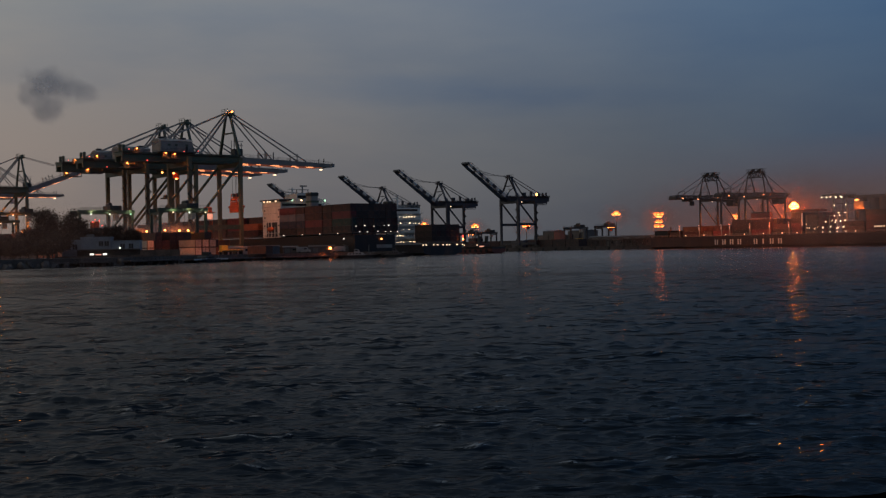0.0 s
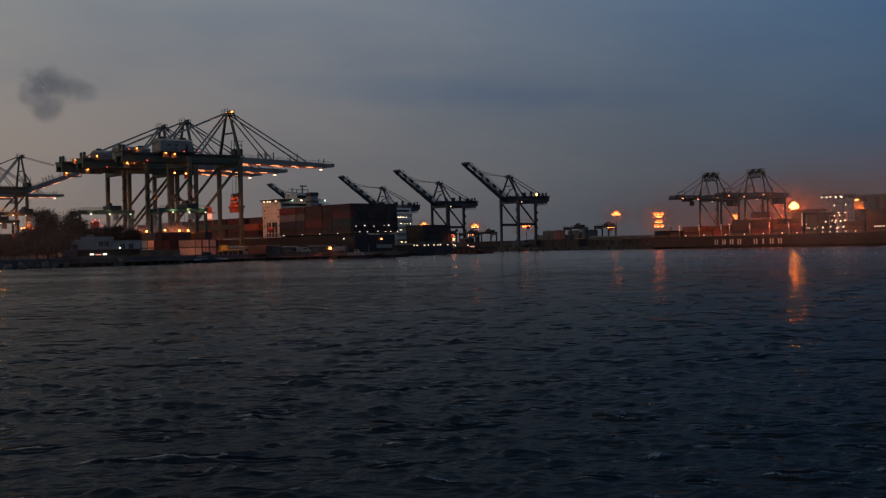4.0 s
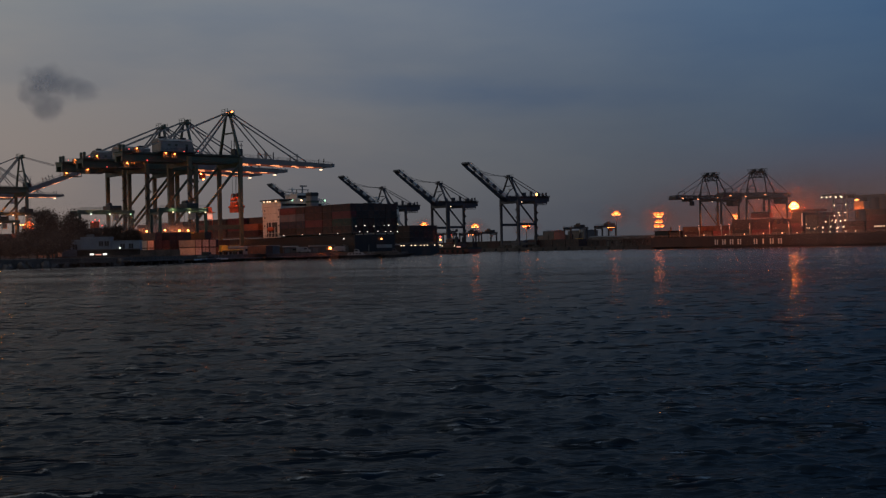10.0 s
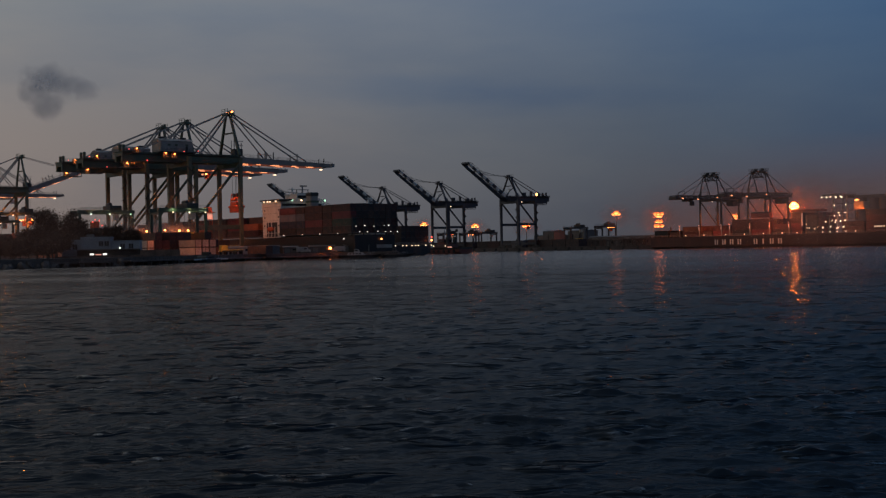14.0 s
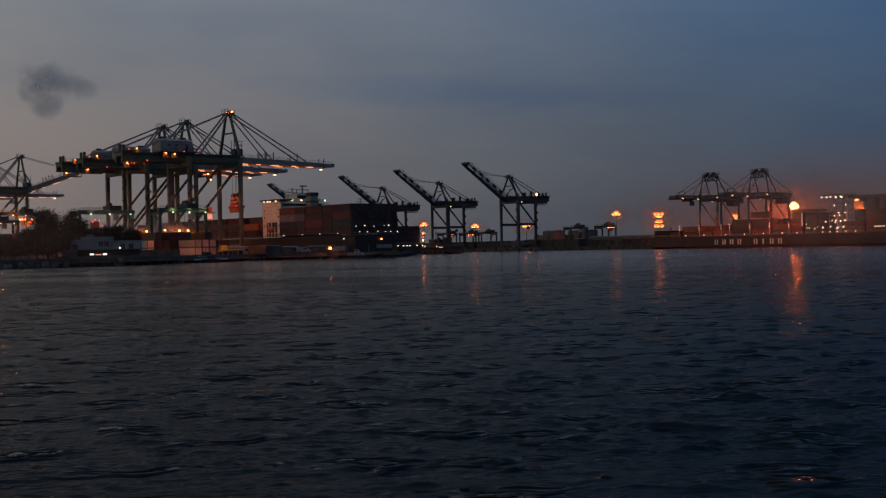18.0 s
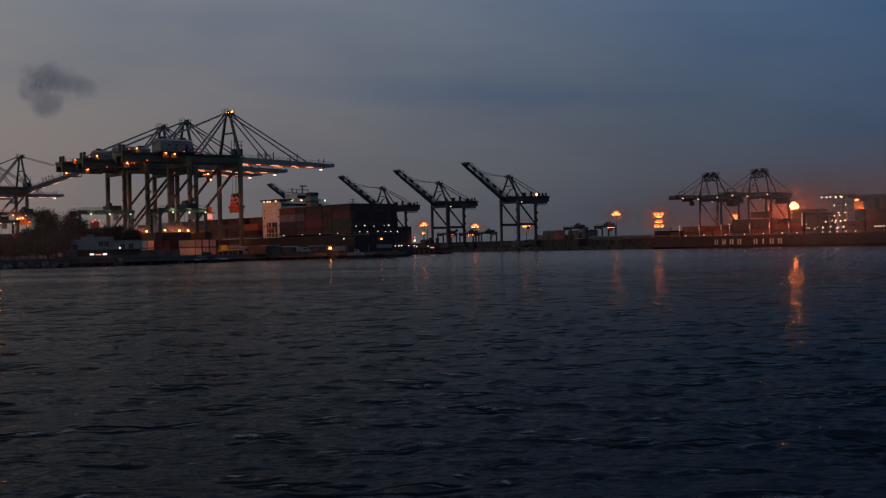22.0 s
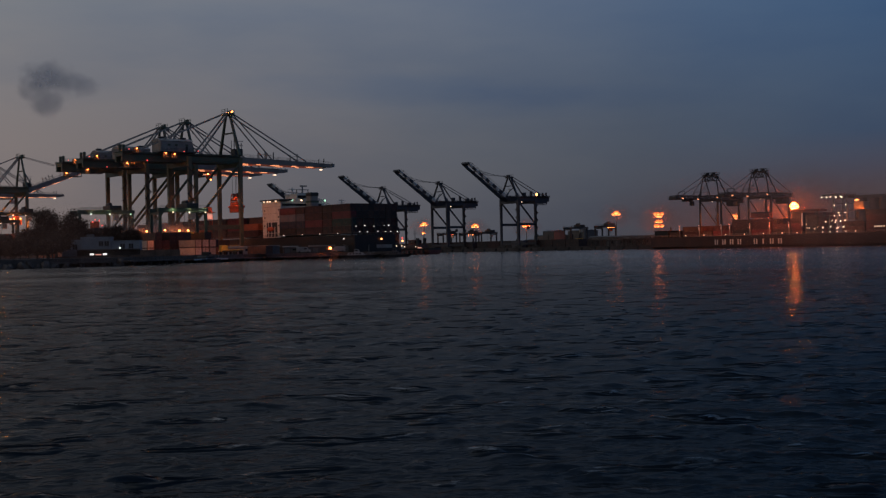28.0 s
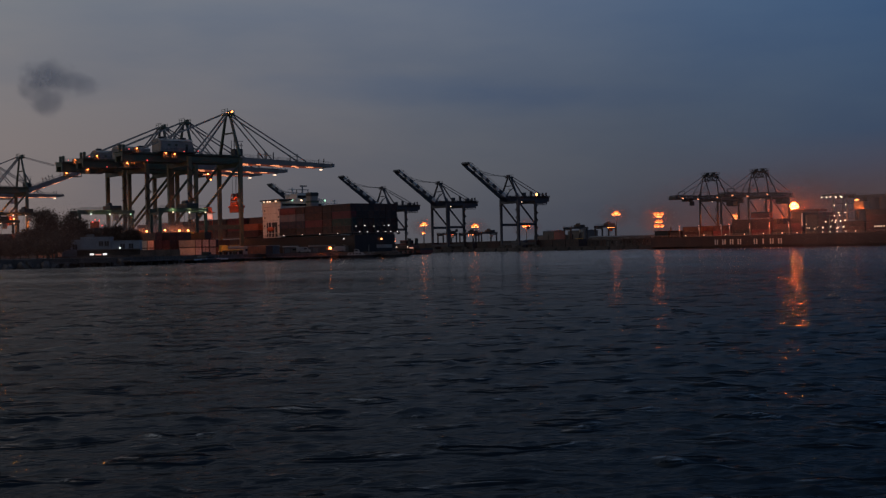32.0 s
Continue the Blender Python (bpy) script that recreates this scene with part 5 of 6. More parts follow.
# ---- yards, buildings and plants ----
def yard_crane(m, span, height, mat, label, lamp_mats, box_mat=None, beam_light=False):
    """Rubber-tyred gantry: four legs, sill beams, wheels, twin top beams, trolley with cab, lamps. Span along x."""
    c = thing("yard_gantry", m, label, "yard crane", "yard gantries")
    h, d = span / 2, 3.4
    for sx in (-1, 1):
        for sy in (-1, 1):
            part("leg", bar(B(), (sx * h, sy * d, 1.2), (sx * h, sy * d, height), 0.75, 0.9), mat, c)
            for k in (-0.8, 0.8):
                w = part("wheel", tube(B(), (sx * h - 0.3, sy * d + k, 0.7), (sx * h + 0.3, sy * d + k, 0.7), 0.7, 12), RUBBER, c)
        part("sill_beam", bar(B(), (sx * h, -d - 1.6, 1.5), (sx * h, d + 1.6, 1.5), 0.8, 0.7), mat, c)
        part("end_tie", bar(B(), (sx * h, -d, height - 0.6), (sx * h, d, height - 0.6), 0.6, 0.8), mat, c)
    for sy in (-1, 1):
        part("top_beam", box(B(), -h - 0.8, h + 0.8, sy * d - 0.5, sy * d + 0.5, height - 0.1, height + 1.2, 0.05), mat, c)
        part("beam_rail", rail(B(), (-h, sy * (d + 0.9), height + 1.0), (h, sy * (d + 0.9), height + 1.0), 1.1, 2.5, 0.08), mat, c)
    t = part("trolley", box(B(), 1.5, 6.0, -d, d, height + 1.25, height + 2.9, 0.15), DARK_STEEL, c)
    part("winch", tube(B(), (2.5, -1.5, height + 3.3), (2.5, 1.5, height + 3.3), 0.7, 10), DARK_STEEL, t)
    part("cab", box(B(), 4.2, 6.0, -1, 1, height - 2.6, height - 0.3, 0.15), box_mat or WHITE_STEEL, t)
    part("spreader", box(B(), 2.0, 4.2, -3.0, 3.0, height - 7.6, height - 7.0, 0.1), YELLOW_PAINT, c)
    for y in (-2, 2):
        part("hoist_rope", bar(B(), (3.1, y, height - 7.0), (3.1, y, height + 1.3), 0.1), DARK_STEEL, c)
    for x, mt in lamp_mats:
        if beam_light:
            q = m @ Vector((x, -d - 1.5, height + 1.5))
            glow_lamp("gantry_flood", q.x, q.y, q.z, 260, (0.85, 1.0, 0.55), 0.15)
        part("floodlight", lamp_box(B(), x, -d - 0.75, height - 0.3, 0.28, 0.2, 0.2), mt, c, "small floodlight")
    return c


GANTRY_LABEL = "green rubber-tyred yard gantry with small floodlights over container stacks"
gantry = yard_crane(on_quay(436, 179), 20.0, 15.8, GREEN_STEEL, GANTRY_LABEL, ((-6, GLOW_WHITE), (1, GLOW_WHITE), (9, GLOW_GREEN)), beam_light=True)
part("hoist_cab", box(B(), -4.6, -2.2, -2.4, 0.6, 10.6, 13.0, 0.15), ORANGE_STEEL, gantry, "orange hoist cab with red lamps")
for x, z in ((-5.0, 12.8), (-4.0, 13.6), (-2.4, 13.2), (-1.4, 11.4)):
    part("marker_lamp", lamp_box(B(), x, -2.8, z, 0.26, 0.2, 0.24), GLOW_RED, gantry, "small red lamp")
yard_crane(on_quay(394, 189), 17.0, 15.0, GREEN_STEEL, GANTRY_LABEL, ((-4, GLOW_WARM), (2, GLOW_WHITE), (8, GLOW_WARM)), beam_light=True)
yard_crane(on_quay(560, 179), 20.0, 16.0, GREEN_STEEL, GANTRY_LABEL, ((-4, GLOW_WARM), (2, GLOW_WARM), (8, GLOW_WARM)))
yard_crane(on_quay(588, 200), 22.0, 20.5, GREEN_STEEL, GANTRY_LABEL, ((-4, GLOW_WARM), (2, GLOW_WARM), (8, GLOW_ORANGE)))
yard_crane(on_quay(740, 612), 15.0, 11.5, DARK_STEEL, "small dark yard gantry on the far terminal", ())
yard_crane(on_quay(766, 594), 13.0, 11.5, DARK_STEEL, "dark yard gantry with a row of orange lamps", ((-3, GLOW_ORANGE), (-1, GLOW_ORANGE), (1, GLOW_RED), (3, GLOW_ORANGE)))
yard_crane(on_quay(736, 592), 13.0, 11.0, DARK_STEEL, "dark yard gantry with a row of orange lamps", ((-4, GLOW_ORANGE), (-2, GLOW_ORANGE), (0, GLOW_ORANGE)))
yard_crane(on_quay(651, 622), 16.0, 13.0, DARK_STEEL, "dark yard gantry on the far terminal", ())
# The lamp light on this cab is put into its orange paint.
yard_crane(on_quay(611, 612), 13.0, 13.0, DARK_STEEL, "dark yard gantry, cab painted orange to look lamplit", ((-1.5, GLOW_ORANGE), (0.4, GLOW_ORANGE), (2.2, GLOW_ORANGE), (4.0, GLOW_ORANGE)), ORANGE_STEEL)


def yard_stack(u, v, along, across, high, colours, seed, length=12.19, where="stacked in the terminal yard"):
    rng = random.Random(seed)
    rest = []
    for a in range(along):
        for c in range(across):
            for t in range(high - (1 if rng.random() < 0.25 and high > 2 else 0)):
                m, colour = on_quay(u + a * (length + 0.5) + length / 2, v + c * 2.6 + 1.3, QUAY + t * 2.6), rng.choice(colours)
                if u < 500 and (a == 0 or c == 0):
                    container(m, colour, length, where)
                else:
                    rest.append((m, colour))
    joined_stack(rest, "block of dim shipping containers in the terminal yard", length)


yard_stack(370, 183, 1, 3, 2, ["white"], 1)
yard_stack(375, 168.6, 1, 1, 2, ["white"], 2, 6.06)
yard_stack(384, 173, 3, 6, 3, ["brown", "black", "brown", "maroon", "black"], 3)
yard_stack(386, 192, 2, 3, 3, ["brown", "maroon", "orange"], 4)
# Many orange boxes here: part of the lamp light is put into their paint.
yard_stack(424, 171, 3, 6, 4, ["orange", "red", "orange", "brown", "maroon"], 5)
yard_stack(470, 171, 6, 6, 4, ["orange", "red", "brown", "maroon", "blue"], 6)
yard_stack(404, 206, 1, 3, 2, ["orange", "brown"], 7)
yard_stack(352, 199, 1, 2, 1, ["grey", "brown"], 8)
yard_stack(580, 172, 6, 6, 4, ["orange", "red", "brown", "maroon"], 9)
yard_stack(560, 592, 6, 3, 2, ["black", "maroon", "brown", "black"], 10)
yard_stack(645, 566, 4, 3, 2, ["maroon", "black", "black", "grey"], 11)
yard_stack(590, 566, 4, 3, 2, ["black", "maroon", "black"], 13)
yard_stack(745, 566, 5, 3, 2, ["maroon", "black", "black", "brown"], 14)
yard_stack(700, 566, 3, 3, 2, ["maroon", "black", "black"], 12)


def yard_truck(m, paint, label):
    """Terminal tractor with trailer: cab, bonnet, chassis, wheels, lamps."""
    c = thing("yard_truck", m, label, "truck", "yard trucks")
    part("cab", box(B(), -1.2, 1.2, 4.2, 6.4, 0.9, 3.1, 0.2), paint, c)
    part("windscreen", box(B(), -1.0, 1.0, 6.41, 6.46, 1.9, 2.9), GLASS_DARK, c)
    part("chassis", box(B(), -1.1, 1.1, -6.2, 4.1, 0.9, 1.35, 0.05), DARK_STEEL, c)
    part("trailer_bed", box(B(), -1.25, 1.25, -6.3, 3.4, 1.36, 1.6, 0.05), paint, c)
    for x in (-1.05, 1.05):
        for y in (5.3, 2.6, -3.9, -5.2):
            part("wheel", tube(B(), (x - 0.18, y, 0.5), (x + 0.18, y, 0.5), 0.5, 12), RUBBER, c)
        part("headlamp", box(B(), x - 0.2, x + 0.2, 6.4, 6.5, 1.1, 1.35), GLOW_WARM, c)
    return c


yard_truck(on_quay(365, 193.5), YELLOW_PAINT, "yellow terminal truck with a low flat trailer on the quay apron")


def lamp_block(m, n, label, mat, w=1.0):
    """Low light tower with a row of lamps on its crossbar."""
    c = thing("light_tower", m, label, "light", "yard light towers")
    part("pole", bar(B(), (0, 0, 0), (0, 0, 9.0), 0.35, 0.35, 0.2, 0.2), DARK_STEEL, c)
    part("crossbar", bar(B(), (-w * n / 2, 0, 9.0), (w * n / 2, 0, 9.0), 0.22), DARK_STEEL, c)
    for k in range(n):
        part("lamp", lamp_box(B(), -w * n / 2 + (k + 0.5) * w, -0.3, 8.9, 0.34, 0.2, 0.32), mat, c, "glowing orange lamp")
    return c


for u, v, n in ((420, 187, 2), (410, 198.4, 2), (405, 170.3, 1), (400, 186.5, 1), (640, 190, 2), (700, 210, 2)):
    lamp_block(on_quay(u, v, turn=0), n, "dark pole with glowing orange yard lamps", GLOW_FLOOD, 3.4)


def high_mast(x, y, height, mat, n=8, r=1.5, label="tall lighting mast with a crown of glowing sodium floodlights", size=0.40, tiers=((0.0, 1.2),)):
    c = thing("lighting_mast", pose(x, y, QUAY), label, "lighting mast", "lighting masts")
    top, bowl = height - QUAY, 1.2 if mat is GLOW_BIG else 1.9
    part("pole", tube(B(), (0, 0, 0), (0, 0, top + 0.6), 0.42, 10, 0.18), GREY_STEEL, c)
    part("base_plate", box(B(), -0.8, 0.8, -0.8, 0.8, 0, 0.25, 0.05), CONCRETE, c)
    for drop, rr in tiers:
        bm = B()
        for k in range(n):
            a, b2 = 2 * math.pi * k / n, 2 * math.pi * (k + 1) / n
            bar(bm, (rr * math.cos(a), rr * math.sin(a), top - drop), (rr * math.cos(b2), rr * math.sin(b2), top - drop), 0.12)
            if k % 2 == 0:
                bar(bm, (0, 0, top - drop), (rr * math.cos(a), rr * math.sin(a), top - drop), 0.1)
        ring = part("crown", bm, GREY_STEEL, c)
        for k in range(n):
            a = 2 * math.pi * (k + 0.5) / n
            x, y, z = rr * math.cos(a), rr * math.sin(a), top - 0.3 - drop
            part("floodlight", lamp_box(B(), x, y, z, size, size, size), mat, ring, "glowing sodium floodlight")
            # Added bowl that glows by itself, imitating the orange halo round the lamp.
            part("halo_bowl", tube(B(), (x * 0.8, y * 0.8, z + size * 1.9), (x * 1.15, y * 1.15, z - size * 0.1), size * 0.6, 8, size * bowl), GLOW_HALO, ring, "orange glowing bowl imitating a lamp halo")
    return c


SMALL_CROWN = ((-0.9, 0.7), (0.3, 2.1))
BIG_CROWN = ((-0.6, 0.8), (0.4, 1.7), (1.4, 2.3), (2.4, 1.2))
for px, py, pz, mat, tiers in ((-15, 1003, 22.6, GLOW_FLOOD, SMALL_CROWN), (25, 952, 19.6, GLOW_FLOOD, SMALL_CROWN), (61, 905, 18.4, GLOW_FLOOD, SMALL_CROWN), (116.5, 833, 23.8, GLOW_FLOOD, SMALL_CROWN),
                               (134, 770, 21.4, GLOW_FLOOD, ((-0.2, 2.4), (1.2, 1.2), (4.6, 1.6), (7.3, 2.3))), (203.5, 720, 24.8, GLOW_BIG, BIG_CROWN), (177.5, 754, 19.4, GLOW_FLOOD, ((0.0, 1.1), (1.4, 0.7))), (-15.5, 1015, 16.0, GLOW_FLOOD, ((0.0, 0.7),))):
    high_mast(px, py, pz, mat, 8 if mat is GLOW_BIG else 5, tiers=tiers, size=0.40 if mat is GLOW_BIG else 0.54)
high_mast(-183, 500, 36.0, GLOW_BIG, 8, tiers=BIG_CROWN, size=0.24)


# white shore building with porch, windows and roof parapets
def shore_house():
    h = thing("shore_building", pose(-89.0, 318, QUAY, 0, 0, 8), "small white flat-roofed harbour building with lit porch beside the water", "building")
    main = part("wall", box(B(), -3.5, 4.0, 0, 6, 0, 5.0, 0.04), PLASTER, h)
    part("parapet", box(B(), -3.6, 4.1, -0.1, 6.1, 5.0, 5.3, 0.04), PLASTER, h)
    part("wall", box(B(), 4.0, 11.2, 0.6, 6, 0, 4.0, 0.04), PLASTER, h)
    part("parapet", box(B(), 4.1, 11.3, 0.5, 6.1, 4.0, 4.25, 0.04), PLASTER, h)
    part("wall", box(B(), -8.2, -3.5, 0.8, 6, 0, 4.4, 0.04), PLASTER, h)
    part("parapet", box(B(), -8.3, -3.6, 0.7, 6.1, 4.4, 4.65, 0.04), PLASTER, h)
    part("roof_tank", box(B(), -2.4, -0.6, 3.0, 4.6, 5.0, 6.0, 0.1), ROOFING, h)
    for x, z in ((1.6, 2.9), (3.0, 2.9), (-6.8, 2.2), (-5.0, 2.2), (6.9, 2.2), (9.0, 2.2)):
        y = -0.03 if -3 < x < 4 else (0.57 if x > 0 else 0.77)
        w = part("window", box(B(), x - 0.55, x + 0.55, y - 0.04, y + 0.02, z, z + 1.25), GLASS_DARK, h)
        bm = box(B(), x - 0.65, x + 0.65, y - 0.12, y - 0.02, z - 0.12, z)
        box(bm, x - 0.03, x + 0.03, y - 0.08, y - 0.045, z, z + 1.25)
        part("sill", bm, PLASTER, w)
    part("porch_roof", box(B(), -4.4, 11.5, -2.6, 0.5, 1.95, 2.15, 0.03), ROOFING, h)
    for x in (-4.0, -1.5, 1.0, 3.5, 6.0, 8.5, 11.0):
        part("porch_post", bar(B(), (x, -2.4, 0), (x, -2.4, 1.95), 0.14), DARK_STEEL, h)
    part("porch_screen", box(B(), -9.5, 11.6, -2.75, -2.6, 0.0, 0.45), JETTY_TIMBER, h, "dark boarded screen along the porch")
    # Stand-in for a long low dark shape, like a barge, beside the house.
    part("porch_screen", box(B(), 11.6, 21.5, -2.75, -2.6, 0.0, 1.7), JETTY_TIMBER, h, "taller dark panel in place of a low barge-like shape")
    # Dark sheet in front of the pale wall, in place of the porch's shade.
    part("porch_shade", box(B(), -4.3, 11.4, -0.4, -0.2, 0.0, 1.94), DARK_STEEL, h, "dark sheet standing for the shade under the porch")
    for x0, x1, mt in ((-0.9, 0.1, GLOW_WINDOW), (0.5, 1.9, GLOW_PINK), (2.3, 3.3, GLOW_WINDOW)):
        part("porch_lamp", box(B(), x0, x1, -2.5, -2.3, 0.62, 1.12 if mt is GLOW_WINDOW else 0.88), mt, h, "bright white porch light")
    part("wall_lamp", box(B(), 6.1, 6.4, 0.45, 0.58, 2.0, 2.6), GLOW_WHITE, h)
    return h


shore_house()


def shed(m, w, d, z, label, mat=SHED_WALL, pitch=0.5, group="harbour sheds"):
    c = thing("shed", m, label, "shed", group)
    part("wall", box(B(), -w / 2, w / 2, -d / 2, d / 2, 0, z, 0.03), mat, c)
    bm = B()
    vs = [bm.verts.new(p) for p in ((-w / 2 - 0.25, -d / 2 - 0.3, z + 0.004), (w / 2 + 0.25, -d / 2 - 0.3, z + 0.004), (w / 2 + 0.25, 0, z + pitch), (-w / 2 - 0.25, 0, z + pitch), (-w / 2 - 0.25, d / 2 + 0.3, z + 0.004), (w / 2 + 0.25, d / 2 + 0.3, z + 0.004))]
    for f in ((0, 1, 2, 3), (3, 2, 5, 4), (0, 3, 4), (1, 5, 2), (0, 4, 5, 1)):
        bm.faces.new([vs[i] for i in f])
    part("roof", bm, ROOFING, c)
    n = max(2, int(w / 3.4))
    for k in range(n):
        x = -w / 2 + (k + 0.5) * w / n
        if k % 2:
            part("window", box(B(), x - 0.6, x + 0.6, -d / 2 - 0.04, -d / 2 + 0.02, z * 0.45, z * 0.78), GLASS_DARK, c)
        else:
            part("door", box(B(), x - 0.9, x + 0.9, -d / 2 - 0.05, -d / 2 + 0.02, 0.05, z * 0.8), ROOFING, c)
    return c


# low jetty along the shore with its piles, sheds and small craft
def jetty(p, q, width, z):
    p, q = Vector((*p, 0)), Vector((*q, 0))
    L = (q - p).length
    a = math.degrees(math.atan2(q.y - p.y, q.x - p.x))
    j = thing("jetty", pose(p.x, p.y, 0, 0, 0, a), "low dark timber jetty on piles along the shore", "jetty")
    n = int(L / 6)
    slab = None
    for k in range(n):
        if slab is None:
            slab = bpy.data.meshes.new("deck_slab")
            bm = box(B(), 0.02, L / n - 0.02, -width / 2, width / 2, z - 0.4, z, 0.03)
            bm.to_mesh(slab)
            bm.free()
            pile = bpy.data.meshes.new("pile")
            bm = tube(B(), (0, -width / 2 + 0.4, -2.5), (0, -width / 2 + 0.4, z - 0.4), 0.3, 8)
            bm.to_mesh(pile)
            bm.free()
        o = mesh_part("deck_slab", slab, JETTY_TIMBER, j)
        o.location = (k * L / n, 0, 0)
        for y in (0, width - 0.8):
            o = mesh_part("pile", pile, JETTY_TIMBER, j)
            o.location = ((k + 0.5) * L / n, y, 0)
    part("handrail", rail(B(), (0, -width / 2 + 0.2, z), (L, -width / 2 + 0.2, z), 1.0, 3.0, 0.07), DARK_STEEL, j)
    return j


jetty((-104, 266), (-79, 296), 5, 1.3)
jetty((-78, 299), (-73.5, 342), 6, 1.3)
outer = jetty((-72, 345), (-61, 402), 6, 1.1)
# White paint imitates light along the outer edge of this jetty.
part("edge_strip", box(B(), 0.0, 26.0, -3.16, -3.02, 0.75, 1.15), MARK_WHITE, outer, "white strip whose paint stands for light on the edge")
jetty((-60, 404), (-39, 438), 6, 1.1)
jetty((-38, 437), (-14, 437), 7, 1.1)
shed(pose(-70.5, 428, QUAY, 0, 0, 24), 10, 5, 2.3, "low pale ribbed-metal shed on the shore", PALE_SHEET)
shed(pose(-61.5, 436, QUAY, 0, 0, 12), 8, 6, 2.4, "low pale ribbed-metal shed on the shore", PALE_SHEET)
shed(pose(-54.0, 440, QUAY, 0, 0, 10), 5, 5, 2.1, "small brownish sheet-metal shed on the shore")
shed(pose(-43.5, 446, QUAY, 0, 0, 8), 9, 5, 2.2, "small brownish sheet-metal shed on the shore")
shed(pose(-31.0, 447, QUAY, 0, 0, 5), 9, 5, 2.3, "small grey sheet-metal shed on the shore", CLADDING)


def bollard(x, y):
    b = thing("bollard", pose(x, y, 1.1), "short dark iron mooring bollard on the jetty", "bollard", "jetty bollards")
    part("post", tube(B(), (0, 0, 0), (0, 0, 0.55), 0.16, 10, 0.13), DARK_STEEL, b)
    part("cap", tube(B(), (0, 0, 0.55), (0, 0, 0.68), 0.24, 10, 0.2), DARK_STEEL, b)
    return b


first = bollard(-36.0, 434.4)
for x in (-31.0, -26.0, -21.0, -16.0):
    copy_thing(first, pose(x, 434.4, 1.1))


def parked_van(m, paint, label):
    """Small closed van: body with raked nose, glass, bumpers, wheels."""
    v = thing("van", m, label, "van", "vans on the shore")
    part("body", loft([[(x, y, z) for y, z in ((-0.95, 0.35), (0.95, 0.35), (0.95, h * 0.6), (0.82, h), (-0.82, h), (-0.95, h * 0.6))] for x, h in ((-2.5, 2.0), (-2.4, 2.15), (1.1, 2.15), (1.7, 1.3), (2.4, 1.1))]), paint, v)
    part("windscreen", bar(B(), (1.18, 0, 2.0), (1.7, 0, 1.36), 1.5, 0.05), GLASS_DARK, v)
    part("side_window", box(B(), 0.1, 1.0, -0.97, -0.88, 1.25, 1.75), GLASS_DARK, v)
    part("bumper", box(B(), 2.36, 2.5, -0.9, 0.9, 0.35, 0.6, 0.04), RUBBER, v)
    for x in (-1.6, 1.5):
        for y in (-0.85, 0.85):
            part("wheel", tube(B(), (x, y - 0.1, 0.33), (x, y + 0.1, 0.33), 0.33, 12), RUBBER, v)
    return v


parked_van(pose(-49.0, 437.6, QUAY, 0, 0, 12), PALE_SHEET, "pale closed van parked beside the shore sheds")
parked_van(pose(-37.2, 441.2, QUAY, 0, 0, 190), GREY_STEEL, "grey closed van parked beside the shore sheds")


def small_boat(m, L, label, hull_mat, cabin_mat):
    """Harbour launch: sheer hull with rubbing strake, raked cabin with small windows, low wheelhouse, rails, tyres."""
    b = thing("small_boat", m, label, "boat", "small craft at the jetty")
    w = L * 0.10
    part("hull", loft(hull_sections(L, L * 0.28, 0.6, 0.9, 0.5, 12)), hull_mat, b)
    part("rubbing_strake", box(B(), 0.3, L * 0.74, -L * 0.14 - 0.08, -L * 0.14 + 0.1, 0.68, 0.86, 0.03), RUBBER, b)
    cab = part("cabin", loft([[(x, y, z) for y, z in ((-w, 0.9), (w, 0.9), (w * 0.9, h), (-w * 0.9, h))] for x, h in ((L * 0.22, 1.5), (L * 0.26, 1.9), (L * 0.62, 1.95), (L * 0.70, 1.2))]), cabin_mat, b)
    for k in range(4):
        x = L * (0.30 + 0.085 * k)
        part("cabin_window", box(B(), x - L * 0.025, x + L * 0.025, -w * 0.97 - 0.05, -w * 0.9, 1.32, 1.66), GLASS_DARK, cab)
    wh2 = part("wheelhouse", loft([[(x, y, z) for y, z in ((-w * 0.7, 1.9), (w * 0.7, 1.9), (w * 0.62, h), (-w * 0.62, h))] for x, h in ((L * 0.40, 3.0), (L * 0.52, 3.05), (L * 0.56, 2.0))]), cabin_mat, b)
    part("wheelhouse_window", box(B(), L * 0.42, L * 0.50, -w * 0.7 - 0.03, -w * 0.6, 2.35, 2.8), GLASS_DARK, wh2)
    part("mast", bar(B(), (L * 0.44, 0, 3.0), (L * 0.43, 0, 4.8), 0.1), DARK_STEEL, b)
    part("foredeck_rail", rail(B(), (L * 0.72, -L * 0.12, 0.95), (L * 0.95, -L * 0.03, 1.3), 0.7, 0.8, 0.05), GREY_STEEL, b)
    for x in (0.15, 0.35, 0.55):
        part("tyre_fender", tube(B(), (L * x, -L * 0.14 - 0.16, 0.45), (L * x, -L * 0.14 + 0.0, 0.45), 0.34, 10), RUBBER, b)
    return b


small_boat(pose(-36, 430.5, 0, 0, 0, 3), 13, "pale-topped launch lying at the low jetty", HULL_DARK, GREY_STEEL)
small_boat(pose(-21, 430.5, 0, 0, 0, 3), 9, "dark work launch lying at the low jetty", HULL_DARK, BROWN_STEEL)
small_boat(pose(-69.5, 350, 0, 0, 0, 78), 16, "dark work launch lying at the low jetty", HULL_DARK, DARK_STEEL)

# shore lamp on the pier head
lp = thing("shore_lamp", pose(-39.5, 436.5, 1.1), "short pole with a bright orange lamp by the water", "lamp")
part("pole", bar(B(), (0, 0, 0), (0, 0, 2.6), 0.14), DARK_STEEL, lp)
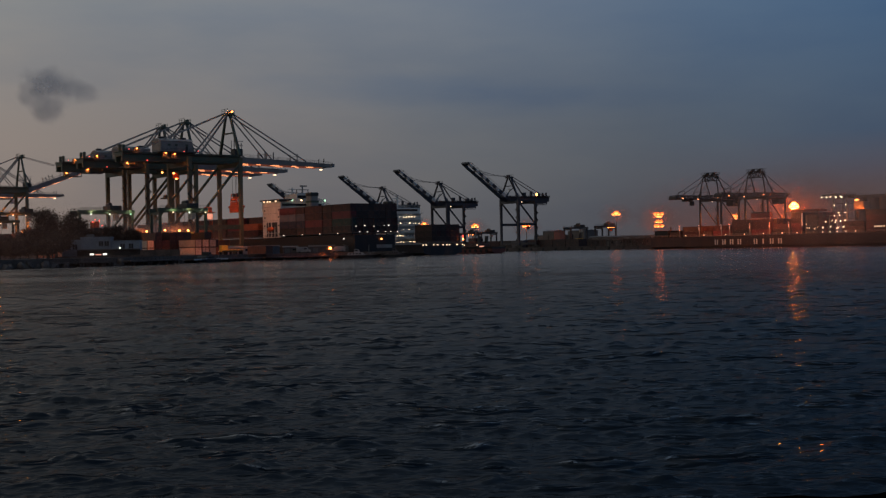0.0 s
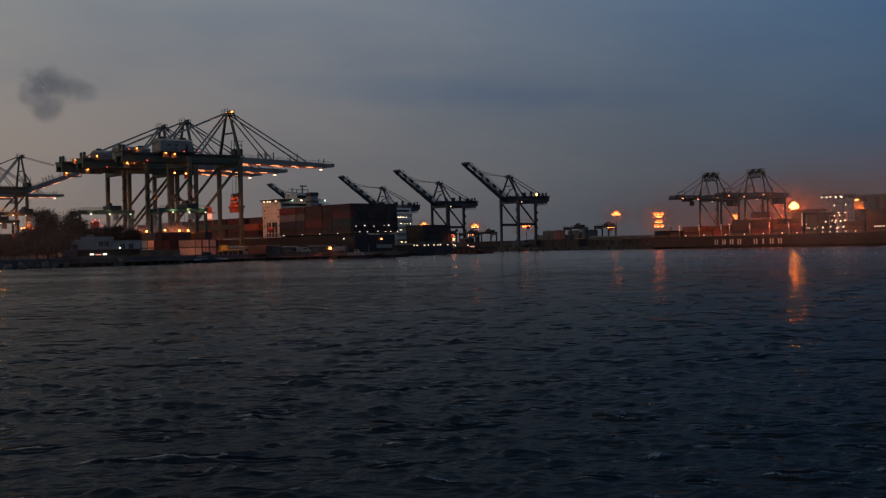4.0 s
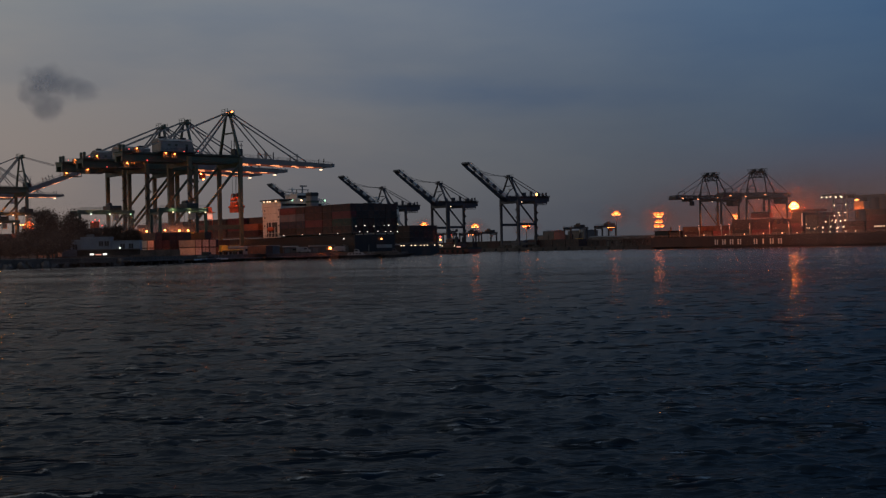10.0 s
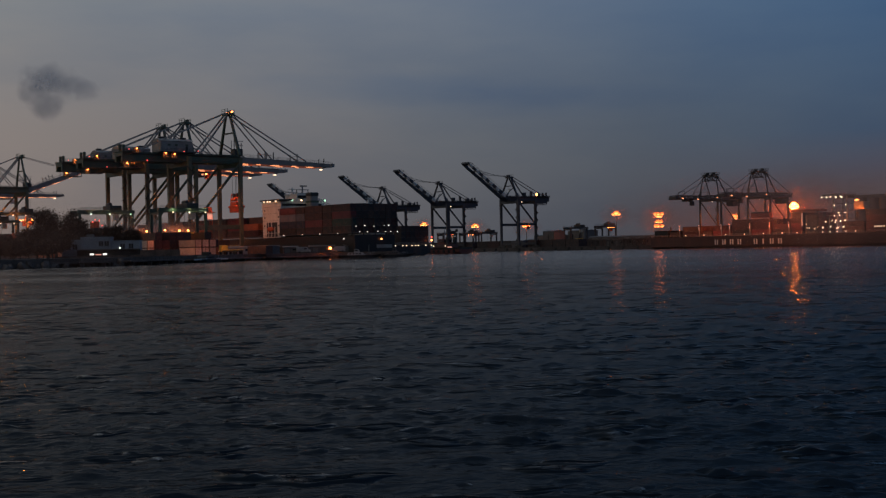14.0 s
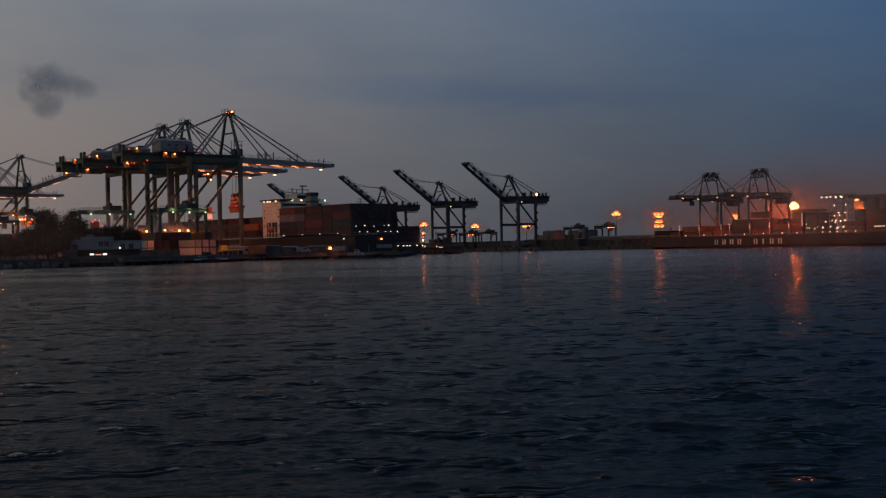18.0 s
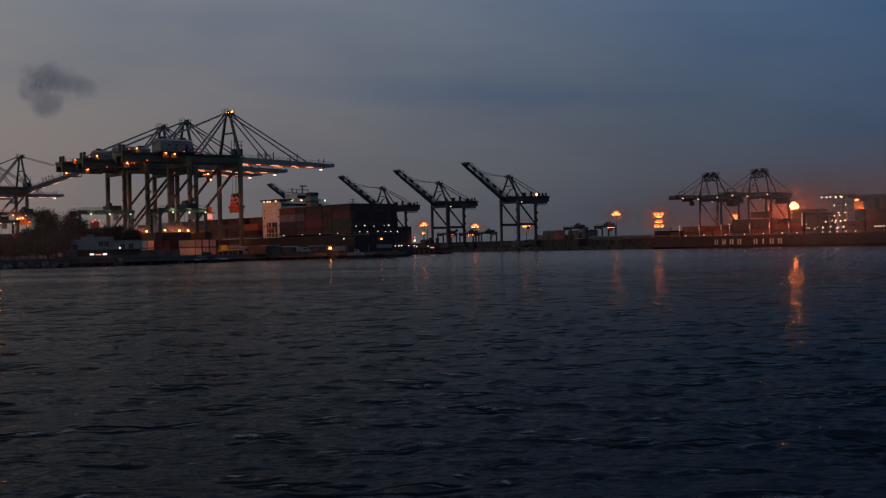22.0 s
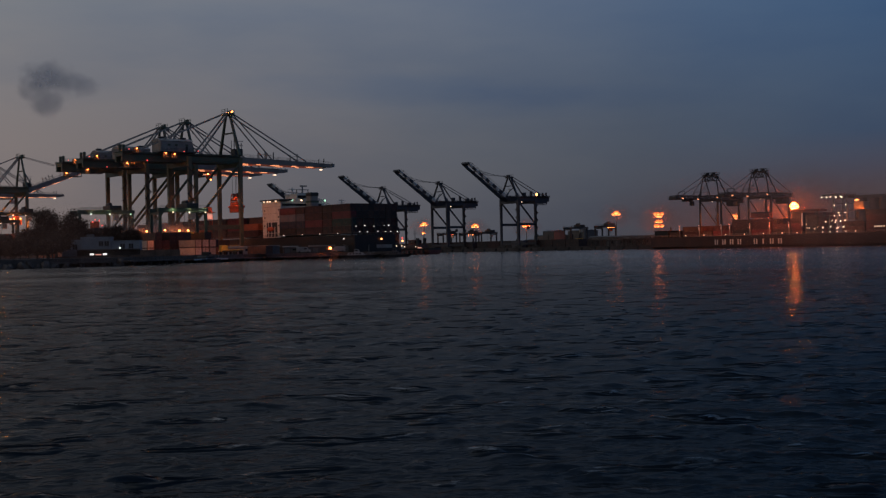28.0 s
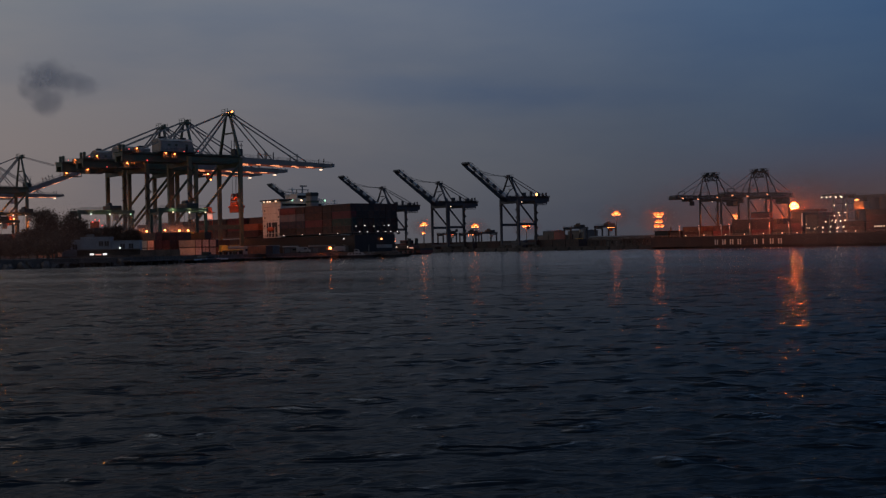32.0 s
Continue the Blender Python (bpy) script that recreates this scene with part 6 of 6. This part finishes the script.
part("lamp", lamp_box(B(), 0, -0.3, 2.5, 0.45, 0.3, 0.4), GLOW_ORANGE, lp, "glowing orange lamp")
glow_lamp("shore_lamp_light", -39.0, 434.6, 4.4, 700, SODIUM, 0.3)


# far terminal: low sheds, pale blocks, silos and the lit works tower
for u, v, w, d, z, lab in ((702, 645, 24, 14, 9, 0), (678, 655, 18, 14, 12, 0), (725, 650, 14, 12, 6, 0), (580, 596, 20, 10, 4, 1), (545, 580, 26, 10, 4.5, 1), (515, 585, 20, 10, 4, 1), (660, 575, 16, 8, 4, 1), (657, 606, 12, 10, 11.5, 0)):
    shed(on_quay(u, v, turn=-90), w, d, z, "pale flat block on the far terminal" if lab == 0 else "low dark warehouse on the far quay", CLADDING if lab == 0 else SHED_WALL, 0.8, "far terminal buildings")


def conveyor(u0, u1, v, z):
    """Long low covered conveyor on trestles, with pale roof lights."""
    c = thing("conveyor", on_quay(u0, v), "long low covered conveyor on trestles behind the far quay", "conveyor")
    L = u1 - u0
    part("gallery", box(B(), -1.4, 1.4, 0, L, z - 1.8, z, 0.06), SHED_WALL, c)
    part("roof", loft([[(-1.7, y, z), (0, y, z + 0.7), (1.7, y, z)] for y in (-0.3, L + 0.3)]), ROOFING, c)
    n = int(L / 9)
    for k in range(n + 1):
        y = 0.4 + k * (L - 0.8) / n
        for x in (-1.1, 1.1):
            part("trestle_leg", bar(B(), (x * 1.7, y, 0), (x, y, z - 1.8), 0.3), DARK_STEEL, c)
        if k < n:
            part("trestle_brace", bar(B(), (-1.5, y, 0.6), (-1.2, y + (L - 0.8) / n, z - 2.0), 0.18), DARK_STEEL, c)
            part("window_strip", box(B(), -1.46, -1.4, y + 1.5, y + 6.5, z - 1.2, z - 0.6), CLADDING if k % 3 else GLASS_DARK, c)
    return c


conveyor(500, 585, 572, 6.0)


def silos():
    s = thing("silo_block", on_quay(428, 640), "row of tall pale concrete storage silos behind the far quay", "silos")
    for k in range(9):
        part("silo", tube(B(), (0, -k * 8.2, 0), (0, -k * 8.2, 25.0), 4.0, 20), SILO_CONCRETE, s, smooth=False)
        part("silo", tube(B(), (8.4, -k * 8.2, 0), (8.4, -k * 8.2, 25.0), 4.0, 20), SILO_CONCRETE, s)
    part("head_house", box(B(), -2.5, 11, -68, 3, 25.0, 27.0, 0.1), SILO_CONCRETE, s)
    part("conveyor", box(B(), -3.0, -0.5, 3.0, 16.0, 25.4, 27.6, 0.1), BROWN_STEEL, s)
    return s


silos()


def works_tower():
    w = thing("works_tower", on_quay(386, 562), "steel works tower strung with small white lamps", "tower")
    for x in (-4, 4):
        for y in (-4, 4):
            part("column", bar(B(), (x, y, 0), (x, y, 25), 0.5), GREY_STEEL, w)
    for k in range(1, 7):
        z = k * 4.0
        bm = box(B(), -4.6, 4.6, -4.6, 4.6, z - 0.2, z)
        rail(bm, (-4.5, -4.5, z), (-4.5, 4.5, z), 1.1, 3, 0.08)
        rail(bm, (-4.5, -4.5, z), (4.5, -4.5, z), 1.1, 3, 0.08)
        f = part("floor", bm, BROWN_STEEL, w)
        for y in ((-3.6, 0.4, 4.2), (-4.0, 3.0), (-1.8, 1.6), (-3.4, 2.2))[k % 4]:
            part("lamp", lamp_box(B(), -4.85, y, z - 1.0, 0.2, 0.3, 0.26), GLOW_DECK, f, "small white lamp")
    part("jib", bar(B(), (0, 4, 25), (0, 14, 24.4), 0.9, 0.8), GREY_STEEL, w)
    for y in (2, 5, 8, 10.5, 13.5):
        part("lamp", lamp_box(B(), -0.7, y, 23.6, 0.2, 0.34, 0.24), GLOW_DECK, w, "small white lamp")
    part("bucket", box(B(), -2.5, 2.5, -13, -7, 16.5, 20.5, 0.2), HOPPER_LAMPLIT, w, "orange lit hopper")
    part("lamp", lamp_box(B(), -4.2, -10, 21.2, 0.4, 1.2, 0.35), GLOW_FLOOD, w, "glowing sodium floodlight")
    return w


works_tower()
x, y = plan(375.5, 555)
glow_lamp("hopper_lamp", x, y, 22.5, 5200, SODIUM)


# ---- trees ----
def tree(x, y, z, height, spread, seed, label="dark broad-leaved tree on the shore"):
    rng = random.Random(seed)
    t = thing("tree", pose(x, y, z, 0, 0, rng.uniform(0, 360)), label, "tree", "shore trees")
    bm = tube(B(), (0, 0, -0.1), (0.1, 0.05, height * 0.42), height * 0.034, 8, height * 0.022)
    tips = []
    for k in range(9):
        a = k * 2.4 + rng.uniform(-0.4, 0.4)
        z0 = height * rng.uniform(0.22, 0.42)
        r = spread * rng.uniform(0.45, 0.85)
        tip = Vector((math.cos(a) * r, math.sin(a) * r, height * rng.uniform(0.48, 0.86)))
        mid = Vector((math.cos(a) * r * 0.4, math.sin(a) * r * 0.4, z0 + (tip.z - z0) * 0.55))
        tube(bm, (0, 0, z0), mid, height * 0.014, 5, height * 0.010)
        tube(bm, mid, tip, height * 0.010, 5, height * 0.003)
        tips += [mid, tip, tip * 0.5 + mid * 0.5]
    tips.append(Vector((0, 0, height * 0.9)))
    part("trunk", bm, BARK, t)
    vs, fs = [], []
    for c in tips:
        rad = spread * rng.uniform(0.28, 0.45)
        for k in range(330):
            d = Vector((rng.gauss(0, 1), rng.gauss(0, 1), rng.gauss(0, 0.75)))
            p = c + d * rad * 0.55
            if p.z < height * 0.16:
                continue
            n = Vector((rng.gauss(0, 1), rng.gauss(0, 1), rng.gauss(0, 1) + 0.5)).normalized()
            s1 = n.orthogonal().normalized() * rng.uniform(0.10, 0.25)
            s2 = n.cross(s1).normalized() * rng.uniform(0.08, 0.20)
            i = len(vs)
            vs += [p - s1, p + s2, p + s1, p - s2]
            fs.append((i, i + 1, i + 2, i + 3))
    me = bpy.data.meshes.new("crown")
    me.from_pydata([tuple(v) for v in vs], [], fs)
    mesh_part("crown", me, LEAF, t)
    return t


for k, (x, y, h, s) in enumerate(((-119, 322, 6.6, 5.0), (-114, 328, 5.4, 4.2), (-103.5, 326, 13.4, 4.6), (-98.8, 331, 12.6, 4.4), (-98, 324, 10.5, 4.4), (-125, 330, 11.0, 5.5), (-110, 318, 4.8, 4.0), (-103, 316, 8.5, 4.6), (-116, 314, 8.0, 4.6), (-97.5, 314, 6.0, 3.4),
                                  (-91.5, 338, 8.4, 3.4), (-88.0, 340, 8.8, 3.0), (-85.4, 341, 7.8, 2.6), (-117, 305, 6.0, 4.0), (-108, 300, 5.0, 3.4), (-101, 303, 5.2, 3.2), (-128, 312, 7.5, 5), (-94.5, 334, 7.5, 3.2))):
    tree(x, y, QUAY, h, s, 40 + k)
for k, (x, y, h, s) in enumerate(((-116, 320, 6.2, 4.8), (-123, 317, 6.4, 4.8), (-111, 312, 5.6, 4.4), (-105, 309, 5.0, 3.6), (-128, 306, 4.6, 3.4), (-122, 300, 4.0, 3.2), (-115, 296, 3.8, 3.0), (-108, 293, 3.6, 2.8), (-102, 296, 3.8, 3.0), (-97, 302, 4.2, 3.0), (-97, 309, 4.6, 3.0))):
    tree(x, y, QUAY, h, s, 80 + k, "low dark bushy tree on the shore bank")


def boulders(pts, seed):
    """Rip-rap along the water's edge, one rock a piece."""
    rng = random.Random(seed)
    r = thing("shore_rocks", pose(0, 0, 0), "dark wet rip-rap boulders along the shoreline", "rocks")
    shapes = []
    for k in range(5):
        bm = B()
        bmesh.ops.create_icosphere(bm, subdivisions=1, radius=0.8)
        for v in bm.verts:
            v.co *= rng.uniform(0.75, 1.25)
            v.co.z *= 0.7
        me = bpy.data.meshes.new("rock")
        bm.to_mesh(me)
        bm.free()
        shapes.append(me)
    for (x0, y0), (x1, y1) in zip(pts, pts[1:]):
        n = int(math.hypot(x1 - x0, y1 - y0) / 1.1)
        for k in range(n):
            f = (k + rng.random()) / n
            o = mesh_part("rock", rng.choice(shapes), ROCK, r)
            o.matrix_basis = pose(x0 + (x1 - x0) * f + rng.uniform(-0.9, 0.9), y0 + (y1 - y0) * f + rng.uniform(-1.6, 0.6), rng.uniform(-0.1, 0.8), rng.uniform(0, 360), rng.uniform(0, 360), rng.uniform(0, 360)) @ Matrix.Scale(rng.uniform(0.7, 1.5), 4)
    return r


boulders([(-170, 239), (-150, 246), (-96, 268), (-78, 300), (-73, 346)], 6)


# ---- drifting cloud ----
def cloud(name, m, size, lumps, label, tone, dense, seed, core=0.1):
    """A flattened lumpy body that is thin at its rim and thicker at its heart."""
    bm = B()
    bmesh.ops.create_icosphere(bm, subdivisions=4, radius=1.0)
    for v in bm.verts:
        k = 1 + 0.16 * noise.noise(v.co * 1.7 + Vector((seed, 0, 0)))
        v.co = Vector((v.co.x * size[0] * k, v.co.y * size[1] * k, v.co.z * size[2] * k))
    mat = bpy.data.materials.new(name)
    mat.use_nodes = True
    nt = mat.node_tree
    nt.nodes.clear()
    N, L = nt.nodes.new, nt.links.new
    out, tr, df, mx = N("ShaderNodeOutputMaterial"), N("ShaderNodeBsdfTransparent"), N("ShaderNodeBsdfDiffuse"), N("ShaderNodeMixShader")
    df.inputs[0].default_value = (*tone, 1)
    tc = N("ShaderNodeTexCoord")
    warp, off, place = N("ShaderNodeTexNoise"), N("ShaderNodeVectorMath"), N("ShaderNodeVectorMath")
    warp.inputs["Scale"].default_value, warp.inputs["Detail"].default_value = 2.6 / size[0], 4
    L(tc.outputs["Object"], warp.inputs["Vector"])
    off.operation, place.operation = "SUBTRACT", "MULTIPLY_ADD"
    off.inputs[1].default_value = (0.5, 0.5, 0.5)
    L(warp.outputs["Color"], off.inputs[0])
    L(off.outputs[0], place.inputs[0])
    place.inputs[1].default_value = (size[0] * 0.5, 0, size[2] * 0.5)
    L(tc.outputs["Object"], place.inputs[2])
    total = None
    for cx, cz, rx, rz, w in lumps:
        mp, ln = N("ShaderNodeMapping"), N("ShaderNodeVectorMath")
        mp.vector_type = "TEXTURE"
        mp.inputs["Location"].default_value = (cx, 0, cz)
        mp.inputs["Scale"].default_value = (rx, 1e6, rz)
        L(place.outputs[0], mp.inputs[0])
        ln.operation = "LENGTH"
        L(mp.outputs[0], ln.inputs[0])
        r = N("ShaderNodeMapRange")
        r.interpolation_type = "SMOOTHSTEP"
        r.inputs["From Min"].default_value, r.inputs["From Max"].default_value = core, 1.0
        r.inputs["To Min"].default_value, r.inputs["To Max"].default_value = w, 0.0
        L(ln.outputs["Value"], r.inputs["Value"])
        if total is None:
            total = r.outputs[0]
        else:
            a = N("ShaderNodeMath")
            a.operation = "MAXIMUM"
            L(total, a.inputs[0])
            L(r.outputs[0], a.inputs[1])
            total = a.outputs[0]
    nz = N("ShaderNodeTexNoise")
    nz.inputs["Scale"].default_value, nz.inputs["Detail"].default_value = 5.0 / size[0], 5
    L(tc.outputs["Object"], nz.inputs["Vector"])
    r = N("ShaderNodeMapRange")
    r.inputs["From Min"].default_value, r.inputs["From Max"].default_value = -0.1, 0.55
    L(nz.outputs["Fac"], r.inputs["Value"])
    m2 = N("ShaderNodeMath")
    m2.operation = "MULTIPLY"
    L(total, m2.inputs[0])
    L(r.outputs[0], m2.inputs[1])
    m3 = N("ShaderNodeMath")
    m3.operation = "MULTIPLY"
    L(m2.outputs[0], m3.inputs[0])
    m3.inputs[1].default_value = dense
    L(m3.outputs[0], mx.inputs[0])
    L(tr.outputs[0], mx.inputs[1])
    L(df.outputs[0], mx.inputs[2])
    L(mx.outputs[0], out.inputs[0])
    ob = part(name, bm, mat, smooth=True)
    ob.matrix_basis = m
    return tagged(ob, label, "cloud", "", "stuff")


# thin smoke hanging behind the lit masts of the far terminal; part of its orange glow is put into its colour
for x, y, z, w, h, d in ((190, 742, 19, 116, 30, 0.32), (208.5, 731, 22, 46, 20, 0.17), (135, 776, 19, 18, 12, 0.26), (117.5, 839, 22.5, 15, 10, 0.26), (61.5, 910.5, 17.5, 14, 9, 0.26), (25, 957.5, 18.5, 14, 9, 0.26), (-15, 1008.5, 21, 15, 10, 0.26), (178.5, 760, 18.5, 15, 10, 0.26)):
    cloud("haze_shell", pose(x, y, z), (w, 4.5, h), ((0, 0, w * 0.95, h * 0.95, 1.0),), "thin smoke behind a lamp, orange glow in its colour", (0.92, 0.44, 0.30), d, x)

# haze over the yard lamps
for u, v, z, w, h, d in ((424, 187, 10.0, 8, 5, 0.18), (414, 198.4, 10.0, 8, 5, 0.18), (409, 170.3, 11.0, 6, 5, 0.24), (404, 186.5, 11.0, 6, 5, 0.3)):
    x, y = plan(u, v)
    cloud("haze_shell", pose(x, y, z), (w, 2.5, h), ((0, 0, w * 0.95, h * 0.95, 1.0),), "thin haze lit orange by a lamp", (0.8, 0.74, 0.7), d, u)

# The warm glow of the yard lamps is put into this haze's colour.
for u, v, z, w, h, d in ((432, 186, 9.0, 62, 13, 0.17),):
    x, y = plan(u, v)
    cloud("haze_shell", pose(x, y, z), (w, 4.0, h), ((0, 0, w * 0.9, h * 0.9, 1.0),), "thin haze over the quay, lamp glow in its colour", (0.92, 0.50, 0.36), d, u)
# Two added veils lift and redden the dark tones behind them by their colour.
cloud("haze_shell", pose(-98, 284, 7), (40, 3, 13), ((0, 0, 36, 12, 1.0),), "thin brownish veil that lightens and reddens the shore trees", (0.95, 0.46, 0.31), 0.07, 7)
cloud("haze_shell", pose(160, 520, 18), (70, 3, 25), ((0, 0, 64, 21, 1.0),), "thin brownish veil that lightens and reddens the far ship", (0.95, 0.48, 0.33), 0.24, 5)

CLOUD_AT = (-1090.0, 3500.0, 474.0)
CLOUD = cloud("cloud", pose(*CLOUD_AT), (175, 40, 115), ((-12, 16, 92, 62, 1.0), (76, 0, 60, 36, 0.75), (-14, -48, 58, 52, 0.75), (-60, 2, 50, 46, 0.7)), "small dark grey cloud drifting in the dusk sky", (0.45, 0.51, 0.60), 0.41, 3, 0.3)


# ---- hoisted loads ----
LOAD0 = (696.0, 240.3)
load = thing("hoisted_load", on_quay(*LOAD0, 17.0), "orange floodlit container hanging from a spreader under a crane", "container")
mesh_part("container", BOXES[("orange", 12.19)], None, load)
part("spreader", box(B(), -1.3, 1.3, -6.0, 6.0, 2.62, 3.2, 0.08), YELLOW_PAINT, load)
part("head_block", box(B(), -1.2, 1.2, -2.0, 2.0, 3.2, 5.0, 0.1), ORANGE_STEEL, load)
part("lamp", lamp_box(B(), -1.6, -3.0, 5.4, 0.4, 0.4, 0.3), GLOW_RED, load, "small red lamp")
# Glowing bodies on brackets, added around the load to brighten it.
for x, y in ((0.0, -7.4), (-2.6, -4.5), (-2.6, 0.5), (-2.6, 4.5)):
    part("floodlight", lamp_box(B(), x, y, 3.3, 0.36, 0.36, 0.3), GLOW_ORANGE, load, "glowing sodium floodlight")
    part("fill_bracket", bar(B(), (x * 0.5, max(y, -6), 3.0), (x, y, 3.0), 0.12), DARK_STEEL, load)
for x in (-0.9, 0.9):
    for y in (-1.6, 1.6):
        part("hoist_rope", bar(B(), (x, y, 5.0), (x, y, 19.0), 0.09), DARK_STEEL, load)

hung = thing("hoist_unit", on_quay(481, 258.0, 22.0), "orange hoist frame with sheaves and spreader above the ship", "hoist")
part("spreader", box(B(), -1.3, 1.3, -3.4, 3.4, 0.0, 0.9, 0.08), ORANGE_STEEL, hung)
part("skirt", box(B(), -1.1, 1.1, -3.0, 3.0, -1.6, -0.02, 0.08), ORANGE_STEEL, hung)
part("head_block", box(B(), -1.2, 1.2, -2.2, 2.2, 0.9, 2.4, 0.1), ORANGE_STEEL, hung)
bm = B()
for y in (-2.0, 2.0):
    for x in (-1.0, 1.0):
        bar(bm, (x, y, 2.4), (x, y * 0.8, 5.2), 0.22)
    bar(bm, (-1.0, y * 0.8, 5.2), (1.0, y * 0.8, 5.2), 0.26)
bar(bm, (0, -2.2, 3.9), (0, 2.2, 3.9), 0.5, 0.9)
part("frame", bm, ORANGE_STEEL, hung)
for y in (-1.2, 1.2):
    part("sheave", tube(B(), (-0.5, y, 4.9), (0.5, y, 4.9), 0.7, 12), DARK_STEEL, hung)
part("drum", tube(B(), (-0.9, -1.6, 3.1), (-0.9, 1.6, 3.1), 0.55, 12), ORANGE_STEEL, hung)
for x in (-0.8, 0.8):
    for y in (-1.1, 1.1):
        part("hoist_rope", bar(B(), (x, y, 5.2), (x, y, 15.0), 0.08), DARK_STEEL, hung)
hung.scale = (1.3, 1.3, 1.15)
# Added light without a lamp body, to brighten the hoist unit.
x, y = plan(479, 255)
glow_lamp("hoist_fill", x, y, 29.0, 850, SODIUM, 0.3)

carriage = thing("crane_trolley", on_quay(489, 233, 36.2 + QUAY), "crane trolley with lit operator cab and hanging spreader", "trolley")
part("frame", box(B(), -3, 3, -2.0, 2.0, -1.0, -0.3, 0.1), DARK_STEEL, carriage)
part("cab", box(B(), 3.2, 5.4, -1.0, 1.0, -3.4, -1.0, 0.12), ORANGE_STEEL, carriage)
for p in ((-2.6, -2.2, -1.2), (2.6, -2.2, -1.4), (4.3, -1.2, -3.7)):
    part("lamp", lamp_box(B(), *p, 0.4, 0.3, 0.3), GLOW_ORANGE, carriage, "small orange lamp")
hook = thing("crane_spreader", on_quay(489, 231, 25 + QUAY), "dark hanging spreader on hoist ropes under a crane", "spreader")
part("frame", box(B(), -1.2, 1.2, -3.1, 3.1, 0, 0.6, 0.08), DARK_STEEL, hook)
part("head_block", box(B(), -0.9, 0.9, -1.0, 1.0, 0.6, 1.6, 0.1), DARK_STEEL, hook)
for y in (-0.8, 0.8):
    part("hoist_rope", bar(B(), (0, y, 1.6), (0, y, 2.6), 0.09), DARK_STEEL, hook)


# ---- what moves ----
def motions():
    walk(WAVES_A, [(0.0, pose(-9.0, 3.4, 0)), (16.0, pose(-0.6, -0.6, 0)), (32.0, pose(7.8, -4.6, 0))])
    walk(WAVES_B, [(0.0, pose(2.4, 3.8, 0)), (16.0, pose(0.0, -2.4, 0)), (32.0, pose(-2.4, -8.6, 0))])
    walk(feeder, [(t, on_quay(FS0[0] + 1.60 * t, FS0[1], 0, 90)) for t in (0.0, 8.0, 16.0, 24.0, 32.0)])
    walk(tug, [(t, on_quay(TG0[0] + 1.74 * t, TG0[1], 0, 90)) for t in (0.0, 8.0, 16.0, 24.0, 32.0)])
    walk(DRIFTING_CRANE, [(t, on_quay(433 - d, 549.5, turn=180)) for t, d in ((0.0, 0.0), (7.0, 0.0), (10.0, 1.0), (13.0, 1.6), (17.0, 2.3), (32.0, 2.3))])
    walk(CLOUD, [(0.0, pose(CLOUD_AT[0], CLOUD_AT[1], CLOUD_AT[2] - 6)), (16.0, pose(CLOUD_AT[0], CLOUD_AT[1], CLOUD_AT[2] + 4)), (32.0, pose(CLOUD_AT[0], CLOUD_AT[1], CLOUD_AT[2] + 14))])
    walk(load, [(t, on_quay(LOAD0[0], v, z)) for t, v, z in ((0.0, 242.5, 14.0), (3.5, 242.5, 15.5), (5.5, 242.0, 16.6), (9.0, 242.0, 17.0), (11.0, 242.0, 18.4), (13.0, 242.0, 20.0), (19.0, 241.3, 20.6), (23.0, 239.5, 21.1), (25.5, 237.6, 21.0), (28.0, 235.2, 20.8), (32.0, 231.5, 20.6))])
    walk(carriage, [(t, on_quay(489, v, 36.2 + QUAY)) for t, v in ((0.0, 229.0), (3.5, 234.0), (8.0, 240.0), (12.0, 243.0), (16.5, 245.0), (32.0, 245.0))])
    walk(hook, [(t, on_quay(489, v, z + QUAY)) for t, v, z in ((0.0, 229.0, 24.0), (3.5, 234.0, 23.0), (8.0, 240.0, 28.0), (12.0, 243.0, 33.0), (16.5, 245.0, 33.4), (32.0, 245.0, 33.4))])


motions()
